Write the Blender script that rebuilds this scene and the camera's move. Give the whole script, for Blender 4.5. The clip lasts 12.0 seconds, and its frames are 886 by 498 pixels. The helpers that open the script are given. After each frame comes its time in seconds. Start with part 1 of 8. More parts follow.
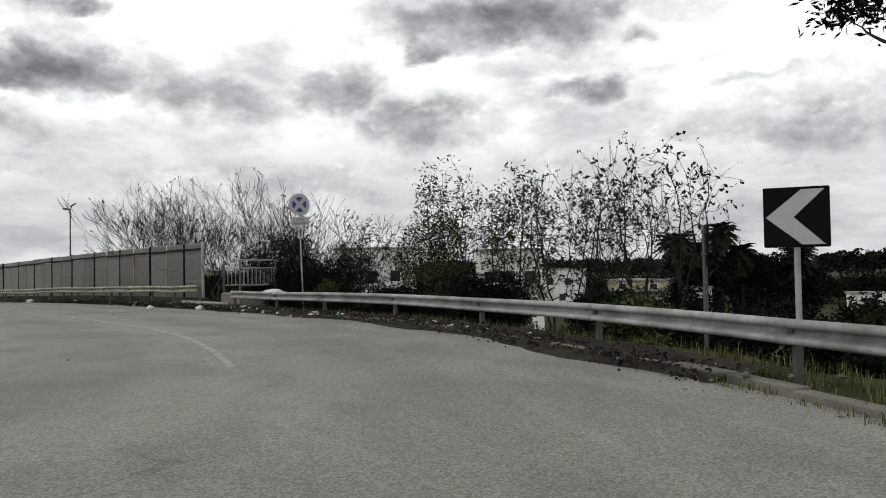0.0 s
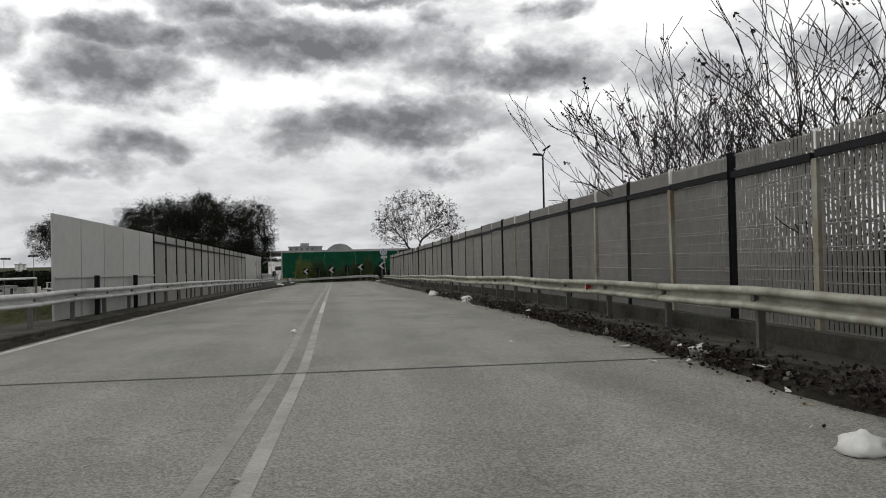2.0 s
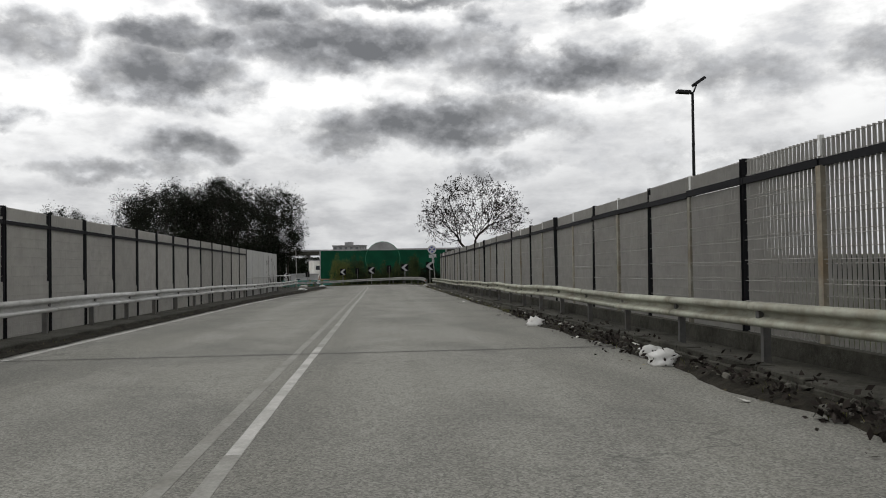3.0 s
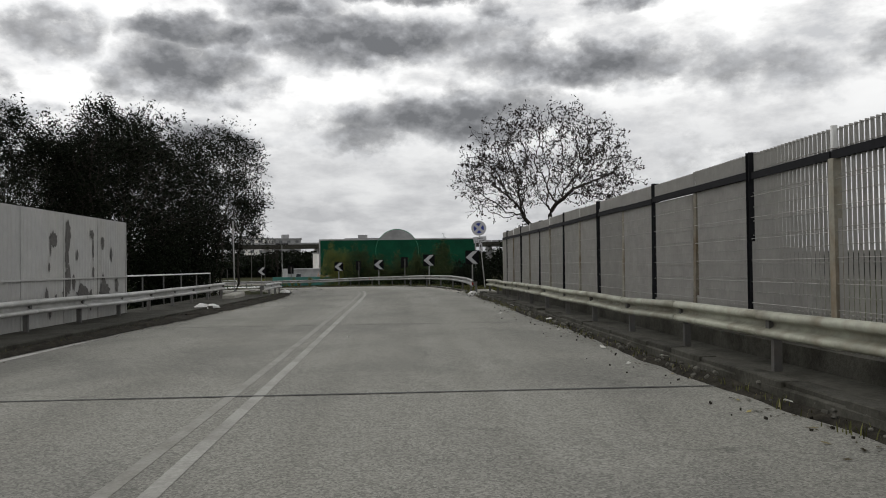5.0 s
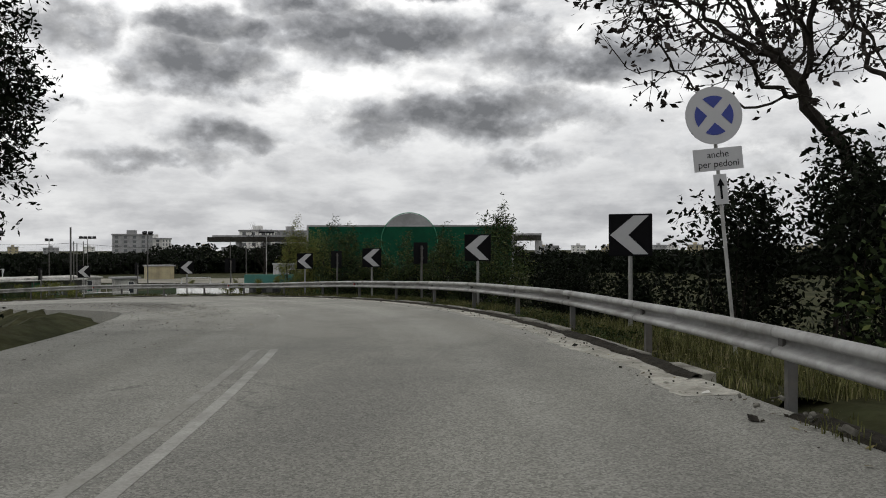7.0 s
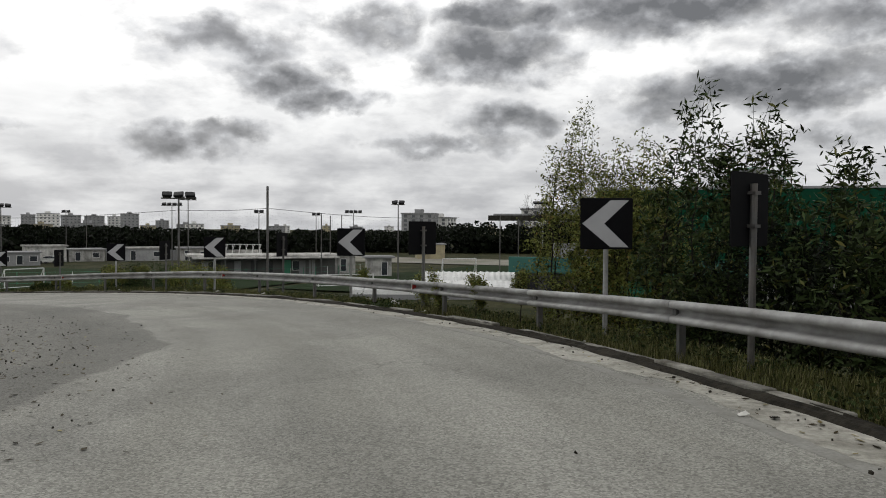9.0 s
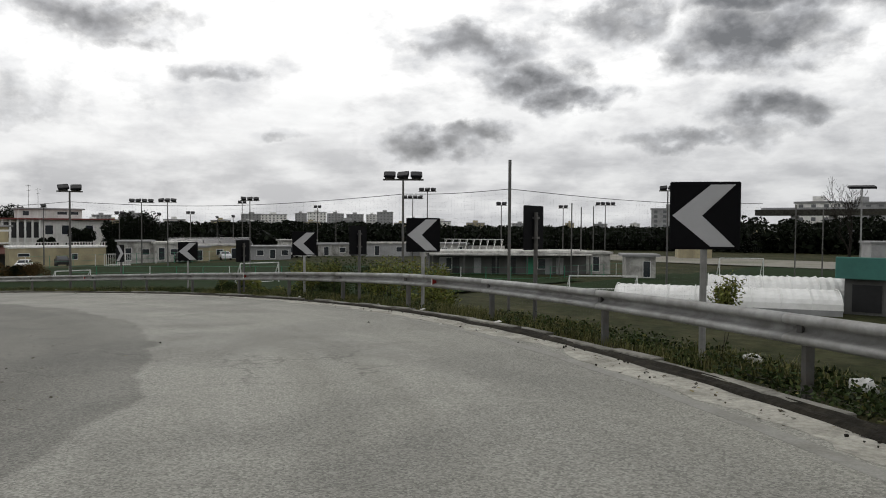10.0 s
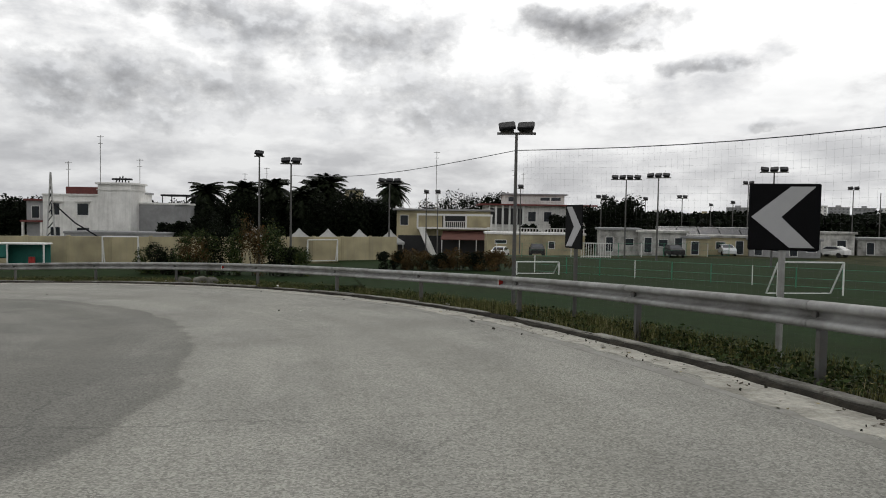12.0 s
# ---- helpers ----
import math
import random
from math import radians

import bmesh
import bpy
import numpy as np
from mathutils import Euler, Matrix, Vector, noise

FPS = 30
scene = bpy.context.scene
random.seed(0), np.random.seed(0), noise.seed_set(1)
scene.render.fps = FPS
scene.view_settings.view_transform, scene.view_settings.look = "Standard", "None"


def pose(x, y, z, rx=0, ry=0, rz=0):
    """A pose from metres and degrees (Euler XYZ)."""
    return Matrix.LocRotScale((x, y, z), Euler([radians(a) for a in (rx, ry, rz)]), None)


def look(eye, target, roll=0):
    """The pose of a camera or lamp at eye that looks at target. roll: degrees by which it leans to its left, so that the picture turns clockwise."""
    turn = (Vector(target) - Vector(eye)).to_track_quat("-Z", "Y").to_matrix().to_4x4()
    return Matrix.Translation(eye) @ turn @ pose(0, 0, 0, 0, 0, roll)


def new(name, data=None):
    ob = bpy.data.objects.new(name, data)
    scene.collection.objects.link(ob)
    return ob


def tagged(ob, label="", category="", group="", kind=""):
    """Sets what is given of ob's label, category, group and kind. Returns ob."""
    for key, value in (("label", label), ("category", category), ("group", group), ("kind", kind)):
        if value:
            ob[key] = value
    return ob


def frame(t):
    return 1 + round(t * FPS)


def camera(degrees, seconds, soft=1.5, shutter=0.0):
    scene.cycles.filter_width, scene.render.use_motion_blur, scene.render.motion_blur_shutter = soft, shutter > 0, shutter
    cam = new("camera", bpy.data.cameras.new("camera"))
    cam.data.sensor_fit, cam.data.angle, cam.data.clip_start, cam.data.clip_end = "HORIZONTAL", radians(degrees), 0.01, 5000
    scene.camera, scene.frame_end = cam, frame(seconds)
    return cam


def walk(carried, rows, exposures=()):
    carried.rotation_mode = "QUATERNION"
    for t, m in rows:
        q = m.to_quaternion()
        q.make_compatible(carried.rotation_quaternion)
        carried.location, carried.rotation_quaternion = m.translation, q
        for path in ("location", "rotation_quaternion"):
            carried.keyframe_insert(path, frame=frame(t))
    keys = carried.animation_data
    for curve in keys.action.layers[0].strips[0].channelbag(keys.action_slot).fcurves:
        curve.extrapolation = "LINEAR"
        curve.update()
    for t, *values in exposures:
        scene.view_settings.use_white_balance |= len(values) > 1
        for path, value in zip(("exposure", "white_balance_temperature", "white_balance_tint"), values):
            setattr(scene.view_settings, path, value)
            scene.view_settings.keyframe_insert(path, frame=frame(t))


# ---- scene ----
cam = camera(62.29, 12.0, soft=1.0)


def look_pose(x, y, z, yaw, pitch, roll):
    """The pose of a camera at x, y, z, turned left, tilted up and leaning left by these degrees."""
    return pose(x, y, z, 0, 0, yaw) @ pose(0, 0, 0, 90 + pitch) @ pose(0, 0, 0, 0, 0, roll)


PATH = [
    (0.0, look_pose(-8.153, -35.850, 1.497, -41.120, 1.407, -0.985)),
    (0.5, look_pose(-4.455, -29.693, 1.513, -30.451, 0.969, -1.299)),
    (1.0, look_pose(-1.876, -22.857, 1.458, -20.077, 0.364, -1.453)),
    (1.5, look_pose(-0.441, -15.619, 1.359, -10.872, 0.283, -1.657)),
    (2.0, look_pose(0.039, -7.951, 1.294, -4.796, 0.551, -1.198)),
    (2.5, look_pose(0.000, 0.000, 1.250, -2.296, 0.675, -0.773)),
    (3.0, look_pose(-0.261, 7.913, 1.192, -1.273, 0.622, -0.795)),
    (3.5, look_pose(-0.636, 15.854, 1.070, -0.654, 0.301, -0.681)),
    (4.0, look_pose(-1.042, 23.840, 0.911, -0.637, 0.288, -0.579)),
    (4.5, look_pose(-1.437, 31.842, 0.754, -0.448, 0.349, -0.538)),
    (5.0, look_pose(-1.857, 39.830, 0.589, -0.012, 0.242, -0.619)),
    (5.5, look_pose(-2.293, 47.810, 0.413, 0.169, 0.175, -0.754)),
    (6.0, look_pose(-2.724, 55.815, 0.260, 0.180, 0.265, -0.609)),
    (6.5, look_pose(-3.170, 63.793, 0.120, 0.440, 0.177, -0.319)),
    (7.0, look_pose(-3.658, 71.704, -0.035, 1.047, -0.087, -0.139)),
    (7.5, look_pose(-4.328, 79.402, -0.190, 3.509, -0.148, -0.028)),
    (8.0, look_pose(-5.467, 86.838, -0.367, 8.314, -0.631, 0.089)),
    (8.5, look_pose(-7.288, 93.977, -0.604, 14.568, -1.204, 0.262)),
    (9.0, look_pose(-9.935, 100.557, -0.884, 22.995, -1.558, 0.389)),
    (9.5, look_pose(-13.598, 106.573, -1.180, 32.317, -1.693, 0.339)),
    (10.0, look_pose(-18.142, 111.809, -1.479, 41.746, -1.860, 0.369)),
    (10.5, look_pose(-23.438, 116.181, -1.794, 51.213, -2.015, 0.450)),
    (11.0, look_pose(-29.243, 119.569, -2.119, 60.468, -2.148, 0.589)),
    (11.5, look_pose(-35.420, 121.945, -2.464, 69.304, -2.363, 0.831)),
    (12.0, look_pose(-41.948, 123.337, -2.854, 77.996, -2.646, 0.886)),
]
walk(cam, PATH, [(0.0, -0.05), (2.5, -0.12), (8.0, -0.18), (12.0, -0.18)])

# ---- world and sun ----
world = bpy.data.worlds.new("overcast_sky")
scene.world = world
world.use_nodes = True
wt = world.node_tree
wt.nodes.clear()
SUN_ELEV, SUN_AZ = radians(42), radians(62)      # azimuth to the left of +y


def wnode(kind, **kw):
    n = wt.nodes.new(kind)
    for k, v in kw.items():
        if k == "op":
            n.operation = v
    return n


def wmath(op, a, b=None):
    n = wnode("ShaderNodeMath", op=op)
    for i, v in enumerate((a, b)):
        if v is None:
            continue
        if isinstance(v, (int, float)):
            n.inputs[i].default_value = v
        else:
            wt.links.new(v, n.inputs[i])
    return n.outputs[0]


def wramp(fac, stops):
    n = wnode("ShaderNodeValToRGB")
    e = n.color_ramp.elements
    while len(e) < len(stops):
        e.new(0.5)
    for el, (p, c) in zip(e, stops):
        el.position = p
        el.color = (c[0], c[1], c[2], 1) if isinstance(c, tuple) else (c, c, c, 1)
    wt.links.new(fac, n.inputs[0])
    return n.outputs[0]


def wmix(fac, a, b):
    n = wt.nodes.new("ShaderNodeMix")
    n.data_type = "RGBA"
    for sock, v in ((n.inputs[0], fac), (n.inputs[6], a), (n.inputs[7], b)):
        if isinstance(v, (int, float)):
            sock.default_value = v
        elif isinstance(v, tuple):
            sock.default_value = (*v, 1)
        else:
            wt.links.new(v, sock)
    return n.outputs[2]


tc = wnode("ShaderNodeTexCoord")
sep = wnode("ShaderNodeSeparateXYZ")
wt.links.new(tc.outputs["Generated"], sep.inputs[0])
dx, dy, dz = sep.outputs
up = wmath("ADD", wmath("MAXIMUM", dz, 0.0), 0.30)
comb = wnode("ShaderNodeCombineXYZ")
wt.links.new(wmath("DIVIDE", dx, up), comb.inputs[0])
wt.links.new(wmath("DIVIDE", dy, up), comb.inputs[1])
wt.links.new(wmath("MULTIPLY", dz, 1.2), comb.inputs[2])


def wnoise(scale, detail, rough, dist, off):
    mp = wnode("ShaderNodeMapping")
    mp.inputs["Location"].default_value = off
    wt.links.new(comb.outputs[0], mp.inputs[0])
    n = wnode("ShaderNodeTexNoise")
    n.inputs["Scale"].default_value = scale
    n.inputs["Detail"].default_value = detail
    n.inputs["Roughness"].default_value = rough
    n.inputs["Distortion"].default_value = dist
    wt.links.new(mp.outputs[0], n.inputs["Vector"])
    return n.outputs[0]


big = wnoise(1.9, 3, 0.50, 0.0, (3.1, 7.7, 0))
mid = wnoise(5.2, 9, 0.52, 0.1, (9.4, 1.3, 2))
puff = wnoise(15.0, 6, 0.55, 0.2, (2.4, 5.3, 1))
dens = wmath("ADD", wmath("ADD", wmath("MULTIPLY", big, 0.40), wmath("MULTIPLY", mid, 0.44)), wmath("MULTIPLY", puff, 0.16))

# the clouds low in the sky: bearing to the left of +y, height, half width, half height (degrees), thickness
CLOUDS_EAST = [(-46.6, 18.6, 8.6, 1.8, 0.75), (-53.4, 13.5, 2.7, 1.0, 0.7), (-56.4, 16.5, 1.8, 0.7, 0.55), (-64.3, 13.0, 4.4, 0.6, 0.4),
               (-69.2, 9.7, 4.9, 2.3, 0.55), (-60.7, 9.9, 4.2, 1.3, 0.4), (-23.3, 12.7, 6.1, 1.8, 0.55), (-33.7, 13.6, 3.7, 1.8, 0.6),
               (-39.7, 11.2, 4.9, 1.8, 0.65), (-39.9, 16.9, 1.9, 0.9, 0.6), (-25.3, 6.4, 11.0, 1.9, 0.4), (-52.0, 7.0, 12.5, 1.7, 0.36)]
CLOUDS_AHEAD = [(5.6, 16.0, 7.5, 1.8, 0.95), (12.0, 18.5, 4.7, 1.1, 0.75), (-11.1, 14.1, 7.6, 1.5, 0.85), (19.2, 13.1, 4.9, 1.8, 0.9),
                (20.3, 15.9, 3.7, 1.1, 0.7), (16.1, 15.9, 1.5, 1.0, 0.7), (-0.9, 10.3, 8.4, 1.7, 0.85), (-5.0, 17.6, 2.0, 1.2, 0.65),
                (1.2, 19.5, 6.2, 0.6, 0.8), (-14.2, 18.6, 2.0, 0.9, 0.7), (17.3, 8.1, 2.2, 0.7, 0.6), (23.7, 6.7, 3.3, 0.7, 0.5),
                (6.1, 9.1, 3.5, 1.1, 0.6), (-5.7, 7.0, 5.2, 0.9, 0.45)]
CLOUDS_WEST = [(19.2, 16.6, 3.3, 0.9, 0.65), (29.0, 15.0, 4.0, 1.5, 0.7), (39.5, 13.7, 4.7, 1.1, 0.7), (34.6, 10.7, 3.6, 1.6, 0.85),
               (30.6, 9.4, 2.3, 0.7, 0.7), (42.7, 6.2, 4.6, 1.3, 0.7), (38.6, 7.0, 2.8, 1.0, 0.65), (17.4, 8.5, 4.0, 1.1, 0.65),
               (22.7, 6.7, 7.0, 0.9, 0.5), (66.9, 14.2, 5.8, 1.4, 0.7), (64.8, 12.5, 3.8, 0.6, 0.45), (59.3, 11.1, 2.6, 0.7, 0.55),
               (53.7, 7.0, 2.6, 0.6, 0.4), (102.2, 8.8, 11.8, 2.6, 0.5), (84.1, 13.2, 7.8, 2.2, 0.48), (76.0, 8.5, 12.0, 2.6, 0.42), (95.3, 14.0, 8.2, 1.8, 0.45)]
DEG = 180 / math.pi


def wvec(op, a, b=None, c=None):
    n = wnode("ShaderNodeVectorMath", op=op)
    for i, v in enumerate((a, b, c)):
        if v is None:
            continue
        if isinstance(v, tuple):
            n.inputs[i].default_value = v
        else:
            wt.links.new(v, n.inputs[i])
    return n.outputs["Value"] if op == "LENGTH" else n.outputs[0]


def wcloud(scale, detail, rough, stretch, colour=False, up_by=0.0):
    """Noise on the sky's sphere, drawn out sideways by stretch."""
    n = wnode("ShaderNodeTexNoise")
    n.inputs["Scale"].default_value, n.inputs["Detail"].default_value, n.inputs["Roughness"].default_value = scale, detail, rough
    wt.links.new(wvec("MULTIPLY_ADD", tc.outputs["Generated"], (1, 1, stretch), (0, 0, up_by)), n.inputs["Vector"])
    return n.outputs["Color" if colour else 0]


bearing = wmath("MULTIPLY", wmath("ARCTAN2", wmath("MULTIPLY", dx, -1.0), dy), DEG)
rise = wmath("MULTIPLY", wmath("ARCSINE", dz), DEG)
place = wnode("ShaderNodeCombineXYZ")
wt.links.new(bearing, place.inputs[0])
wt.links.new(rise, place.inputs[1])
warp = wvec("MULTIPLY_ADD", wcloud(13.0, 6, 0.55, 1.4, True), (9.0, 4.4, 0.0), (-4.5, -2.2, 0.0))
where_sky = wvec("ADD", place.outputs[0], warp)
heap = None
for az, el, hw, hh, thick in CLOUDS_EAST + CLOUDS_AHEAD + CLOUDS_WEST:
    # flat below, domed above
    off = wvec("LENGTH", wvec("MULTIPLY_ADD", where_sky, (0.86 / hw, 0.86 / hh, 0.0), (-0.86 * az / hw, -0.86 * el / hh, 0.0)))
    mr = wnode("ShaderNodeMapRange")
    mr.interpolation_type = "SMOOTHSTEP"
    wt.links.new(off, mr.inputs[0])
    mr.inputs[1].default_value, mr.inputs[2].default_value, mr.inputs[3].default_value, mr.inputs[4].default_value = 0.0, 1.85, 1.12 * thick, 0.0
    heap = mr.outputs[0] if heap is None else wmath("ADD", wmath("MAXIMUM", heap, mr.outputs[0]), wmath("MULTIPLY", wmath("MINIMUM", heap, mr.outputs[0]), 0.25))
billow = wcloud(24.0, 8, 0.60, 1.5)
lump = wcloud(9.0, 3, 0.5, 1.6)
rough_sky = wmath("ADD", wmath("MULTIPLY", wmath("SUBTRACT", billow, 0.5), 1.15), wmath("MULTIPLY", wmath("SUBTRACT", lump, 0.5), 0.6))
body = wmath("ADD", heap, rough_sky)
# light comes through the tops; the undersides of the billows stay grey
under = wmath("SUBTRACT", wcloud(24.0, 5, 0.55, 1.5, up_by=0.020), wcloud(24.0, 5, 0.55, 1.5))
depth_sky = wmath("ADD", wmath("MULTIPLY", heap, 0.92), wmath("MULTIPLY", under, 1.7))
streak_sky = wcloud(8.0, 6, 0.56, 3.4)
veil = wcloud(6.0, 8, 0.60, 2.4)
thin = wramp(veil, [(0.34, (0.74, 0.75, 0.77)), (0.43, (1.0, 1.0, 1.0)), (0.52, (1.28, 1.28, 1.27))])
# a grey, streaked layer fills the lower sky
layer = wramp(streak_sky, [(0.38, (0.84, 0.85, 0.86)), (0.50, (0.66, 0.67, 0.69)), (0.62, (0.50, 0.51, 0.535))])
lowband = wramp(wmath("MULTIPLY", rise, 1 / 30), [(0.0, 0.95), (0.14, 0.85), (0.28, 0.45), (0.42, 0.0)])
lit = wmix(lowband, thin, layer)
edge = wramp(body, [(0.02, 0.0), (0.26, 0.22), (0.46, 0.0)])
lit = wmix(edge, lit, (1.12, 1.12, 1.12))
cover = wramp(body, [(0.20, 0.0), (0.36, 0.40), (0.56, 0.80), (0.80, 1.0)])
shade = wramp(depth_sky, [(0.10, (0.80, 0.81, 0.83)), (0.38, (0.52, 0.53, 0.55)), (0.66, (0.34, 0.345, 0.36)), (1.0, (0.20, 0.205, 0.215))])
lit = wmix(cover, lit, shade)
# overhead and behind, broken cloud goes on
cloud = wramp(dens, [(0.468, 0.0), (0.495, 0.5), (0.545, 0.9), (0.62, 1.0)])
over = wmix(cloud, thin, wramp(dens, [(0.47, (0.66, 0.67, 0.69)), (0.54, (0.40, 0.41, 0.43)), (0.60, (0.20, 0.205, 0.22))]))
high = wnode("ShaderNodeMapRange")
high.interpolation_type = "SMOOTHSTEP"
wt.links.new(rise, high.inputs[0])
high.inputs[1].default_value, high.inputs[2].default_value = 19.0, 28.0
lit = wmix(high.outputs[0], lit, over)
# the sky brightens towards the hidden sun
sd = (-math.sin(SUN_AZ) * math.cos(SUN_ELEV), math.cos(SUN_AZ) * math.cos(SUN_ELEV), math.sin(SUN_ELEV))
dot = wmath("ADD", wmath("ADD", wmath("MULTIPLY", dx, sd[0]), wmath("MULTIPLY", dy, sd[1])), wmath("MULTIPLY", dz, sd[2]))
glow = wramp(dot, [(0.0, 0.96), (0.55, 1.0), (0.85, 1.12), (1.0, 1.35)])
gm = wnode("ShaderNodeVectorMath")
gm.operation = "MULTIPLY"
wt.links.new(lit, gm.inputs[0])
wt.links.new(glow, gm.inputs[1])
lit = gm.outputs[0]
sky = wnode("ShaderNodeTexSky")
sky.sky_type = "NISHITA"
sky.sun_disc = False
sky.sun_elevation, sky.sun_rotation = SUN_ELEV, -SUN_AZ
sky.dust_density = 3.0
bg_sky = wnode("ShaderNodeBackground")
bg_sky.inputs[1].default_value = 0.05
wt.links.new(sky.outputs[0], bg_sky.inputs[0])
bg_cloud = wnode("ShaderNodeBackground")
bg_cloud.inputs[1].default_value = 1.0
wt.links.new(lit, bg_cloud.inputs[0])
mixs = wnode("ShaderNodeMixShader")
mixs.inputs[0].default_value = 0.93
wt.links.new(bg_sky.outputs[0], mixs.inputs[1])
wt.links.new(bg_cloud.outputs[0], mixs.inputs[2])
wout = wnode("ShaderNodeOutputWorld")
wt.links.new(mixs.outputs[0], wout.inputs[0])

sun = new("sun", bpy.data.lights.new("sun", "SUN"))
sun.data.energy, sun.data.angle, sun.data.color = 0.5, radians(14), (1.0, 0.97, 0.92)
sun.matrix_world = look((0, 0, 60), (60 * math.sin(SUN_AZ), -60 * math.cos(SUN_AZ), 60 - 60 * math.tan(SUN_ELEV)))

# ---- materials ----


def mat(name, base, rough=0.8, metal=0.0, grain=0.0, scale=8.0, stain=None, stain_scale=0.6, stain_amt=0.5, bump=0.0,
        bump_scale=40.0, vary=0.0, stretch=(1, 1, 1), spec=0.4, streak=None):
    """A surface with fine grain, large stains, relief and a small change from piece to piece."""
    m = bpy.data.materials.new(name)
    m.use_nodes = True
    t = m.node_tree
    b = t.nodes["Principled BSDF"]
    b.inputs["Roughness"].default_value = rough
    b.inputs["Metallic"].default_value = metal
    b.inputs["Specular IOR Level"].default_value = spec
    co = t.nodes.new("ShaderNodeTexCoord")
    mp = t.nodes.new("ShaderNodeMapping")
    mp.inputs["Scale"].default_value = stretch
    geo = t.nodes.new("ShaderNodeNewGeometry")
    t.links.new(geo.outputs["Position"], mp.inputs[0])

    def nz(s, d, r=0.6):
        n = t.nodes.new("ShaderNodeTexNoise")
        n.inputs["Scale"].default_value, n.inputs["Detail"].default_value, n.inputs["Roughness"].default_value = s, d, r
        t.links.new(mp.outputs[0], n.inputs["Vector"])
        return n.outputs[0]

    def mixc(f, a, c, blend="MIX"):
        n = t.nodes.new("ShaderNodeMix")
        n.data_type, n.blend_type = "RGBA", blend
        for sock, v in ((n.inputs[0], f), (n.inputs[6], a), (n.inputs[7], c)):
            if isinstance(v, (int, float)):
                sock.default_value = v
            elif isinstance(v, tuple):
                sock.default_value = (*v, 1)
            else:
                t.links.new(v, sock)
        return n.outputs[2]

    def ramp(f, lo, hi, a=0.0, c=1.0):
        n = t.nodes.new("ShaderNodeMapRange")
        n.inputs[1].default_value, n.inputs[2].default_value, n.inputs[3].default_value, n.inputs[4].default_value = lo, hi, a, c
        t.links.new(f, n.inputs[0])
        return n.outputs[0]

    col = base
    if stain:
        f = ramp(nz(stain_scale, 6, 0.62), 0.42, 0.66, 0.0, stain_amt)
        col = mixc(f, base, stain)
    if streak:
        mp2 = t.nodes.new("ShaderNodeMapping")
        mp2.inputs["Scale"].default_value = (3.5, 3.5, 0.35)
        t.links.new(geo.outputs["Position"], mp2.inputs[0])
        n = t.nodes.new("ShaderNodeTexNoise")
        n.inputs["Scale"].default_value, n.inputs["Detail"].default_value = 1.0, 4
        t.links.new(mp2.outputs[0], n.inputs["Vector"])
        col = mixc(ramp(n.outputs[0], 0.5, 0.75, 0.0, 0.45), col, streak)
    if grain:
        g = ramp(nz(scale, 5, 0.7), 0.25, 0.75, 1 - grain, 1 + grain)
        n = t.nodes.new("ShaderNodeVectorMath")
        n.operation = "SCALE"
        if isinstance(col, tuple):
            n.inputs[0].default_value = col
        else:
            t.links.new(col, n.inputs[0])
        t.links.new(g, n.inputs["Scale"])
        col = n.outputs[0]
    if vary:
        oi = t.nodes.new("ShaderNodeObjectInfo")
        n = t.nodes.new("ShaderNodeVectorMath")
        n.operation = "SCALE"
        if isinstance(col, tuple):
            n.inputs[0].default_value = col
        else:
            t.links.new(col, n.inputs[0])
        t.links.new(ramp(oi.outputs["Random"], 0, 1, 1 - vary, 1 + vary), n.inputs["Scale"])
        col = n.outputs[0]
    if isinstance(col, tuple):
        b.inputs["Base Color"].default_value = (*col, 1)
    else:
        t.links.new(col, b.inputs["Base Color"])
    if bump:
        bp = t.nodes.new("ShaderNodeBump")
        bp.inputs["Strength"].default_value = bump
        bp.inputs["Distance"].default_value = 0.02
        t.links.new(nz(bump_scale, 4), bp.inputs["Height"])
        t.links.new(bp.outputs[0], b.inputs["Normal"])
    return m


def leaf_mat(name, base, vary=0.5, dry=None, spec=0.06):
    """Leaves: each island its own tone; any light through them is in the base colour."""
    m = bpy.data.materials.new(name)
    m.use_nodes = True
    t = m.node_tree
    b = t.nodes["Principled BSDF"]
    b.inputs["Roughness"].default_value = 0.6
    b.inputs["Specular IOR Level"].default_value = spec
    geo = t.nodes.new("ShaderNodeNewGeometry")
    r = t.nodes.new("ShaderNodeValToRGB")
    e = r.color_ramp.elements
    e[0].color = (*[c * (1 - vary) for c in base], 1)
    e[1].color = (*[c * (1 + vary) for c in base], 1)
    if dry:
        e.new(0.88).color = (*[c * (1 + vary) for c in base], 1)
        e[-1].color = (*dry, 1)
    t.links.new(geo.outputs["Random Per Island"], r.inputs[0])
    t.links.new(r.outputs[0], b.inputs["Base Color"])
    return m




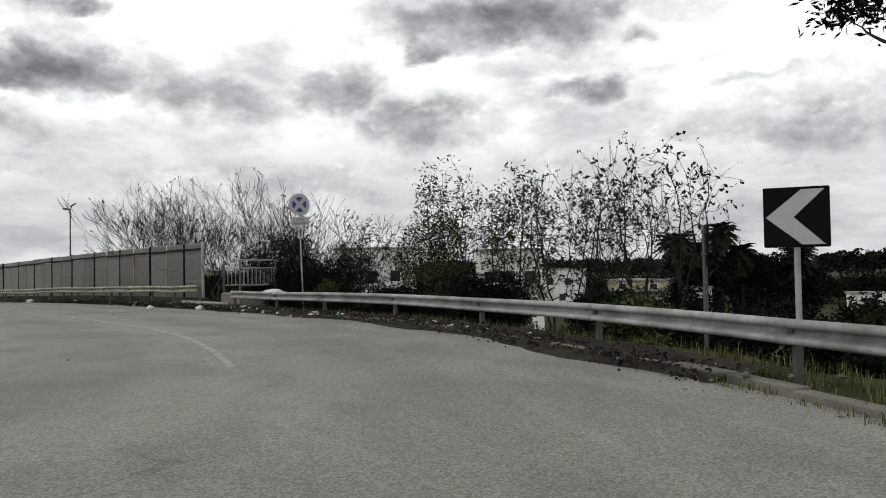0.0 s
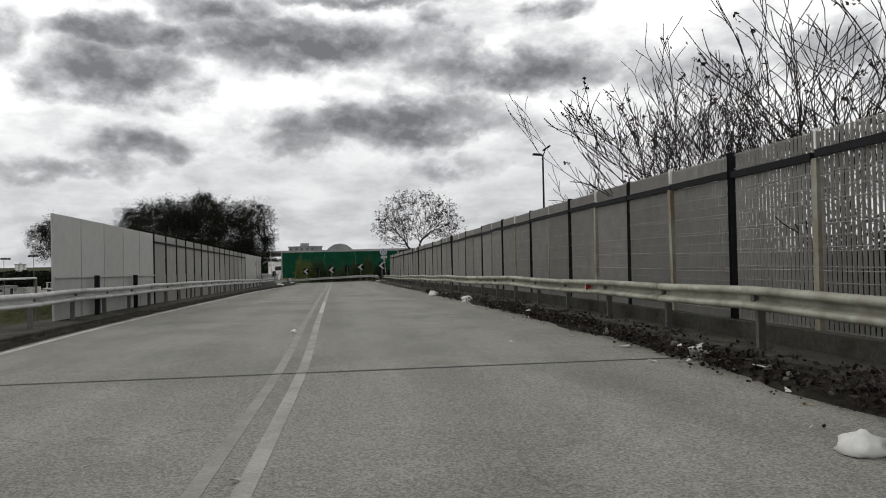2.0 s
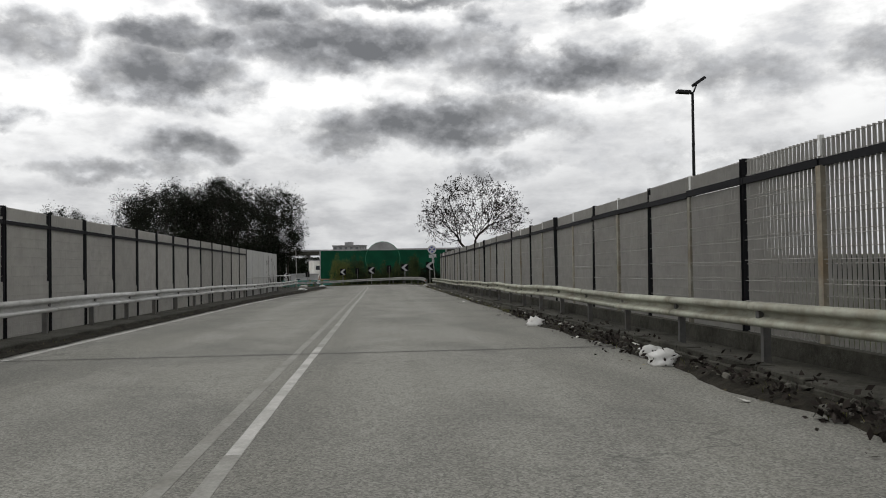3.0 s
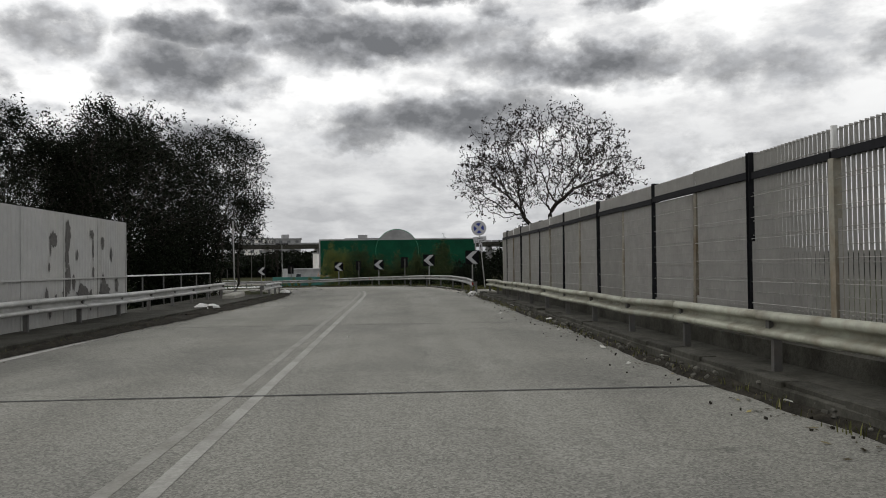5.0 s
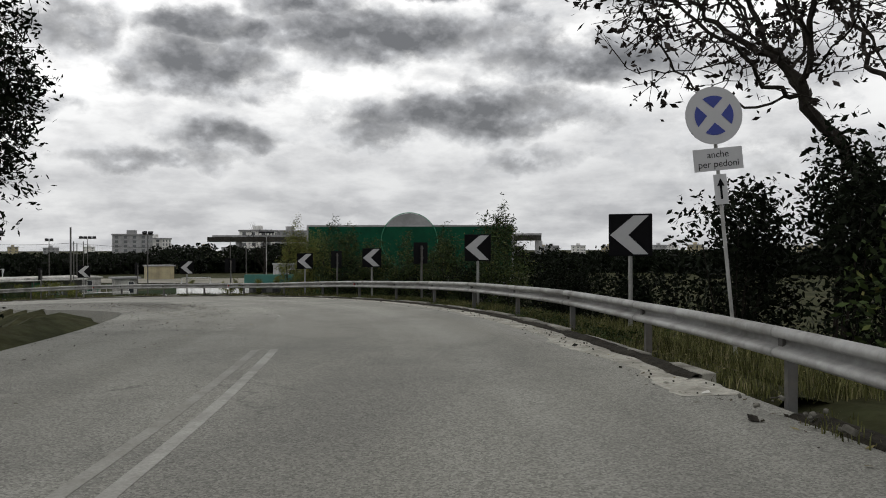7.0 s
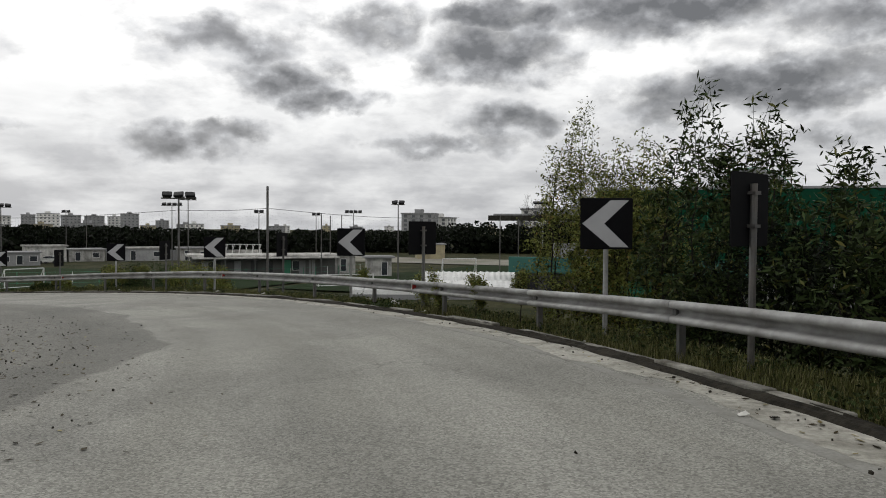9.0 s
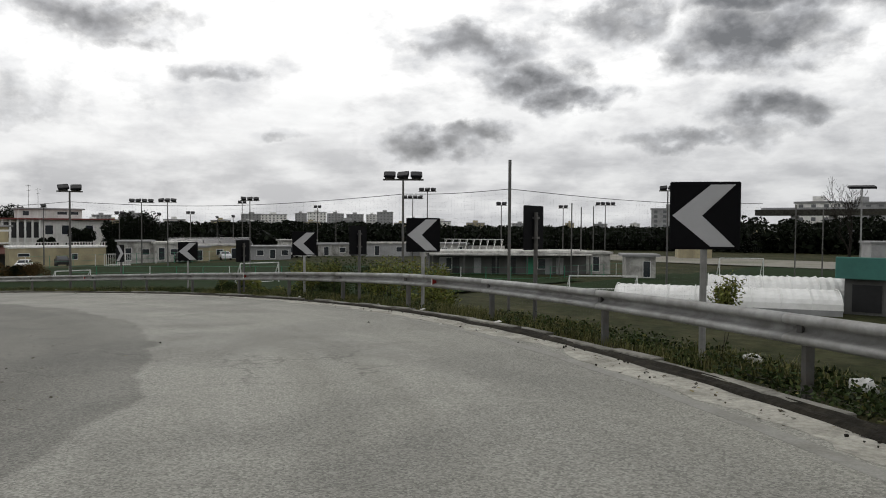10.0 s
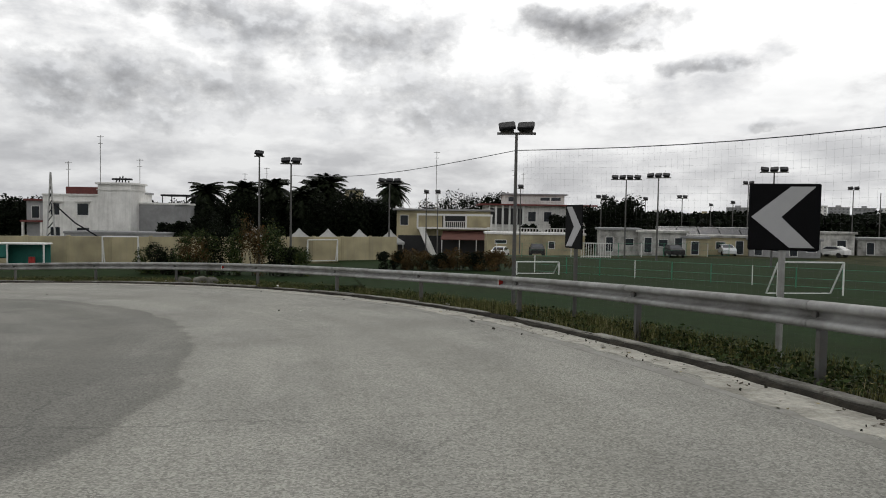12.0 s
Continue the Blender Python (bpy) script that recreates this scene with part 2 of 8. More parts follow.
def asphalt(name, base, dark, pale, crack=1.0):
    """Worn asphalt: stone speckle, wheel-polished bands along the lanes, blotches, fine cracks. UV is (across, along) in metres."""
    m = bpy.data.materials.new(name)
    m.use_nodes = True
    t = m.node_tree
    b = t.nodes["Principled BSDF"]
    b.inputs["Roughness"].default_value = 0.88
    b.inputs["Specular IOR Level"].default_value = 0.3
    uv = t.nodes.new("ShaderNodeUVMap")

    def mapped(sx, sy, off=0.0):
        mp = t.nodes.new("ShaderNodeMapping")
        mp.inputs["Scale"].default_value = (sx, sy, 1)
        mp.inputs["Location"].default_value = (off, off * 1.7, 0)
        t.links.new(uv.outputs[0], mp.inputs[0])
        return mp.outputs[0]

    def nz(vec, s, d=4, r=0.6, dist=0.0):
        n = t.nodes.new("ShaderNodeTexNoise")
        n.inputs["Scale"].default_value, n.inputs["Detail"].default_value, n.inputs["Roughness"].default_value, n.inputs["Distortion"].default_value = s, d, r, dist
        t.links.new(vec, n.inputs["Vector"])
        return n.outputs[0]

    def rng(f, lo, hi, a=0.0, c=1.0):
        n = t.nodes.new("ShaderNodeMapRange")
        n.inputs[1].default_value, n.inputs[2].default_value, n.inputs[3].default_value, n.inputs[4].default_value = lo, hi, a, c
        t.links.new(f, n.inputs[0])
        return n.outputs[0]

    def mixc(f, a, c):
        n = t.nodes.new("ShaderNodeMix")
        n.data_type = "RGBA"
        t.links.new(f, n.inputs[0])
        for sock, v in ((n.inputs[6], a), (n.inputs[7], c)):
            if isinstance(v, tuple):
                sock.default_value = (*v, 1)
            else:
                t.links.new(v, sock)
        return n.outputs[2]

    def mul(a, c):
        n = t.nodes.new("ShaderNodeMath")
        n.operation = "MULTIPLY"
        t.links.new(a, n.inputs[0])
        if isinstance(c, float):
            n.inputs[1].default_value = c
        else:
            t.links.new(c, n.inputs[1])
        return n.outputs[0]

    one = mapped(1, 1)
    bands = nz(mapped(0.85, 0.018, 3.0), 1.0, 3, 0.5)
    blotch = nz(mapped(1, 0.6, 9.0), 0.45, 6, 0.62, 0.4)
    col = mixc(rng(bands, 0.38, 0.62), base, pale)
    col = mixc(mul(rng(blotch, 0.44, 0.66), 0.75), col, dark)
    # the inner lane of the ramp is older and a shade darker; its edge wanders
    sep_uv = t.nodes.new("ShaderNodeSeparateXYZ")
    t.links.new(uv.outputs[0], sep_uv.inputs[0])
    drift = t.nodes.new("ShaderNodeMath")
    drift.operation = "ADD"
    t.links.new(sep_uv.outputs[0], drift.inputs[0])
    t.links.new(rng(nz(mapped(0.3, 0.25, 7.0), 1.0, 4), 0.3, 0.7, -0.30, 0.30), drift.inputs[1])
    taper = t.nodes.new("ShaderNodeMath")
    taper.operation = "ADD"
    t.links.new(drift.outputs[0], taper.inputs[0])
    t.links.new(rng(sep_uv.outputs[1], 98.0, 114.0, 3.4, 0.0), taper.inputs[1])
    deck = t.nodes.new("ShaderNodeVectorMath")
    deck.operation = "SCALE"
    t.links.new(col, deck.inputs[0])
    t.links.new(rng(sep_uv.outputs[1], 80.0, 98.0, 0.80, 1.0), deck.inputs["Scale"])
    col = deck.outputs[0]
    inner = mul(rng(taper.outputs[0], -0.22, -0.34), rng(sep_uv.outputs[1], 98.0, 108.0))
    old = t.nodes.new("ShaderNodeVectorMath")
    old.operation = "SCALE"
    t.links.new(col, old.inputs[0])
    old.inputs["Scale"].default_value = 0.68
    col = mixc(inner, col, old.outputs[0])
    grit = nz(one, 46.0, 5, 0.75)
    stone = t.nodes.new("ShaderNodeTexVoronoi")
    stone.inputs["Scale"].default_value = 62.0
    t.links.new(one, stone.inputs["Vector"])
    pick = t.nodes.new("ShaderNodeSeparateColor")
    t.links.new(stone.outputs["Color"], pick.inputs[0])
    sp = t.nodes.new("ShaderNodeVectorMath")
    sp.operation = "SCALE"
    t.links.new(col, sp.inputs[0])
    t.links.new(mul(rng(grit, 0.28, 0.72, 0.80, 1.20), rng(pick.outputs[0], 0.0, 1.0, 0.62, 1.38)), sp.inputs["Scale"])
    col = sp.outputs[0]
    # drifting cracks, only in some places
    cell = t.nodes.new("ShaderNodeTexVoronoi")
    cell.feature = "DISTANCE_TO_EDGE"
    cell.inputs["Scale"].default_value = 0.32
    wob = t.nodes.new("ShaderNodeVectorMath")
    wob.operation = "ADD"
    nn = t.nodes.new("ShaderNodeTexNoise")
    nn.inputs["Scale"].default_value, nn.inputs["Detail"].default_value = 1.6, 5
    t.links.new(one, nn.inputs["Vector"])
    t.links.new(one, wob.inputs[0])
    t.links.new(nn.outputs["Color"], wob.inputs[1])
    t.links.new(wob.outputs[0], cell.inputs["Vector"])
    thin_line = rng(cell.outputs["Distance"], 0.0, 0.010, 1.0, 0.0)
    where = rng(nz(mapped(1, 1, 5.0), 0.16, 3), 0.50, 0.60)
    col = mixc(mul(mul(thin_line, where), 0.45 * crack), col, (0.05, 0.05, 0.047))
    t.links.new(col, b.inputs["Base Color"])
    bp = t.nodes.new("ShaderNodeBump")
    bp.inputs["Strength"].default_value, bp.inputs["Distance"].default_value = 0.5, 0.008
    t.links.new(grit, bp.inputs["Height"])
    t.links.new(bp.outputs[0], b.inputs["Normal"])
    return m


ASPHALT = asphalt("asphalt", (0.255, 0.25, 0.218), (0.19, 0.187, 0.167), (0.31, 0.305, 0.27))
LINE = mat("faded_line_paint", (0.33, 0.325, 0.296), 0.8, grain=0.25, scale=30, stain=(0.22, 0.215, 0.19), stain_scale=1.6, stain_amt=1.0)
LINE_WORN = mat("worn_line_paint", (0.275, 0.27, 0.242), 0.85, grain=0.25, scale=30, stain=(0.205, 0.20, 0.175), stain_scale=2.0, stain_amt=1.0)
LINE_EDGE = mat("edge_line_paint", (0.50, 0.49, 0.46), 0.8, grain=0.2, scale=30, stain=(0.26, 0.255, 0.23), stain_scale=1.4, stain_amt=0.8)
TAR = mat("tar_joint", (0.05, 0.05, 0.048), 0.8, grain=0.3, scale=30)
DUST = mat("roadside_dust", (0.44, 0.425, 0.37), 0.95, grain=0.4, scale=14, stain=(0.22, 0.21, 0.175), stain_scale=1.8, stain_amt=0.9, bump=0.5, bump_scale=50)
# earth colour lowered to carry the deep shadow below the guard rails
DIRT = mat("shade_darkened_dirt", (0.022, 0.020, 0.016), 0.95, spec=0.1, grain=0.5, scale=9, stain=(0.050, 0.045, 0.034), stain_scale=4.0, stain_amt=0.7, bump=1.0, bump_scale=22)
CONCRETE = mat("kerb_concrete", (0.17, 0.163, 0.138), 0.9, grain=0.3, scale=16, stain=(0.055, 0.052, 0.042), stain_scale=1.1, stain_amt=0.9, bump=0.5, bump_scale=40, vary=0.18)
CONCRETE_PALE = mat("pale_concrete", (0.34, 0.33, 0.29), 0.9, grain=0.2, scale=14, stain=(0.17, 0.165, 0.14), stain_scale=1.2, stain_amt=0.8, bump=0.4, bump_scale=40)
CONCRETE_WORN = mat("worn_kerb_concrete", (0.27, 0.26, 0.225), 0.9, grain=0.35, scale=12, stain=(0.075, 0.07, 0.055), stain_scale=1.6, stain_amt=0.95, bump=0.6, bump_scale=35, vary=0.25)
# stained concrete whose base colour also holds the shade under rail and barrier
CONCRETE_DARK = mat("shade_darkened_concrete", (0.062, 0.060, 0.050), 0.92, grain=0.4, scale=14, stain=(0.020, 0.019, 0.014), stain_scale=1.4, stain_amt=0.9, bump=0.6, bump_scale=35, vary=0.25, spec=0.15)
GALV = mat("galvanised_steel", (0.36, 0.36, 0.352), 0.62, metal=0.15, grain=0.22, scale=6, stain=(0.15, 0.145, 0.13), stain_scale=1.1, stain_amt=0.8, streak=(0.13, 0.125, 0.11), bump=0.06, bump_scale=12, vary=0.08)
GALV_NEW = mat("bright_galvanised_steel", (0.50, 0.50, 0.49), 0.6, metal=0.15, grain=0.16, scale=6, stain=(0.28, 0.275, 0.25), stain_scale=1.0, stain_amt=0.7, vary=0.06)
GALV_MOSS = mat("stained_steel", (0.36, 0.365, 0.30), 0.62, metal=0.15, grain=0.2, scale=7, stain=(0.16, 0.15, 0.11), stain_scale=1.6, stain_amt=0.8, vary=0.12, streak=(0.20, 0.16, 0.11))
POST = mat("post_steel", (0.13, 0.13, 0.127), 0.6, metal=0.6, grain=0.2, scale=8, stain=(0.14, 0.12, 0.10), stain_scale=2.5, stain_amt=0.6, vary=0.15)
RUST = mat("rusted_post", (0.25, 0.24, 0.20), 0.75, metal=0.3, grain=0.25, scale=7, stain=(0.16, 0.12, 0.075), stain_scale=1.5, stain_amt=0.9, vary=0.2)
DARKPOST = mat("dark_painted_post", (0.012, 0.012, 0.014), 0.7, grain=0.3, scale=9, vary=0.2, spec=0.12)
GRATE = mat("fence_grating", (0.33, 0.32, 0.30), 0.6, metal=0.3, grain=0.15, scale=3, stain=(0.34, 0.33, 0.30), stain_scale=0.7, stain_amt=0.6, vary=0.10)
PANELW = mat("pale_sheet_panel", (0.36, 0.36, 0.35), 0.65, grain=0.10, scale=3, stain=(0.38, 0.37, 0.34), stain_scale=0.8, stain_amt=0.6, vary=0.06, streak=(0.36, 0.35, 0.33))
PEEL = mat("peeled_patch", (0.09, 0.085, 0.08), 0.85, grain=0.4, scale=12)
SIGN_BLACK = mat("sign_black", (0.005, 0.005, 0.006), 0.7, grain=0.2, scale=6, spec=0.08)
SIGN_WHITE = mat("sign_reflective_white", (0.42, 0.42, 0.43), 0.5, grain=0.06, scale=4)
SIGN_BACK = mat("sign_back", (0.008, 0.008, 0.009), 0.8, grain=0.2, scale=6, spec=0.08)
SIGN_BLUE = mat("sign_blue", (0.02, 0.035, 0.22), 0.45, grain=0.15, scale=8)
RED = mat("red_reflector", (0.35, 0.03, 0.025), 0.4)
GREEN = mat("green_netting", (0.005, 0.066, 0.034), 0.85, grain=0.18, scale=5, stain=(0.003, 0.040, 0.021), stain_scale=0.35, stain_amt=0.9, streak=(0.003, 0.045, 0.023), spec=0.15)
GREENROOF = mat("teal_roof_sheet", (0.045, 0.16, 0.135), 0.75, grain=0.12, scale=4, stain=(0.035, 0.12, 0.10), stain_scale=0.5, stain_amt=0.7)
TURF = mat("artificial_turf", (0.017, 0.033, 0.011), 0.95, grain=0.35, scale=2.0, stain=(0.016, 0.024, 0.008), stain_scale=0.15, stain_amt=0.8, spec=0.05)
# base tone lowered likewise for the shadow on the verges
GRASSLAND = mat("rough_grassland", (0.030, 0.034, 0.015), 0.95, spec=0.05, grain=0.6, scale=1.3, stain=(0.085, 0.078, 0.042), stain_scale=0.25, stain_amt=0.6, bump=1.0, bump_scale=6)
FIELD = mat("bare_yard", (0.24, 0.225, 0.19), 0.95, grain=0.25, scale=1.0, stain=(0.15, 0.15, 0.10), stain_scale=0.12, stain_amt=0.8)
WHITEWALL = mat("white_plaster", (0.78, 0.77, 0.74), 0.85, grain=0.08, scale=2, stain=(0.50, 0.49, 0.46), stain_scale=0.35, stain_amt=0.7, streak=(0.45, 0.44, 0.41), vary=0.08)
CREAM = mat("cream_plaster", (0.46, 0.40, 0.25), 0.88, grain=0.12, scale=2, stain=(0.22, 0.195, 0.13), stain_scale=0.5, stain_amt=0.8, streak=(0.30, 0.27, 0.20), vary=0.10)
HUTWALL = mat("stained_white_plaster", (0.50, 0.49, 0.46), 0.88, grain=0.14, scale=2, stain=(0.17, 0.165, 0.15), stain_scale=0.8, stain_amt=0.9, streak=(0.20, 0.195, 0.18), vary=0.25)
GREYWALL = mat("grey_plaster", (0.33, 0.33, 0.33), 0.88, grain=0.12, scale=2, stain=(0.21, 0.21, 0.21), stain_scale=0.4, stain_amt=0.7, vary=0.12)
# weathered grey wall, its base colour darkened for the shade beneath eaves
DIMWALL = mat("shade_darkened_grey_wall", (0.11, 0.11, 0.106), 0.9, grain=0.15, scale=2, stain=(0.06, 0.06, 0.056), stain_scale=0.5, stain_amt=0.8, streak=(0.08, 0.08, 0.075))
ROOFRED = mat("red_roof_edge", (0.16, 0.045, 0.04), 0.8, grain=0.2, scale=4, stain=(0.10, 0.04, 0.035), stain_scale=0.6)
ROOFTILE = mat("terracotta_tiles", (0.20, 0.13, 0.09), 0.85, grain=0.3, scale=5, stain=(0.09, 0.07, 0.055), stain_scale=0.9, stain_amt=0.8)
ROOFGREY = mat("grey_roof_sheet", (0.27, 0.27, 0.27), 0.75, grain=0.15, scale=3, stain=(0.15, 0.15, 0.15), stain_scale=0.4)
DARKOPEN = mat("dark_opening", (0.018, 0.018, 0.02), 0.35, grain=0.2, scale=3)
FARGLASS = mat("dull_window_glass", (0.13, 0.135, 0.14), 0.4, grain=0.3, scale=0.6)
GLASS = mat("dark_window_glass", (0.03, 0.034, 0.04), 0.12, spec=0.6)
TUNNEL = mat("white_sheeting", (0.72, 0.72, 0.70), 0.55, grain=0.08, scale=2, stain=(0.52, 0.52, 0.49), stain_scale=0.7, vary=0.04)
WHITEPAINT = mat("white_painted_steel", (0.72, 0.72, 0.70), 0.5, grain=0.06, scale=5)
GREENPOST = mat("green_painted_steel", (0.03, 0.20, 0.11), 0.5, grain=0.15, scale=5)
LAMPBLACK = mat("dark_lamp_housing", (0.012, 0.012, 0.014), 0.6, spec=0.2, grain=0.15, scale=6)
LAMPGLASS = mat("lamp_glass", (0.35, 0.36, 0.38), 0.2, spec=0.6)
BARK = mat("bark", (0.026, 0.022, 0.019), 0.95, spec=0.1, grain=0.4, scale=14, stain=(0.06, 0.055, 0.045), stain_scale=3, stain_amt=0.6, bump=0.8, bump_scale=30)
TWIG = mat("twig_bark", (0.026, 0.022, 0.019), 0.95, spec=0.1, grain=0.4, scale=14)
# base colour pushed near black, so the shade inside the foliage is in it
LEAF_DARK = leaf_mat("shade_darkened_leaves", (0.008, 0.011, 0.006), spec=0.03)
# these two are raised and spread in tone to hold the lit leaves' highlights
LEAF_MID = leaf_mat("green_leaves", (0.034, 0.050, 0.017), 0.65, dry=(0.14, 0.13, 0.04))
LEAF_YEL = leaf_mat("yellow_green_leaves", (0.135, 0.150, 0.040), 0.75, dry=(0.24, 0.15, 0.045))
LEAF_DRY = leaf_mat("dry_seed_leaves", (0.030, 0.025, 0.022))
PALMLEAF = leaf_mat("palm_fronds", (0.015, 0.020, 0.010))
GRASS = leaf_mat("roadside_grass", (0.095, 0.098, 0.036), 0.75, dry=(0.34, 0.29, 0.16))
BAG = mat("white_plastic_bag", (0.62, 0.62, 0.60), 0.45, grain=0.08, scale=9, stain=(0.42, 0.40, 0.36), stain_scale=4)
TEALPLASTIC = mat("teal_plastic", (0.06, 0.22, 0.21), 0.4, grain=0.1, scale=9)
PAPER = mat("litter_paper", (0.55, 0.54, 0.50), 0.85, grain=0.12, scale=9, vary=0.3)
CABLE = mat("dark_cable", (0.03, 0.03, 0.03), 0.6)
NETTING = mat("ball_stop_netting", (0.10, 0.10, 0.10), 0.8)
TENT = mat("grey_white_canvas", (0.40, 0.40, 0.385), 0.7, grain=0.08, scale=2, stain=(0.28, 0.28, 0.26), stain_scale=0.8)
LEAF_RED = leaf_mat("reddish_hedge_leaves", (0.075, 0.05, 0.02), dry=(0.16, 0.07, 0.03))
LITTER = leaf_mat("leaf_litter", (0.045, 0.036, 0.02), 0.7, dry=(0.34, 0.29, 0.12))
SOLAR = mat("dark_solar_glass", (0.012, 0.013, 0.018), 0.25, spec=0.5)
AWNING = mat("red_brown_awning", (0.16, 0.075, 0.06), 0.85, grain=0.15, scale=4, stain=(0.10, 0.05, 0.04))
TEALSHED = mat("teal_painted_sheet", (0.02, 0.15, 0.12), 0.6, grain=0.15, scale=4, stain=(0.012, 0.09, 0.075), stain_scale=0.8)
CARPAINT = mat("car_paint", (0.55, 0.56, 0.57), 0.3, spec=0.6, vary=0.4)
RUBBER = mat("rubber", (0.02, 0.02, 0.02), 0.8)

# ---- mesh tools ----


class Mesh:
    """Vertices and faces gathered for one mesh."""

    def __init__(self):
        self.v, self.f = [], []

    def add(self, verts, faces):
        n = len(self.v)
        self.v += [tuple(p) for p in verts]
        self.f += [tuple(i + n for i in f) for f in faces]
        return self

    def box(self, x0, x1, y0, y1, z0, z1, m=None):
        vs = [Vector((x, y, z)) for z in (z0, z1) for y in (y0, y1) for x in (x0, x1)]
        if m is not None:
            vs = [m @ p for p in vs]
        return self.add(vs, [(0, 2, 3, 1), (4, 5, 7, 6), (0, 1, 5, 4), (2, 6, 7, 3), (0, 4, 6, 2), (1, 3, 7, 5)])

    def bevel_box(self, x0, x1, y0, y1, z0, z1, c=0.02, m=None):
        """A box whose upright and top edges are cut off."""
        ring = [(x0 + c, y0), (x1 - c, y0), (x1, y0 + c), (x1, y1 - c), (x1 - c, y1), (x0 + c, y1), (x0, y1 - c), (x0, y0 + c)]
        cx, cy = (x0 + x1) / 2, (y0 + y1) / 2
        ins = [(cx + (x - cx) * (1 - 2 * c / (x1 - x0)), cy + (y - cy) * (1 - 2 * c / (y1 - y0))) for x, y in ring]
        vs = [Vector((x, y, z0)) for x, y in ring] + [Vector((x, y, z1 - c)) for x, y in ring] + [Vector((x, y, z1)) for x, y in ins]
        if m is not None:
            vs = [m @ p for p in vs]
        fs = [tuple(range(7, -1, -1)), tuple(range(16, 24))]
        for k in (0, 8):
            fs += [(k + i, k + (i + 1) % 8, k + 8 + (i + 1) % 8, k + 8 + i) for i in range(8)]
        return self.add(vs, fs)

    def tube(self, pts, radii, n=6, cap=True):
        """A tapered tube along points."""
        pts = [Vector(p) for p in pts]
        base = len(self.v)
        for i, p in enumerate(pts):
            d = (pts[min(i + 1, len(pts) - 1)] - pts[max(i - 1, 0)]).normalized()
            a = d.cross((0, 0, 1) if abs(d.z) < 0.9 else (1, 0, 0)).normalized()
            b = d.cross(a)
            r = radii[i] if isinstance(radii, (list, tuple)) else radii
            for k in range(n):
                q = p + a * (r * math.cos(2 * math.pi * k / n)) + b * (r * math.sin(2 * math.pi * k / n))
                self.v.append((q.x, q.y, q.z))
        for i in range(len(pts) - 1):
            o = base + i * n
            for k in range(n):
                self.f.append((o + k, o + (k + 1) % n, o + n + (k + 1) % n, o + n + k))
        if cap:
            self.f.append(tuple(range(base + n - 1, base - 1, -1)))
            o = base + (len(pts) - 1) * n
            self.f.append(tuple(range(o, o + n)))
        return self

    def upright(self, outline, z0, z1):
        """A steel section drawn straight up from its outline."""
        return self.sweep([[Vector((x, y, z)) for x, y in outline] for z in (z0, z1)], closed=True, caps=True)

    def sweep(self, rings, closed=False, caps=False):
        """Skin between rings of equal length."""
        n, base = len(rings[0]), len(self.v)
        for r in rings:
            self.v += [tuple(p) for p in r]
        for i in range(len(rings) - 1):
            o = base + i * n
            for k in range(n if closed else n - 1):
                self.f.append((o + k, o + (k + 1) % n, o + n + (k + 1) % n, o + n + k))
        if caps:
            self.f.append(tuple(range(base + n - 1, base - 1, -1)))
            o = base + (len(rings) - 1) * n
            self.f.append(tuple(range(o, o + n)))
        return self

    def data(self, name, material, origin=None, smooth=False):
        me = bpy.data.meshes.new(name)
        vs = self.v if origin is None else [(x - origin[0], y - origin[1], z - origin[2]) for x, y, z in self.v]
        me.from_pydata(vs, [], self.f)
        me.materials.append(material)
        if smooth:
            me.shade_smooth()
        me.update()
        return me


def part(name, mesh, material, parent, label="", smooth=False):
    """One mesh object under a thing or a part. Its points are in the parent's own space."""
    ob = new(name, mesh if isinstance(mesh, bpy.types.Mesh) else mesh.data(name, material, None, smooth))
    ob.parent = parent
    return tagged(ob, label)


def thing(name, where, label, category, group="", kind="", turn=0.0):
    ob = new(name)
    ob.matrix_basis = where if isinstance(where, Matrix) else pose(*where, 0, 0, turn)
    ob.empty_display_size = 0.3
    return tagged(ob, label, category, group, kind)


def solid(name, mesh, material, label, category="", kind="", origin=(0, 0, 0), smooth=False, group=""):
    ob = new(name, mesh.data(name, material, origin, smooth))
    ob.location = origin
    return tagged(ob, label, category, group, kind)


# ---- the road's line ----
CENTRE = [(-24.85, -50.08, 0.04), (-16.54, -44.73, 0.07), (-10.06, -37.66, 0.09), (-4.87, -29.18, 0.08), (-1.76, -19.89, 0.02), (-0.84, -10.10, -0.08),
          (-0.95, -0.02, -0.15), (-1.54, 10.05, -0.24), (-2.16, 19.94, -0.41), (-2.79, 29.85, -0.61), (-3.42, 39.75, -0.81), (-4.05, 49.97, -1.03),
          (-4.68, 59.88, -1.21), (-5.31, 69.71, -1.40), (-6.13, 79.80, -1.60), (-7.76, 89.35, -1.86), (-10.87, 98.58, -2.23), (-15.78, 106.64, -2.64),
          (-22.51, 113.38, -3.08), (-30.67, 118.36, -3.56), (-39.90, 121.21, -4.11), (-49.42, 122.30, -4.69), (-58.90, 121.20, -5.28), (-67.20, 116.60, -5.75),
          (-72.80, 109.20, -6.20), (-75.50, 100.5, -6.60), (-76.0, 90.5, -6.95), (-75.0, 80.5, -7.15), (-73.0, 70.5, -7.25)]
S0, STEP, S_END = -60.0, 10.0, 220.0


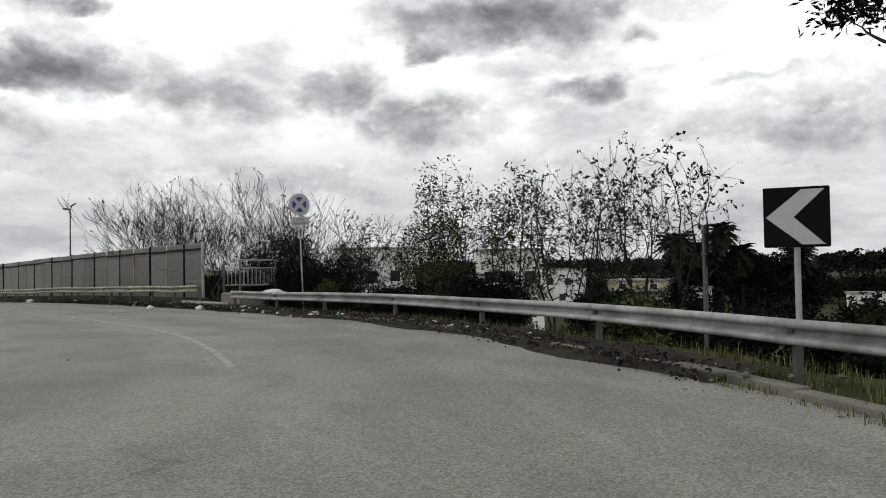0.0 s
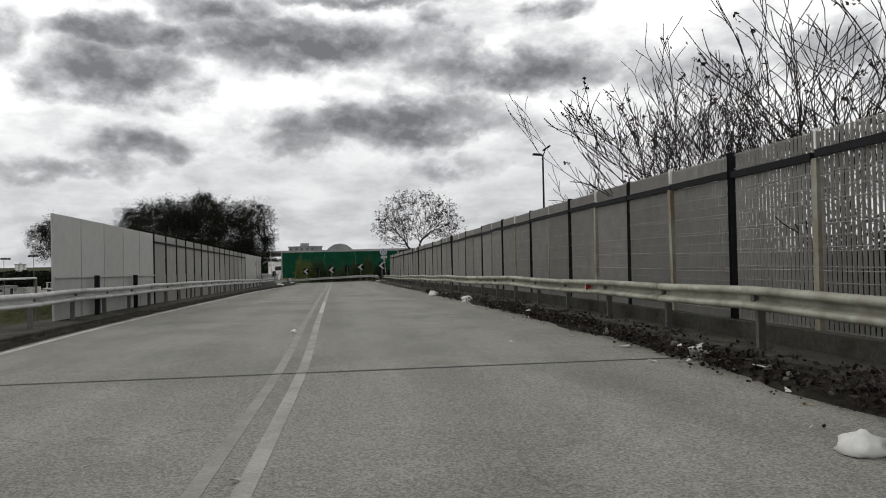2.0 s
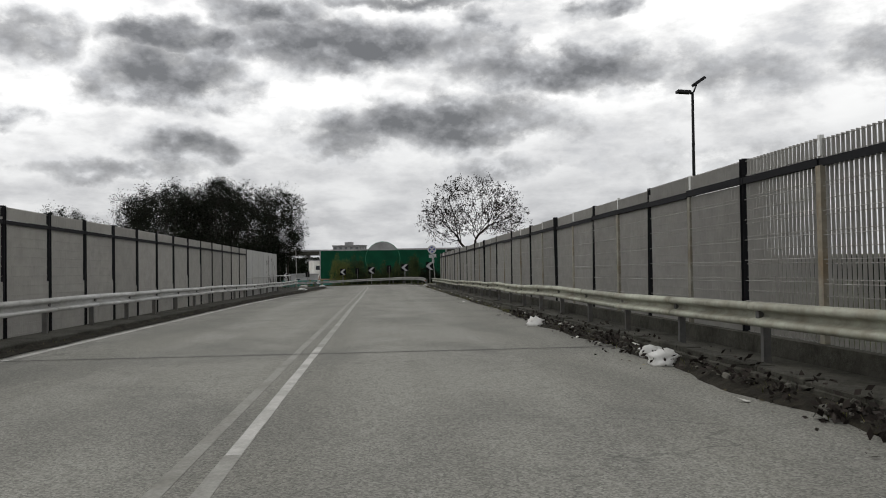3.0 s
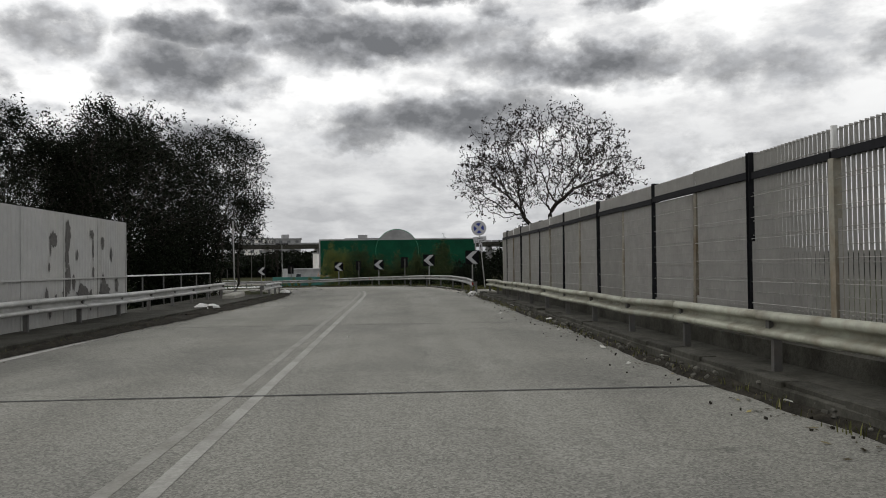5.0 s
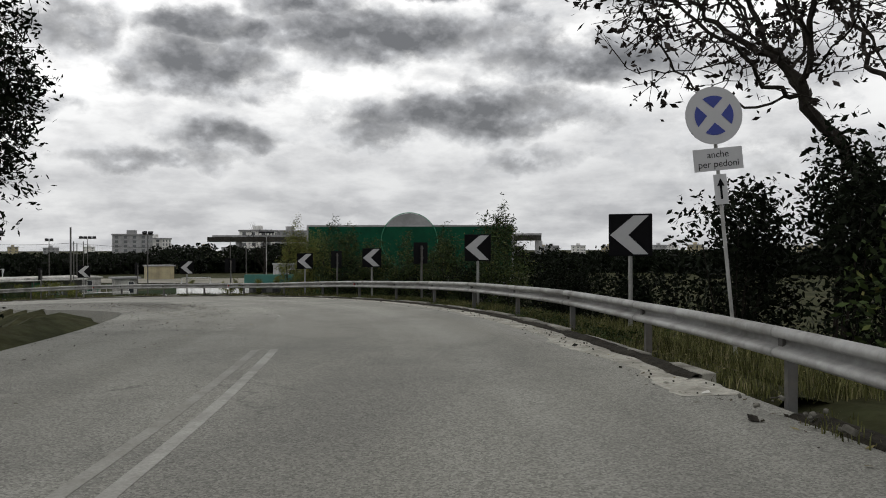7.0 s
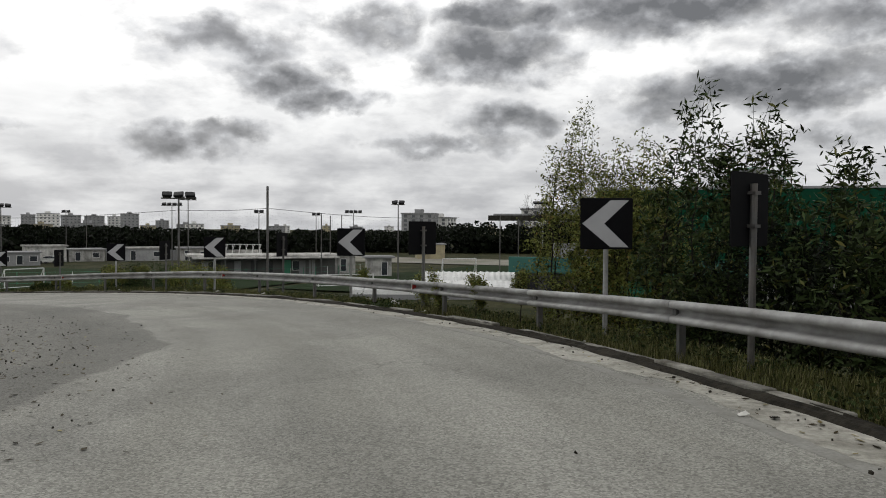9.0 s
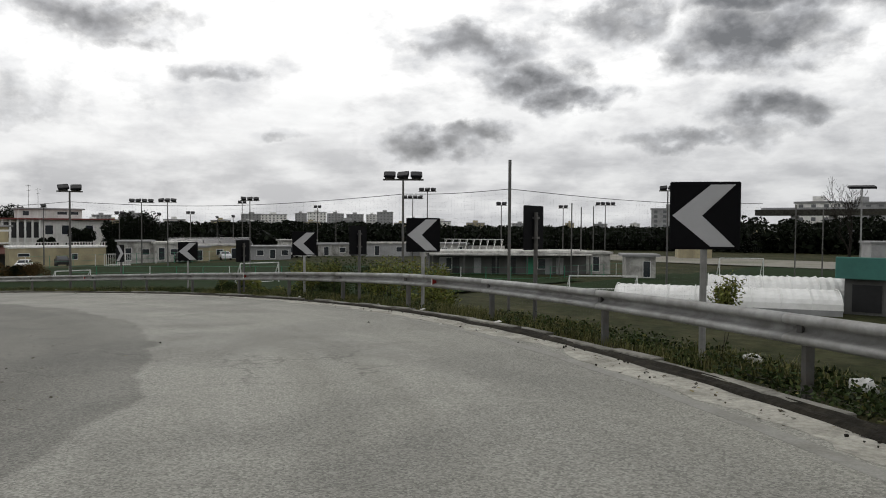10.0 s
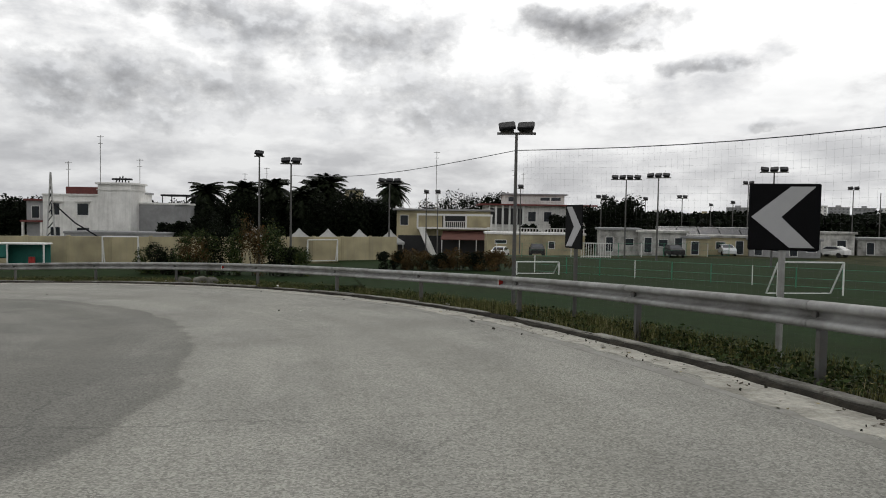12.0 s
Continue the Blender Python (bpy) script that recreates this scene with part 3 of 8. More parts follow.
def line(s):
    """The place on the centre line and the way along it at s metres."""
    q = min(max((s - S0) / STEP, 0.0), len(CENTRE) - 1.001)
    i = int(q)
    u = q - i
    p = [Vector(CENTRE[min(max(i + k, 0), len(CENTRE) - 1)]) for k in (-1, 0, 1, 2)]
    c = 0.5 * (2 * p[1] + (p[2] - p[0]) * u + (2 * p[0] - 5 * p[1] + 4 * p[2] - p[3]) * u * u + (3 * p[1] - p[0] - 3 * p[2] + p[3]) * u ** 3)
    d = 0.5 * ((p[2] - p[0]) + 2 * (2 * p[0] - 5 * p[1] + 4 * p[2] - p[3]) * u + 3 * (3 * p[1] - p[0] - 3 * p[2] + p[3]) * u * u)
    return c, d.normalized()


def at(s, l, h=0.0):
    """s along the road, l to the right of its centre, h over its surface."""
    c, d = line(s)
    right = Vector((d.y, -d.x, 0)).normalized()
    return c + right * l + Vector((0, 0, h))


def facing(s, l, h=0.0, turn=0.0):
    """A pose there whose +y runs along the road, turned left by degrees."""
    c, d = line(s)
    return Matrix.Translation(at(s, l, h)) @ Matrix.Rotation(math.atan2(-d.x, d.y) + radians(turn), 4, "Z")


def lerp(x, pts):
    if x <= pts[0][0]:
        return pts[0][1]
    for (a, va), (b, vb) in zip(pts, pts[1:]):
        if x <= b:
            return va + (vb - va) * (x - a) / (b - a)
    return pts[-1][1]


def frange(a, b, step):
    n = max(1, int(round((b - a) / step)))
    return [a + (b - a) * i / n for i in range(n + 1)]


def left_edge(s):
    return lerp(s, [(-60, -9), (-20, -7), (-5, -5.5), (45, -5.3), (75, -4.3), (100, -4.7), (112, -6.8), (220, -6.8)])


def kerb_line(s):
    """The foot of the kerb to the right of the centre line; the ramp widens round its outer side."""
    return lerp(s, [(80, 5.42), (100, 5.75), (112, 5.98), (120, 5.86), (127, 6.0), (134, 6.2), (140, 6.3), (150, 6.32), (156, 6.3), (165, 6.25), (205, 6.0)])


def wider(s):
    return kerb_line(s) - 5.42


GROUND = -7.5

# ---- road, lines, kerbs ----


def strip(s0, s1, l0, l1, h=0.0, step=1.0, wob=0.0, seed=0):
    """A ribbon laid along the road between two offsets (numbers or functions of s)."""
    m = Mesh()
    rnd = random.Random(seed)
    rings = []
    for s in frange(s0, s1, step):
        a = l0(s) if callable(l0) else l0
        b = l1(s) if callable(l1) else l1
        b += rnd.uniform(-wob, wob)
        a += rnd.uniform(-wob, wob)
        g = 0.02 if b > a else -0.02
        rings.append([at(s, a - g * 0.3, -0.03)] + [at(s, a + (b - a) * k / 4, h) for k in range(5)] + [at(s, b + g * 0.3, -0.03)])
    m.sweep(rings)
    return m


def lay(name, rows, material, label, category):
    """A road surface from rows of (s, [(l, h), ...]), with UV (across, along) in metres."""
    m = Mesh()
    m.sweep([[at(s, l, h) for l, h in row] for s, row in rows])
    uvs = [(l, s) for s, row in rows for l, h in row]
    ob = solid(name, m, material, label, category, "structure")
    layer = ob.data.uv_layers.new(name="UVMap")
    idx = np.empty(len(ob.data.loops), dtype=np.int32)
    ob.data.loops.foreach_get("vertex_index", idx)
    layer.data.foreach_set("uv", np.array(uvs, dtype=np.float32)[idx].ravel())
    return ob


rows = []
for s in frange(-60, S_END, 1.0):
    a = left_edge(s)
    b = kerb_line(s) - 0.02
    rows.append((s, [(a - 0.3, -0.5)] + [(a + (b - a) * k / 10, 0.003 * noise.noise((s * 0.2, k * 0.9, 3.0))) for k in range(11)] + [(b + 0.3, -0.5)]))
lay("road", rows, ASPHALT, "worn grey asphalt road over a bridge and down a ramp", "road")
solid("centre_line", strip(-26, 84, -0.06, 0.07, 0.0035), LINE, "faded white centre line", "road marking", "structure")
solid("centre_line", strip(13.5, 21.5, -0.055, 0.065, 0.0045, 0.5, 0.006, 9), LINE_EDGE, "brighter dash left on the centre line", "road marking", "structure")
solid("centre_line", strip(-6, 84, -0.36, -0.24, 0.0035), LINE_WORN, "worn second white centre line", "road marking", "structure")
solid("edge_line", strip(-12, 62, lambda s: left_edge(s) + 0.25, lambda s: left_edge(s) + 0.40, 0.0035), LINE_EDGE, "faded white edge line", "road marking", "structure")
solid("edge_line", strip(84, 205, lambda s: kerb_line(s) - 0.88, lambda s: kerb_line(s) - 0.70, 0.0035, 1.0, 0.02, 2), LINE_WORN, "worn dusty white edge line", "road marking", "structure")
solid("roadside_dust", strip(79, 205, lambda s: wider(s) + 4.80 + 0.30 * noise.noise((s * 0.4, 1.0, 2.0)) + 0.16 * noise.noise((s * 1.7, 4.0, 2.0)), lambda s: kerb_line(s), 0.005, 0.12, 0.03, 3), DUST, "pale dust and grit along the road edge", "dust", "structure")
for k, s in enumerate((1.5, 11.0, 20.4, 29.8, 39.2, 48.0, 57.8, 67.2)):
    solid("expansion_joint", strip(s, s + 0.05, lambda q: left_edge(q) + 0.1, 5.3, 0.007, 0.05, 0.0, k), TAR, "dark tar joint across the bridge deck", "road joint", "structure")


def kerb_run(name, s0, s1, l, side, h=0.16, w=0.28, piece=1.0, label="", seed=1, stone=None):
    """Kerb stones laid end to end; side is +1 where the verge lies to the right."""
    rnd = random.Random(seed)
    p0 = at((s0 + s1) / 2, l(s0) if callable(l) else l, 0)
    root = thing(name, (p0.x, p0.y, p0.z), label, "kerb", kind="structure")
    n = int((s1 - s0) / piece)
    base = Mesh().bevel_box(-w / 2, w / 2, -piece / 2 + 0.004, piece / 2 - 0.004, -0.3, 0, 0.012).data("kerb_stone", stone or CONCRETE)
    for i in range(n):
        s = s0 + (i + 0.5) * piece
        lo = l(s) if callable(l) else l
        if rnd.random() < 0.05:
            continue
        m = facing(s, lo + side * w / 2 + rnd.uniform(-0.02, 0.02), h + rnd.uniform(-0.035, 0.012), rnd.uniform(-1.2, 1.2)) @ pose(0, 0, 0, rnd.uniform(-0.4, 0.4), rnd.uniform(-1.2, 1.2), 0)
        ob = part("kerb_stone", base, CONCRETE, root)
        ob.matrix_parent_inverse = root.matrix_basis.inverted()
        pa, pb = at(s - piece / 2, lo), at(s + piece / 2, lo)
        ob.matrix_basis = m @ Matrix.Rotation(math.asin((pb - pa).z / (pb - pa).length), 4, "X") @ Matrix.Diagonal((1, (pb - pa).length / piece, 1, 1))
    return root


# ---- ground: one sheet, banked up to the road at both ends of the bridge ----
POLY = [(line(s)[0], s) for s in frange(-60, S_END, 2.0)]
PX = np.array([[p.x, p.y, p.z, s] for p, s in POLY])
BANK = PX[(PX[:, 3] < -1) | (PX[:, 3] > 77)]

BANK_KERB = np.array([kerb_line(q) for q in BANK[:, 3]])


def level(x, y):
    """The lie of the land: it falls a little beyond the yard wall."""
    return GROUND - 2.2 * min(1, max(0, (-126 - x) / 20)) * min(1, max(0, (172 - y) / 12))


def height(x, y):
    d = np.hypot(BANK[:, 0] - x, BANK[:, 1] - y)
    inner = np.where(BANK[:, 3] > 85, BANK_KERB + 0.5, 5.6)
    edge = np.where(BANK[:, 3] > 85, inner + 1.1, 8.2)
    z = np.where(d < edge, BANK[:, 2] - 0.10, BANK[:, 2] - 0.10 - (d - edge) * 0.62)
    z = np.where(d < inner, BANK[:, 2] - 0.45, z)
    best = z.max() if not (d < inner).any() else z[d < inner + 1.2].min()
    return max(best, level(x, y)) + 0.12 * noise.noise((x * 0.21, y * 0.21, 0)) * min(1.0, max(0.0, (d.min() - 8) / 10))


def axis(lo, hi, step):
    far = [lo - 3.0 * 1.55 ** k for k in range(1, 16)][::-1]
    return far + frange(lo, hi, step) + [hi + 3.0 * 1.55 ** k for k in range(1, 16)]


XS, YS = axis(-180, 60, 1.7), axis(-70, 190, 1.6)
g = Mesh()
g.v = [(x, y, height(x, y)) for y in YS for x in XS]
nx = len(XS)
g.f = [(j * nx + i, j * nx + i + 1, (j + 1) * nx + i + 1, (j + 1) * nx + i) for j in range(len(YS) - 1) for i in range(nx - 1)]
solid("ground", g, GRASSLAND, "rough grass and bare earth with embankments", "ground", "structure")


# ---- guard rails ----
W_PROFILE = [(-0.020, -0.016), (0.008, 0.0), (0.050, -0.003), (0.082, -0.022), (0.094, -0.052), (0.088, -0.086), (0.060, -0.104), (0.0, -0.112), (-0.040, -0.130), (-0.048, -0.155), (-0.040, -0.180), (0.0, -0.200), (0.058, -0.212), (0.086, -0.232), (0.092, -0.260), (0.080, -0.288), (0.046, -0.306), (0.006, -0.31)]


def guard_rail(s0, s1, l, top, side, material, label, post_h=1.0, flare=0.0, dent=0.0, seed=0, pace=4.0, red=()):
    """A W-beam rail in lapped lengths on posts. side: +1 when the traffic is to its left."""
    rnd = random.Random(seed)
    lf = l if callable(l) else (lambda s: l)
    tf = top if callable(top) else (lambda s: top)
    p0 = at(s0, lf(s0), 0)
    root = thing("guard_rail", (p0.x, p0.y, p0.z), label, "guard rail")
    off = Vector(p0)
    knots = frange(s0, s1, pace)
    jit = {s: (rnd.uniform(-dent, dent), rnd.uniform(-dent, dent)) for s in knots}
    for i in range(len(knots) - 1):
        a, b = knots[i], knots[i + 1]
        m = Mesh()
        rings = []
        for s in frange(a, b + (0.12 if i < len(knots) - 2 else 0), 0.5):
            u = min(1, (s - a) / (b - a))
            jl = jit[a][0] * (1 - u) + jit[b][0] * u
            jh = jit[a][1] * (1 - u) + jit[b][1] * u
            lap = 0.006 * (i % 2)
            outer = [at(s, lf(s) - side * (x + lap) + jl, tf(s) + z + jh) - off for x, z in W_PROFILE]
            inner = [at(s, lf(s) - side * (x + lap - 0.004) + jl, tf(s) + z + jh) - off for x, z in W_PROFILE[::-1]]
            rings.append(outer + inner)
        m.sweep(rings, closed=True, caps=True)
        beam = part("beam", m, material, root, "", True)
        # bolts at the lap
        bm = Mesh()
        q = at(a + 0.1, lf(a) - side * 0.052 + jit[a][0], tf(a) - 0.06 + jit[a][1]) - off
        bm.tube([q, q - (at(a, lf(a) + side * 0.1) - at(a, lf(a))) * 0.12], 0.02, 6)
        part("bolt", bm, POST, beam)
    for i, s in enumerate(knots):
        m = Mesh()
        f = facing(s, lf(s) + side * 0.11, 0)
        lo = -0.7
        f = Matrix.Translation(-off) @ f
        # C-section post
        m.box(-0.05, 0.05, -0.035, -0.03, lo, tf(s) - 0.05, f)
        m.box(-0.05, -0.045, -0.03, 0.035, lo, tf(s) - 0.05, f)
        m.box(0.045, 0.05, -0.03, 0.035, lo, tf(s) - 0.05, f)
        m.box(-0.11 if side > 0 else 0.03, -0.03 if side > 0 else 0.11, -0.04, 0.04, tf(s) - 0.26, tf(s) - 0.05, f)
        part("post", m, POST, root)
    for s in red:
        f = Matrix.Translation(-off) @ facing(s, lf(s), tf(s) - 0.155)
        m = Mesh().add([f @ Vector(v) for v in ((-0.085, -0.01, -0.07), (0.03, -0.01, -0.03), (0.03, -0.01, 0.03), (-0.085, -0.01, 0.07), (-0.085, 0.01, -0.07), (0.03, 0.01, -0.03), (0.03, 0.01, 0.03), (-0.085, 0.01, 0.07))], [(0, 1, 2, 3), (7, 6, 5, 4), (0, 4, 5, 1), (1, 5, 6, 2), (2, 6, 7, 3), (3, 7, 4, 0)])
        rf = part("reflector", m, RED, root, "red reflector with a white edge")
        part("reflector_edge", Mesh().box(-0.098, -0.087, -0.013, 0.013, -0.075, 0.075, f), WHITEPAINT, rf, "white edge strip")
    return root


guard_rail(-46, -6.4, lambda s: lerp(s, [(-46, 6.2), (-29, 6.2), (-14, 5.9), (-6, 6.4)]), 0.75, 1, GALV, "dusty galvanised guard rail beside the junction", seed=1, dent=0.015)
guard_rail(-4.2, 74.2, 5.85, lambda s: lerp(s, [(-3, 0.98), (10, 0.92), (35, 0.90), (57, 0.79), (74, 0.78)]), 1, GALV_MOSS, "stained grey guard rail along the bridge kerb", seed=2, dent=0.03, pace=2.6, red=(7.1,))
guard_rail(74.6, 205, lambda s: lerp(s, [(74, 5.2), (80, 5.6), (90, 5.9), (104, 6.2), (112, 6.4), (119, 6.3), (127, 6.42), (134, 6.55), (140, 6.65), (146, 6.66), (151, 6.85), (157, 6.82), (165, 6.75), (205, 6.5)]), lambda s: lerp(s, [(74, 0.70), (82, 0.80), (95, 0.87), (104, 0.86), (110, 0.83), (117, 0.79), (122, 0.84), (128, 0.89), (134, 0.96), (144, 0.96), (152, 0.93), (157, 0.92), (163, 0.87), (205, 0.86)]), 1, GALV, "galvanised guard rail round the curve", seed=3, dent=0.015, red=(74.75, 106.5, 119.4, 132.3, 145.0, 158.1, 171.0))
guard_rail(-22, 73.5, lambda s: lerp(s, [(-22, -6.6), (-5, -6.0), (60, -6.0), (74, -6.2)]), lambda s: lerp(s, [(-5, 0.92), (35, 0.92), (64, 0.78), (74, 0.78)]), -1, GALV_NEW, "pale grey guard rail before the pale barrier", seed=4, dent=0.02, pace=2.6)
guard_rail(74.5, 81.5, -4.6, 0.66, -1, GALV_NEW, "short dented pale guard rail beside the bushes", seed=5, dent=0.04, pace=2.3)

# ---- pale barriers on the bridge ----


def h_section(a, b, t):
    """Outline of an H-shaped post: half depth a, half width b, steel t thick."""
    c, w = b - t, t / 2
    return [(-a, -b), (a, -b), (a, -c), (w, -c), (w, c), (a, c), (a, b), (-a, b), (-a, c), (-w, c), (-w, -c), (-a, -c)]


def grating(w, h0, h1, step=0.092, depth=0.046, rods=None):
    m = Mesh()
    n = int(w / step)
    for i in range(n + 1):
        y = -w / 2 + w * i / n
        m.box(-depth / 2, depth / 2, y - 0.003, y + 0.003, h0, h1)
    for z in rods or []:
        m.box(-0.006, 0.006, -w / 2, w / 2, z - 0.005, z + 0.005)
    return m


def barrier_right():
    n, b0, w = 39, -3.205, 1.965
    # the last bays are set closer together
    spots = [b0 + w * i - 0.018 * max(0, i - 33) ** 2 for i in range(n + 1)]
    b1 = spots[-1]
    p = at(b0, 6.6)
    root = thing("barrier_fence", (p.x, p.y, p.z), "tall pale steel grating barrier with dark posts on the bridge", "fence")
    inv = root.matrix_basis.inverted()
    low = grating(w - 0.12, 0.12, 2.60, rods=[0.2 + 0.2 * k for k in range(13)]).data("grating_panel", GRATE)
    top = grating(w - 0.02, 2.68, 2.95, rods=[2.72, 2.93]).data("top_grating", GRATE)
    beam = Mesh().box(-0.05, 0.05, -w / 2, w / 2, 2.60, 2.70).data("beam", DARKPOST)
    cross = Mesh().tube([(-0.034, -w / 2 + 0.05, 0), (-0.034, w / 2 - 0.05, 0)], 0.0042, 4).data("cross_rod", GRATE)
    dark = Mesh().upright(h_section(0.06, 0.045, 0.008), -0.2, 2.98).data("main_post", DARKPOST)
    thin = Mesh().upright([(-0.05, -0.05), (0.05, -0.05), (0.05, -0.042), (-0.042, -0.042), (-0.042, 0.042), (0.05, 0.042), (0.05, 0.05), (-0.05, 0.05)], -0.2, 2.60).data("middle_post", RUST)
    pale_end = Mesh().bevel_box(-0.05, 0.05, -0.05, 0.05, -0.2, 2.98, 0.01).data("end_post", GALV)
    plate = Mesh().box(-0.03, 0.03, -0.02, 0.02, 2.72, 2.98).data("top_bracket", WHITEPAINT)
    rnd = random.Random(11)
    for i in range(n + 1):
        s = spots[i]
        lean = rnd.gauss(0, 0.5)
        post = part("main_post" if i % 2 or i == 0 else "middle_post", pale_end if i == 0 else (dark if i % 2 else thin), None, root, "pale galvanised end post" if i == 0 else "")
        post.matrix_parent_inverse = inv
        post.matrix_basis = facing(s, 6.6, 0) @ pose(0, 0, 0, 0, lean, 0)
        if i % 2 == 0 and i:
            br = part("bracket", plate, None, post)
            br.matrix_parent_inverse = Matrix.Identity(4)
        if i == n:
            break
        for me, nm in ((low, "grating_panel"), (top, "top_grating"), (beam, "beam")):
            ob = part(nm, me, None, root)
            ob.matrix_parent_inverse = inv
            bay = spots[i + 1] - s
            c = at(s + bay, 6.6) - at(s, 6.6)
            ob.matrix_basis = Matrix.Translation(at(s + bay / 2, 6.6 + rnd.uniform(-0.015, 0.015), rnd.uniform(-0.02, 0.02))) @ Matrix.Rotation(math.atan2(-c.x, c.y), 4, "Z") @ Matrix.Rotation(math.atan2(c.z, Vector((c.x, c.y)).length), 4, "X") @ Matrix.Diagonal((1, bay / w, 1, 1))
            if nm == "grating_panel":
                for k in range(8):
                    rod = part("cross_rod", cross, None, ob)
                    rod.matrix_basis = pose(0, 0, 0.25 + 0.3 * k)
    # a short last panel closes the fence at a pale post
    c = at(b1 + 1.25, 6.6) - at(b1, 6.6)
    turn = Matrix.Rotation(math.atan2(-c.x, c.y), 4, "Z") @ Matrix.Rotation(math.atan2(c.z, Vector((c.x, c.y)).length), 4, "X")
    for me, nm in ((grating(1.14, 0.12, 2.60, rods=[0.2 + 0.2 * k for k in range(13)]), "grating_panel"), (grating(1.22, 2.68, 2.95, rods=[2.72, 2.93]), "top_grating")):
        ob = part(nm, me.data(nm, GRATE), None, root)
        ob.matrix_parent_inverse = inv
        ob.matrix_basis = Matrix.Translation(at(b1 + 0.625, 6.6)) @ turn
    ob = part("beam", Mesh().box(-0.05, 0.05, -0.62, 0.62, 2.60, 2.70).data("beam", DARKPOST), None, root)
    ob.matrix_parent_inverse = inv
    ob.matrix_basis = Matrix.Translation(at(b1 + 0.625, 6.6)) @ turn
    post = part("main_post", Mesh().bevel_box(-0.04, 0.04, -0.03, 0.03, -0.2, 2.72, 0.008).data("end_post", GALV_MOSS), None, root, "thin mossy end post")
    post.matrix_parent_inverse = inv
    post.matrix_basis = facing(b1 + 1.25, 6.6, 0)
    return root


SCORCH = [(57.3, 2.15, 0.22, 0.20), (57.15, 2.0, 0.05, 0.30), (58.05, 2.25, 0.20, 0.42), (58.0, 1.75, 0.13, 0.34), (58.6, 1.8, 0.06, 0.16), (59.5, 2.35, 0.14, 0.14), (59.55, 2.0, 0.06, 0.34), (60.2, 2.15, 0.12, 0.20), (60.8, 1.85, 0.07, 0.22), (58.05, 1.15, 0.22, 0.40), (60.2, 1.15, 0.12, 0.22), (58.9, 0.8, 0.5, 0.26), (60.3, 0.75, 0.5, 0.3)]


def barrier_left():
    b0, b1 = 11.1, 61.9
    n = 25
    w = (b1 - b0) / n
    p = at(b0, -6.4)
    root = thing("barrier_fence", (p.x, p.y, p.z), "tall pale sheet and grating barrier with stained end panels", "fence")
    inv = root.matrix_basis.inverted()
    sheet = Mesh()
    rings = []
    for k in range(25):
        y = -w / 2 + 0.008 + (w - 0.016) * k / 24
        x = 0.012 if k % 2 else -0.012
        rings.append([Vector((x + 0.004, y, 0.15)), Vector((x + 0.004, y, 2.8)), Vector((x - 0.004, y, 2.8)), Vector((x - 0.004, y, 0.15))])
    sheet.sweep(rings, closed=True, caps=True)
    sheet = sheet.data("sheet_panel", PANELW)
    low = grating(w - 0.16, 0.15, 2.45, rods=[0.2 + 0.2 * k for k in range(12)]).data("grating_panel", GRATE)
    top = grating(w - 0.02, 2.54, 2.80, rods=[2.56, 2.78]).data("top_grating", GRATE)
    beam = Mesh().box(-0.04, 0.04, -w / 2, w / 2, 2.45, 2.53).data("beam", DARKPOST)
    dark = Mesh().upright(h_section(0.05, 0.05, 0.02), -0.2, 2.82).data("main_post", DARKPOST)
    pale = Mesh().box(-0.03, 0.03, -0.02, 0.02, -0.2, 2.80).data("pale_post", PANELW)
    rail = Mesh().box(-0.025, 0.025, -w / 2, w / 2, 1.20, 1.24).data("cross_rail", PANELW)
    stub = Mesh().box(-0.06, 0.06, -0.06, 0.06, -0.2, 1.25).data("dark_stub_post", DARKPOST)
    for i in range(n + 1):
        s = b0 + i * w
        framed = 5 <= i <= 19
        post = part("main_post" if framed else "pale_post", dark if framed else pale, None, root)
        post.matrix_parent_inverse = inv
        post.matrix_basis = facing(s, -6.4, 0)
        if i in (1, 3):
            st = part("stub_post", stub, None, root)
            st.matrix_parent_inverse = inv
            st.matrix_basis = facing(s + 0.7, -6.2, 0)
        if i == n:
            break
        c = (at(s + w, -6.4) - at(s, -6.4))
        f = Matrix.Translation(at(s + w / 2, -6.4)) @ Matrix.Rotation(math.atan2(-c.x, c.y), 4, "Z") @ Matrix.Rotation(math.atan2(c.z, Vector((c.x, c.y)).length), 4, "X")
        kinds = ((low, "grating_panel"), (top, "top_grating"), (beam, "beam")) if 5 <= i < 19 else ((sheet, "sheet_panel"), (rail, "cross_rail"))
        for me, nm in kinds:
            ob = part(nm, me, None, root)
            ob.matrix_parent_inverse = inv
            ob.matrix_basis = f @ pose(0.035 if nm == "cross_rail" else 0, 0, 0)
    # soot and peeled paint on the end panels
    rnd = random.Random(5)

    def scorch(s, h, wide, tall):
        pts = [(wide * rnd.uniform(0.55, 1.0) * math.cos(a), tall * rnd.uniform(0.7, 1.05) * math.sin(a) + 0.15 * tall * rnd.uniform(-1, 1)) for a in np.linspace(0, 2 * math.pi, 23)[:-1]]
        m = Mesh().add([at(s + u, -6.4 + rnd.uniform(0.020, 0.026), h + v) - p for u, v in pts], [tuple(range(21, -1, -1))])
        part("peeled_patch", m, PEEL, root, "dark scorched patch")

    for s, h, wide, tall in SCORCH:
        scorch(s, h, wide, tall)
    for _ in range(16):
        scorch(rnd.uniform(56.6, 61.4), rnd.uniform(0.5, 1.5), rnd.uniform(0.04, 0.16), rnd.uniform(0.08, 0.3))
    return root


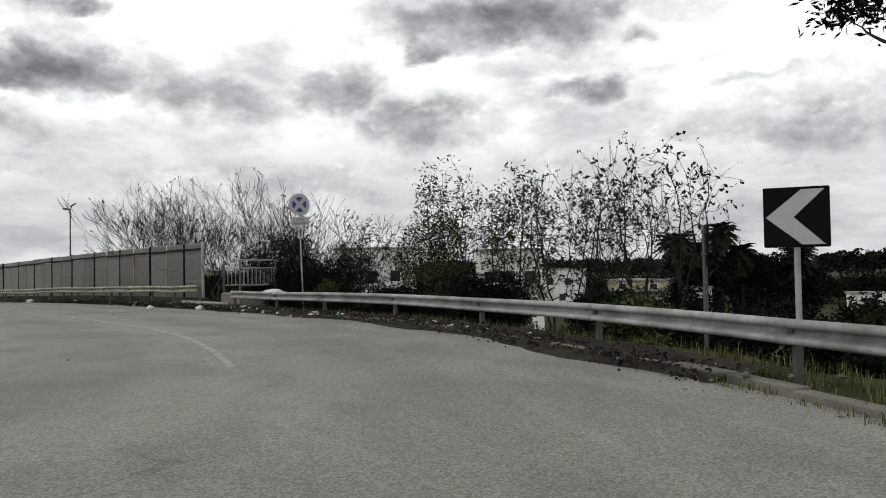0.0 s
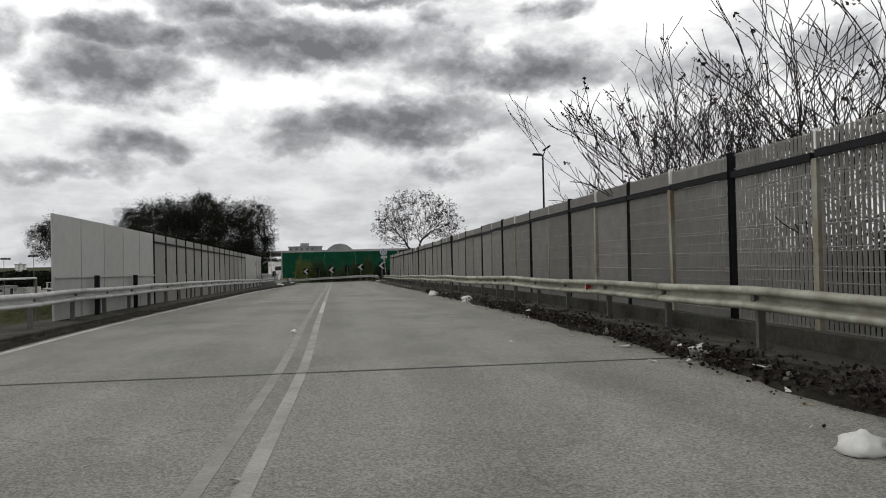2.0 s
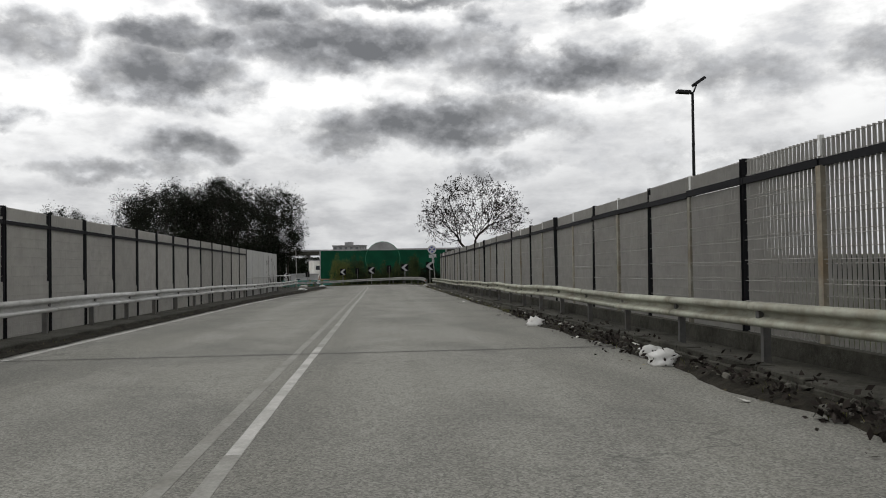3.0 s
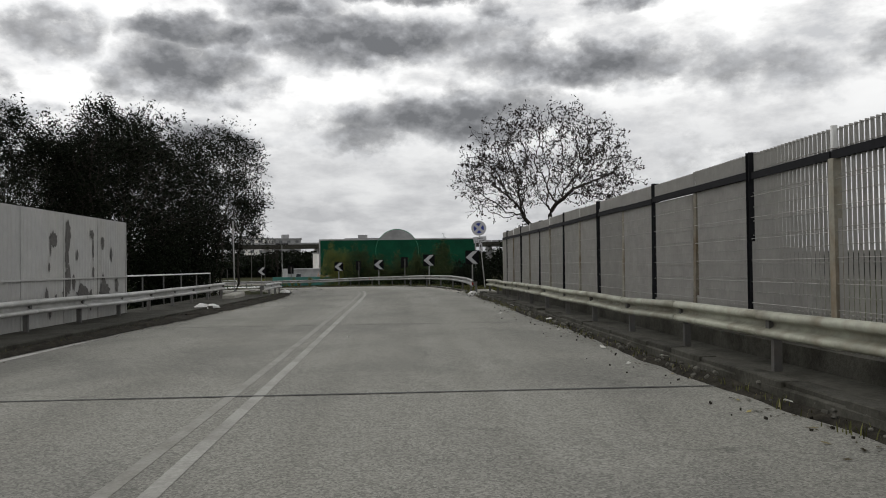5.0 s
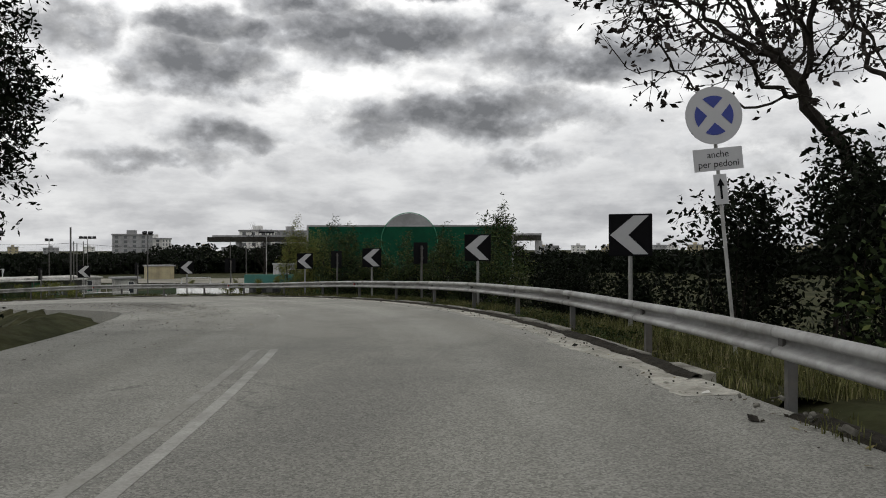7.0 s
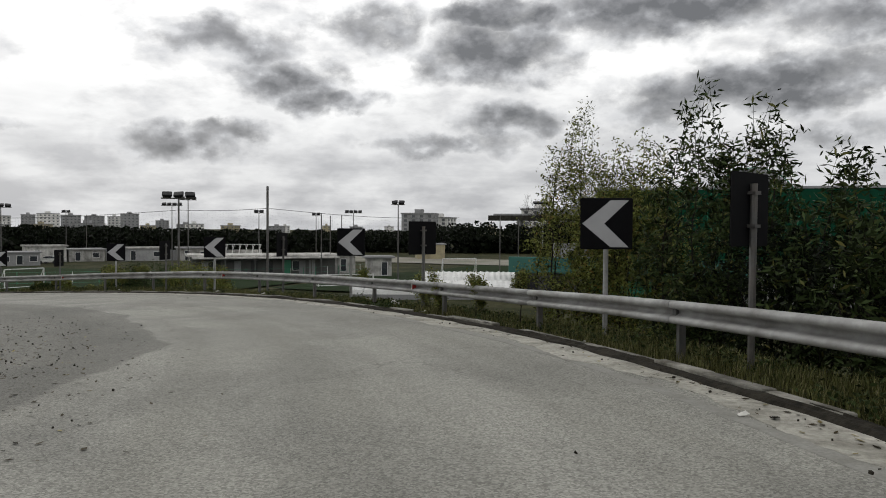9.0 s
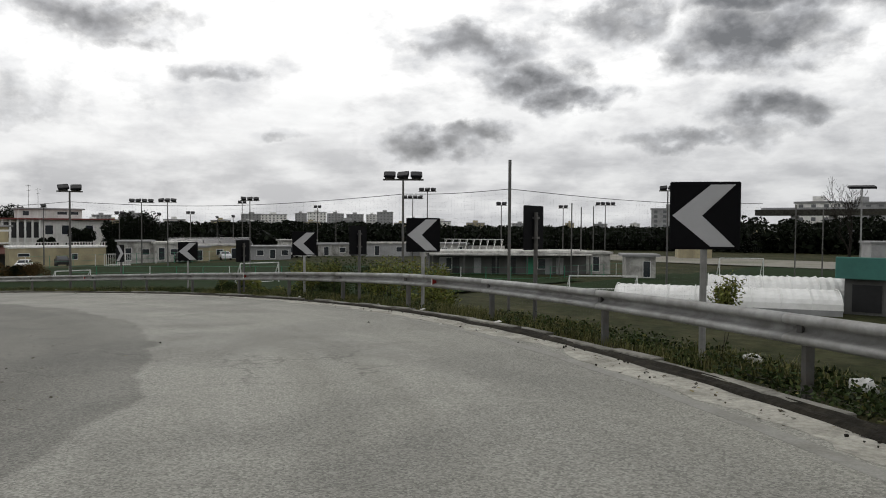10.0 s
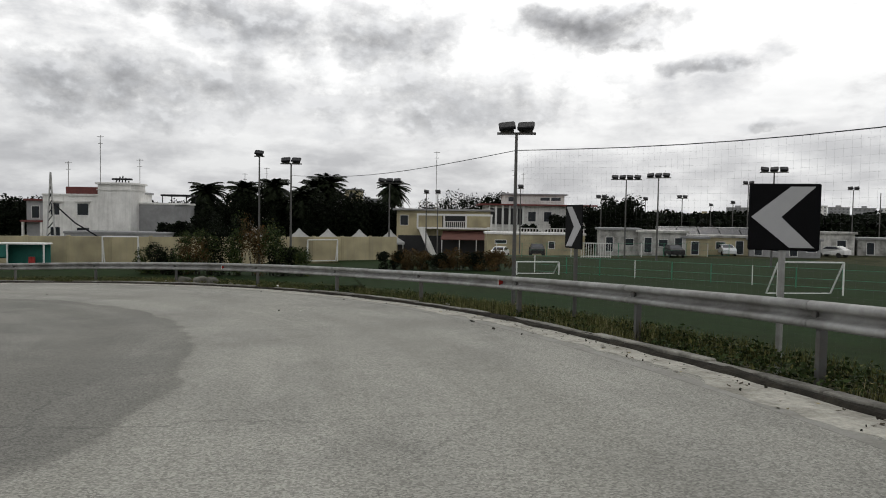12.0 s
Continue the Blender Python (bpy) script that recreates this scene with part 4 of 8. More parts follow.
BAR_R, BAR_L = barrier_right(), barrier_left()


def pipe_rail(s0, s1, l, top, label, n):
    p = at(s0, l)
    root = thing("pipe_railing", (p.x, p.y, p.z), label, "railing")
    for i in range(n + 1):
        s = s0 + (s1 - s0) * i / n
        part("post", Mesh().tube([at(s, l, -0.3) - p, at(s, l, top) - p], 0.025, 6), POST, root)
        if i < n:
            e = s + (s1 - s0) / n
            part("top_pipe", Mesh().tube([at(s, l, top) - p, at(e, l, top) - p], 0.028, 6), WHITEPAINT, root)
            part("mid_pipe", Mesh().tube([at(s, l, top * 0.55) - p, at(e, l, top * 0.55) - p], 0.02, 6), POST, root)
    return root


pipe_rail(62.2, 73.3, -6.75, 1.22, "grey pipe railing behind the guard rail", 5)
pipe_rail(-9, 11.0, -6.75, 1.22, "grey pipe railing behind the guard rail", 9)

# bridge deck: raised side walks carrying rails and barriers
for nm, a, b in (("bridge_kerb_east", 5.42, 7.0), ("bridge_kerb_west", -7.0, None)):
    m = Mesh()
    rings = []
    for s in frange(-8 if a > 0 else -12, 76, 2.0):
        lo, hi = (a, b) if b else (a, left_edge(s) - 0.12)
        rings.append([at(s, lo, -0.9), at(s, lo, 0.13), at(s, lo + 0.03, 0.15), at(s, hi - 0.03, 0.15), at(s, hi, 0.13), at(s, hi, -0.9)])
    m.sweep(rings, closed=True, caps=True)
    solid(nm, m, CONCRETE_DARK, "stained concrete kerb strip of the bridge, its colour darkened for shade", "kerb", "structure")
m = Mesh()
rings = [[at(s, -7.0, -0.5), at(s, 7.0, -0.5), at(s, 6.4, -1.6), at(s, -6.4, -1.6)] for s in frange(-3, 77, 2.0)]
m.sweep(rings, closed=True, caps=True)
solid("bridge_deck", m, CONCRETE, "concrete bridge deck slab", "bridge", "structure")
for s in (-2.0, 76.0):
    m = Mesh().box(-7.2, 7.2, -0.8, 0.8, -8.5, -0.6, facing(s, 0, 0))
    solid("bridge_abutment", m, CONCRETE, "concrete bridge abutment wall", "bridge", "structure")

kerb_run("kerb", 80, 205, kerb_line, 1, h=0.085, w=0.18, label="low concrete kerb with grime and weeds", seed=3, stone=CONCRETE_WORN)
kerb_run("kerb", -46, -8, 5.42, 1, h=0.10, w=0.22, label="broken low kerb along the junction", seed=4)

# ---- signs ----


def chevron_sign(s, l, h, forward=True, turn=0.0, size=0.9, lean=0.0, label="", group="chevron signs round the curve"):
    """A square curve marker on a steel post; the arrow points left as one drives towards its face."""
    base = facing(s, l, 0, turn + (0 if forward else 180)) @ pose(0, 0, 0, 0, lean, 0)
    root = thing("chevron_sign", base, label or ("black and white chevron curve marker on a grey post" if forward else "chevron curve marker seen from its dark back"), "road sign", group)
    hs = size / 2
    part("post", Mesh().tube([(0, 0.06, -1.2), (0, 0.06, h + hs * 0.7)], 0.045, 8), GALV if forward else POST, root)
    plate = Mesh().bevel_box(-hs, hs, -hs, hs, 0.0, 0.02, 0.018, pose(0, 0.015, h, 90, 0, 0))
    pl = part("plate", plate, SIGN_BACK, root)
    face = Mesh().box(-hs + 0.012, hs - 0.012, -0.008, -0.005, h - hs + 0.012, h + hs - 0.012)
    part("black_face", face, SIGN_BLACK, pl, "matt black face")
    k = 1 if forward else -1
    w, t = hs * 0.93, hs * 0.86
    pts = [(-w * k, 0), (t * 0.18 * k, t * 1.06), (t * 0.98 * k, t * 1.06), (-w * k + t * 0.98 * k, 0), (t * 0.98 * k, -t * 1.06), (t * 0.18 * k, -t * 1.06)]
    m = Mesh().add([(x, -0.012, h + z) for x, z in pts], [(0, 1, 2, 3) if k < 0 else (3, 2, 1, 0), (0, 3, 4, 5) if k < 0 else (5, 4, 3, 0)])
    part("chevron", m, SIGN_WHITE, pl, "pale reflective chevron")
    for z in (h + hs * 0.45, h - hs * 0.45):
        part("clamp", Mesh().box(-0.07, 0.07, 0.015, 0.115, z - 0.02, z + 0.02), POST, root)
    return root


def chevron_at(x, y, zc, turn, forward=True, **kw):
    """The same sign by its own place: centre height zc, facing turned left from +y by degrees."""
    k = int(np.argmin([(line(q)[0] - Vector((x, y, 0))).xy.length for q in frange(-50, 200, 1.0)]))
    s = frange(-50, 200, 1.0)[k]
    c, d = line(s)
    l = (Vector((x, y)) - c.xy).length
    head = math.degrees(math.atan2(-d.x, d.y))
    root = chevron_sign(s, l, zc - c.z, forward, 0, **kw)
    root.matrix_basis = pose(x, y, c.z, 0, 0, turn if turn is not None else head + (-26 if forward else 26 + 180))
    return root


for x, y, zc in ((0.03, 87.32, 0.23), (-2.94, 96.5, -0.03), (-7.73, 106.9, -0.50), (-12.32, 113.5, -0.77), (-22.03, 121.38, -1.33), (-31.47, 125.95, -1.74), (-40.34, 128.87, -2.20), (-50.66, 129.88, -2.81)):
    chevron_at(x, y, zc, None)
for x, y, zc in ((-5.17, 102.52, -0.25), (-10.0, 110.3, -0.62), (-35.53, 127.26, -1.97), (-44.6, 128.96, -2.60)):
    chevron_at(x, y, zc, None, False)
chevron_at(-18.25, 118.7, -1.13, 239, False)
chevron_at(-26.73, 124.19, -1.52, 279, False)
chevron_at(-56.13, 129.09, -3.05, 0, False, label="chevron curve marker turned towards oncoming cars")
chevron_at(2.97, -31.11, 2.15, -64, True, label="black and white chevron curve marker beside the junction")
chevron_at(4.4, -28.89, 1.86, 29, False, label="chevron curve marker seen edge-on on a dark post")


def text_mesh(body, size, material, parent, m, name="lettering"):
    cu = bpy.data.curves.new(name, "FONT")
    cu.body, cu.size, cu.align_x, cu.align_y = body, size, "CENTER", "CENTER"
    ob = new(name, cu)
    dg = bpy.context.evaluated_depsgraph_get()
    me = bpy.data.meshes.new_from_object(ob.evaluated_get(dg))
    bpy.data.objects.remove(ob)
    me.materials.clear()
    me.materials.append(material)
    o = part(name, me, material, parent)
    o.matrix_basis = m
    return o


def clearway_sign(p, turn, h, lean, label):
    """No-stopping disc over a text plate and an arrow plate."""
    root = thing("no_stopping_sign", pose(p[0], p[1], p[2], 0, lean, turn), label, "road sign")
    part("post", Mesh().tube([(0, 0.05, -0.8), (0, 0.05, h + 0.2)], 0.03, 8), GALV, root)
    r = 0.44
    disc = Mesh()
    ang = [2 * math.pi * k / 32 for k in range(32)]
    disc.add([(r * math.cos(a), y, h + r * math.sin(a)) for y in (0.0, 0.02) for a in ang], [tuple(range(32)), tuple(range(63, 31, -1))] + [(k, 32 + k, 32 + (k + 1) % 32, (k + 1) % 32) for k in range(32)])
    d = part("disc", disc, SIGN_WHITE, root, "pale grey disc")
    # four blue sectors between a pale cross
    for q in range(4):
        a0 = q * math.pi / 2 - math.pi / 4
        pts = [(0.11 * math.cos(a0 + math.pi / 4), 0.11 * math.sin(a0 + math.pi / 4))]
        for k in range(9):
            a = a0 + 0.24 + (math.pi / 2 - 0.48) * k / 8
            pts.append((0.30 * math.cos(a), 0.30 * math.sin(a)))
        part("blue_field", Mesh().add([(x, -0.004, h + z) for x, z in pts], [tuple(range(9, -1, -1))]), SIGN_BLUE, d, "blue sector")
    pl = part("text_plate", Mesh().box(-0.38, 0.38, 0.0, 0.012, h - 0.84, h - 0.50), SIGN_WHITE, root)
    text_mesh("anche\nper pedoni", 0.145, SIGN_BLACK, pl, pose(0, -0.003, h - 0.67, 90, 0, 0))
    ap = part("arrow_plate", Mesh().box(-0.10, 0.10, 0.0, 0.012, h - 1.36, h - 0.90), SIGN_WHITE, root)
    part("arrow", Mesh().box(-0.017, 0.017, -0.004, -0.001, h - 1.28, h - 1.06).add([(-0.06, -0.003, h - 1.08), (0.06, -0.003, h - 1.08), (0, -0.003, h - 0.96)], [(0, 1, 2)]), SIGN_BLACK, ap, "black arrow")
    return root


clearway_sign((6.9, -10.12, -0.10), -8, 4.19, -2.0, "no stopping sign with a text plate on a tall grey post")
clearway_sign((0.62, 82.96, -1.68), 3, 3.67, -5.5, "no stopping sign on a post leaning towards the road")

# ---- lamps ----


def street_lamp(p, h):
    root = thing("street_lamp", (p[0], p[1], p[2]), "dark street lamp with two heads beyond the barrier", "street lamp")
    part("pole", Mesh().tube([(0, 0, 0), (0, 0, h * 0.6), (0, 0, h)], [0.09, 0.07, 0.05], 8), LAMPBLACK, root)
    for sx, out, up, tilt in ((-1, 0.34, -0.02, 4), (1, 0.24, 0.36, -34)):
        part("arm", Mesh().tube([(0, 0, h - 0.10), (sx * out * 0.5, 0, h + up * 0.5), (sx * out * 0.8, 0, h + up)], 0.03, 6), LAMPBLACK, root)
        part("lamp_head", Mesh().bevel_box(-0.26, 0.26, -0.15, 0.15, -0.05, 0.06, 0.025, pose(sx * out, 0, h + up + 0.02, 0, tilt, 0)), LAMPBLACK, root)
    return root


street_lamp((9.7, 34.9, GROUND), 14.7)


def floodlight(p, top, heads, turn, label="floodlight mast with dark lamp heads over the pitches", pole=POST):
    h = top - p[2] - 0.45
    root = thing("floodlight_mast", (p[0], p[1], p[2]), label, "floodlight", "floodlight masts", turn=turn)
    part("pole", Mesh().tube([(0, 0, -0.2), (0, 0, h * 0.55), (0, 0, h)], [0.10, 0.08, 0.06], 8), pole, root)
    half = heads * 0.42
    part("cross_arm", Mesh().box(-half, half, -0.04, 0.04, h - 0.05, h + 0.05), POST, root)
    for i in range(heads):
        x = (i - (heads - 1) / 2) * 0.82
        hd = part("lamp_head", Mesh().bevel_box(-0.36, 0.36, -0.30, 0.30, -0.07, 0.08, 0.04, pose(x, -0.1, h + 0.32, 30, random.Random(i + int(p[0])).uniform(-8, 8), random.Random(i).uniform(-6, 6))), LAMPBLACK, root)
        part("glass", Mesh().box(-0.30, 0.30, -0.24, 0.24, -0.085, -0.073, pose(x, -0.1, h + 0.32, 30, random.Random(i + int(p[0])).uniform(-8, 8), 0)), LAMPGLASS, hd)
        part("bracket", Mesh().box(x - 0.3, x + 0.3, -0.02, 0.02, h + 0.04, h + 0.24), POST, root)
    return root


floodlight((-50.1, 143.9, GROUND), 1.75, 3, 40)
floodlight((-72.8, 133.1, GROUND), 1.2, 2, 70)
floodlight((-49.9, 180.7, GROUND), 2.5, 2, 20)
floodlight((-86.2, 218.8, GROUND), 2.0, 2, 30)
floodlight((-103.2, 168.1, GROUND), 2.1, 3, 55)
floodlight((-105.8, 121.0, GROUND), 2.3, 1, 80)
floodlight((-102.0, 123.6, GROUND), 1.5, 2, 80)
floodlight((-118.6, 160.6, GROUND), 1.9, 4, 60)
floodlight((-113.7, 161.9, GROUND), 1.9, 3, 50)
for x, y, top, heads, tn in ((-145.4, 142.8, 0.67, 1, 80), (-144.1, 144.2, 0.66, 1, 80), (-133.1, 152.9, 1.2, 1, 75), (-144.9, 169.4, 0.5, 2, 70), (-157.7, 181.1, 0.0, 1, 70), (-150.9, 179.7, 0.5, 1, 70), (-146.9, 183.9, 0.8, 2, 65), (-177.6, 208.1, 0.3, 1, 65), (-158.7, 200.6, 0.4, 1, 60),
                             (-140.4, 191.0, 2.9, 2, 55), (-138.8, 207.9, 2.4, 2, 55), (-100.3, 196.5, 3.2, 4, 40), (-88.5, 187.3, 3.7, 3, 40), (-84.9, 199.7, 2.0, 2, 35), (-79.9, 221.9, 2.5, 4, 30), (-119.3, 133.9, 0.9, 3, 75)):
    floodlight((x, y, GROUND - 2.2 if x < -143 and y < 160 else GROUND), top, heads, tn)
fl = thing("floodlight_mast", (-36.7, 198.6, GROUND), "tall mast with one flat lamp panel", "floodlight", "floodlight masts", turn=25)
part("pole", Mesh().tube([(0, 0, -0.2), (0, 0, 10.2)], [0.10, 0.07], 8), GALV, fl)
part("lamp_panel", Mesh().bevel_box(-1.3, 1.3, -0.45, 0.45, 0, 0.22, 0.05, pose(0, 0, 10.2, 14, 0, 0)), LAMPBLACK, fl)
for x, y, top in ((-62.3, 183.0, 1.1), (-70.4, 201.7, 1.3), (-66.5, 192.0, 0.9), (-45.0, 205.0, 1.2), (-41.5, 203.0, 0.6), (-139.0, 213.0, 1.6)):
    np_ = thing("net_mast", (x, y, GROUND), "thin plain net mast beside the pitch", "mast")
    part("pole", Mesh().tube([(0, 0, -0.2), (0, 0, top - GROUND)], [0.08, 0.07], 6), POST, np_)
part_pole = thing("net_mast", (-42.11, 144.1, GROUND), "tall plain mast holding ball-stop netting", "mast")
part("pole", Mesh().tube([(0, 0, -0.2), (0, 0, 9.6)], [0.09, 0.085], 8), POST, part_pole)

# ---- trees and bushes ----


def grow(m, tips, ends, p, d, length, r, depth, rnd, spread, up, seg, kids, shrink, thin):
    """One limb with its limbs; tips gathers points along the twigs and ends the last points."""
    pts, radii = [p.copy()], [r]
    q, w = p.copy(), d.copy()
    for i in range(seg):
        w = (w + Vector((rnd.gauss(0, 0.12), rnd.gauss(0, 0.12), rnd.gauss(0, 0.07) + up * 0.10))).normalized()
        q = q + w * (length / seg)
        pts.append(q.copy())
        radii.append(max(r * (1 - 0.40 * (i + 1) / seg), thin))
        if depth <= 1:
            tips.append((q.copy(), w.copy()))
    m.tube(pts, radii, 6 if r > 0.06 else (4 if r > 0.02 else 3), cap=False)
    if depth <= 0:
        ends.append((q.copy(), w.copy()))
        return
    n = rnd.randint(*kids)
    turn = rnd.uniform(0, 2 * math.pi)
    for k in range(n):
        i = seg if k == 0 else rnd.randint(max(1, seg - 2), seg)
        a = turn + 2 * math.pi * k / n + rnd.gauss(0, 0.4)
        side = Vector((math.cos(a), math.sin(a), rnd.uniform(-0.15, 0.45)))
        sp = spread * (0.55 if k == 0 else 1.0)
        nd = (w * (1 - sp) + side * sp + Vector((0, 0, up * 0.2))).normalized()
        grow(m, tips, ends, pts[i], nd, length * rnd.uniform(shrink - 0.12, shrink + 0.12), radii[i] * 0.72, depth - 1, rnd, spread, up, seg, kids, shrink, thin)


def leaves(m, tips, rnd, n, size, spread, droop=0.3, elong=2.2, clump=0.0):
    """Many small leaf blades scattered round the twigs."""
    for p, w in tips:
        some = n if clump <= 0 else n * max(0.12, 1.0 + clump * 3.2 * noise.noise(p * 1.1))
        for _ in range(int(some) + int(rnd.random() < some % 1)):
            c = p + Vector((rnd.gauss(0, spread), rnd.gauss(0, spread), rnd.gauss(0, spread)))
            a = Vector((rnd.gauss(0, 1), rnd.gauss(0, 1), rnd.gauss(-droop, 0.7))).normalized()
            b = a.cross(Vector((rnd.gauss(0, 1), rnd.gauss(0, 1), rnd.gauss(0, 1)))).normalized()
            s = size * rnd.uniform(0.6, 1.4)
            a, b = a * s * elong / 2, b * s / 2
            m.add([c - a, c + b, c + a, c - b], [(0, 1, 2, 3)])


def tree(p, h, seed, label, name="tree", stems=1, trunk=0.12, depth=4, spread=0.45, up=0.5, leaf=None, per_tip=3.0, leaf_size=0.10,
         leaf_spread=0.18, first=0.35, lean=(0, 0), kids=(2, 3), shrink=0.74, wood=None, elong=2.2, tufts=0, thin=0.007, bole=0.0, splay=0.45):
    """A tapered, forking tree of that height; leaves sit along the twigs, tufts at their very ends."""
    rnd = random.Random(seed)
    root = thing(name, p, label, "tree")
    wood_m, leaf_m, tips, ends = Mesh(), Mesh(), [], []
    for k in range(stems):
        a = 2 * math.pi * k / max(stems, 1) + rnd.uniform(-0.5, 0.5)
        out = 0.0 if stems == 1 else rnd.uniform(0.4, 1.1) * splay
        d = Vector((math.cos(a) * out + lean[0], math.sin(a) * out + lean[1], 1)).normalized()
        q = Vector((math.cos(a) * 0.1 * (stems > 1), math.sin(a) * 0.1 * (stems > 1), -0.3))
        if bole:
            e = Vector((q.x, q.y, bole))
            wood_m.tube([q, (q + e) / 2 + Vector((rnd.gauss(0, 0.05), rnd.gauss(0, 0.05), 0)), e], [trunk * 1.25, trunk * 1.1, trunk], 7, cap=False)
            q = e
        grow(wood_m, tips, ends, q, d, (h - bole) * first * rnd.uniform(0.85, 1.15), trunk * rnd.uniform(0.8, 1.1), depth, rnd, spread, up, 4, kids, shrink, thin)
    top = max(t[0].z for t in tips)
    k = (h - bole) / (top - bole)

    def fit_up(v):
        return Vector((v[0] * k, v[1] * k, v[2] if v[2] <= bole else bole + (v[2] - bole) * k))
    wood_m.v = [tuple(fit_up(v)) for v in wood_m.v]
    tips = [(fit_up(t), w) for t, w in tips]
    ends = [(fit_up(t), w) for t, w in ends]
    part("trunk", wood_m, wood or BARK, root)
    if leaf:
        leaves(leaf_m, tips, rnd, per_tip, leaf_size, leaf_spread, elong=elong)
        for e in ends:
            if tufts and rnd.random() < 0.10:
                leaves(leaf_m, [e], rnd, tufts, leaf_size * 0.9, 0.05, elong=1.6)
        part("crown", leaf_m, leaf, root)
    return root


def colonise(starts, goals, step, reach, kill, rnd, sway=0.12, lift=0.0, rounds=90):
    """Limbs that grow towards the goals left in reach. Returns the nodes and each one's parent."""
    nodes, parent = [], []
    for path in starts:
        for k, q in enumerate(path):
            nodes.append(np.array(q, dtype=float))
            parent.append(len(nodes) - 2 if k else -1)
    goals = np.array(goals)
    near_d, near_i = np.full(len(goals), 1e9), np.zeros(len(goals), dtype=int)
    fresh, kids = list(range(len(nodes))), {}
    for _ in range(rounds):
        for i in fresh:
            d = np.linalg.norm(goals - nodes[i], axis=1)
            hit = d < near_d
            near_d[hit], near_i[hit] = d[hit], i
        alive = near_d > kill
        goals, near_d, near_i = goals[alive], near_d[alive], near_i[alive]
        if not len(goals):
            break
        pull, far = {}, max(reach, near_d.min() * 1.1 if _ < 30 else 0)
        for g_, i in zip(goals[near_d < far], near_i[near_d < far]):
            d = g_ - nodes[i]
            pull[i] = pull.get(i, 0) + d / np.linalg.norm(d)
        fresh = []
        for i, d in pull.items():
            d = d / (np.linalg.norm(d) + 1e-6) + np.array((rnd.gauss(0, sway), rnd.gauss(0, sway), rnd.gauss(0, sway) + lift))
            q = nodes[i] + step * d / np.linalg.norm(d)
            if any(np.linalg.norm(q - nodes[j]) < 0.35 * step for j in kids.get(i, ())):
                continue
            nodes.append(q)
            parent.append(i)
            kids.setdefault(i, []).append(len(nodes) - 1)
            fresh.append(len(nodes) - 1)
        if not fresh:
            break
    return nodes, parent


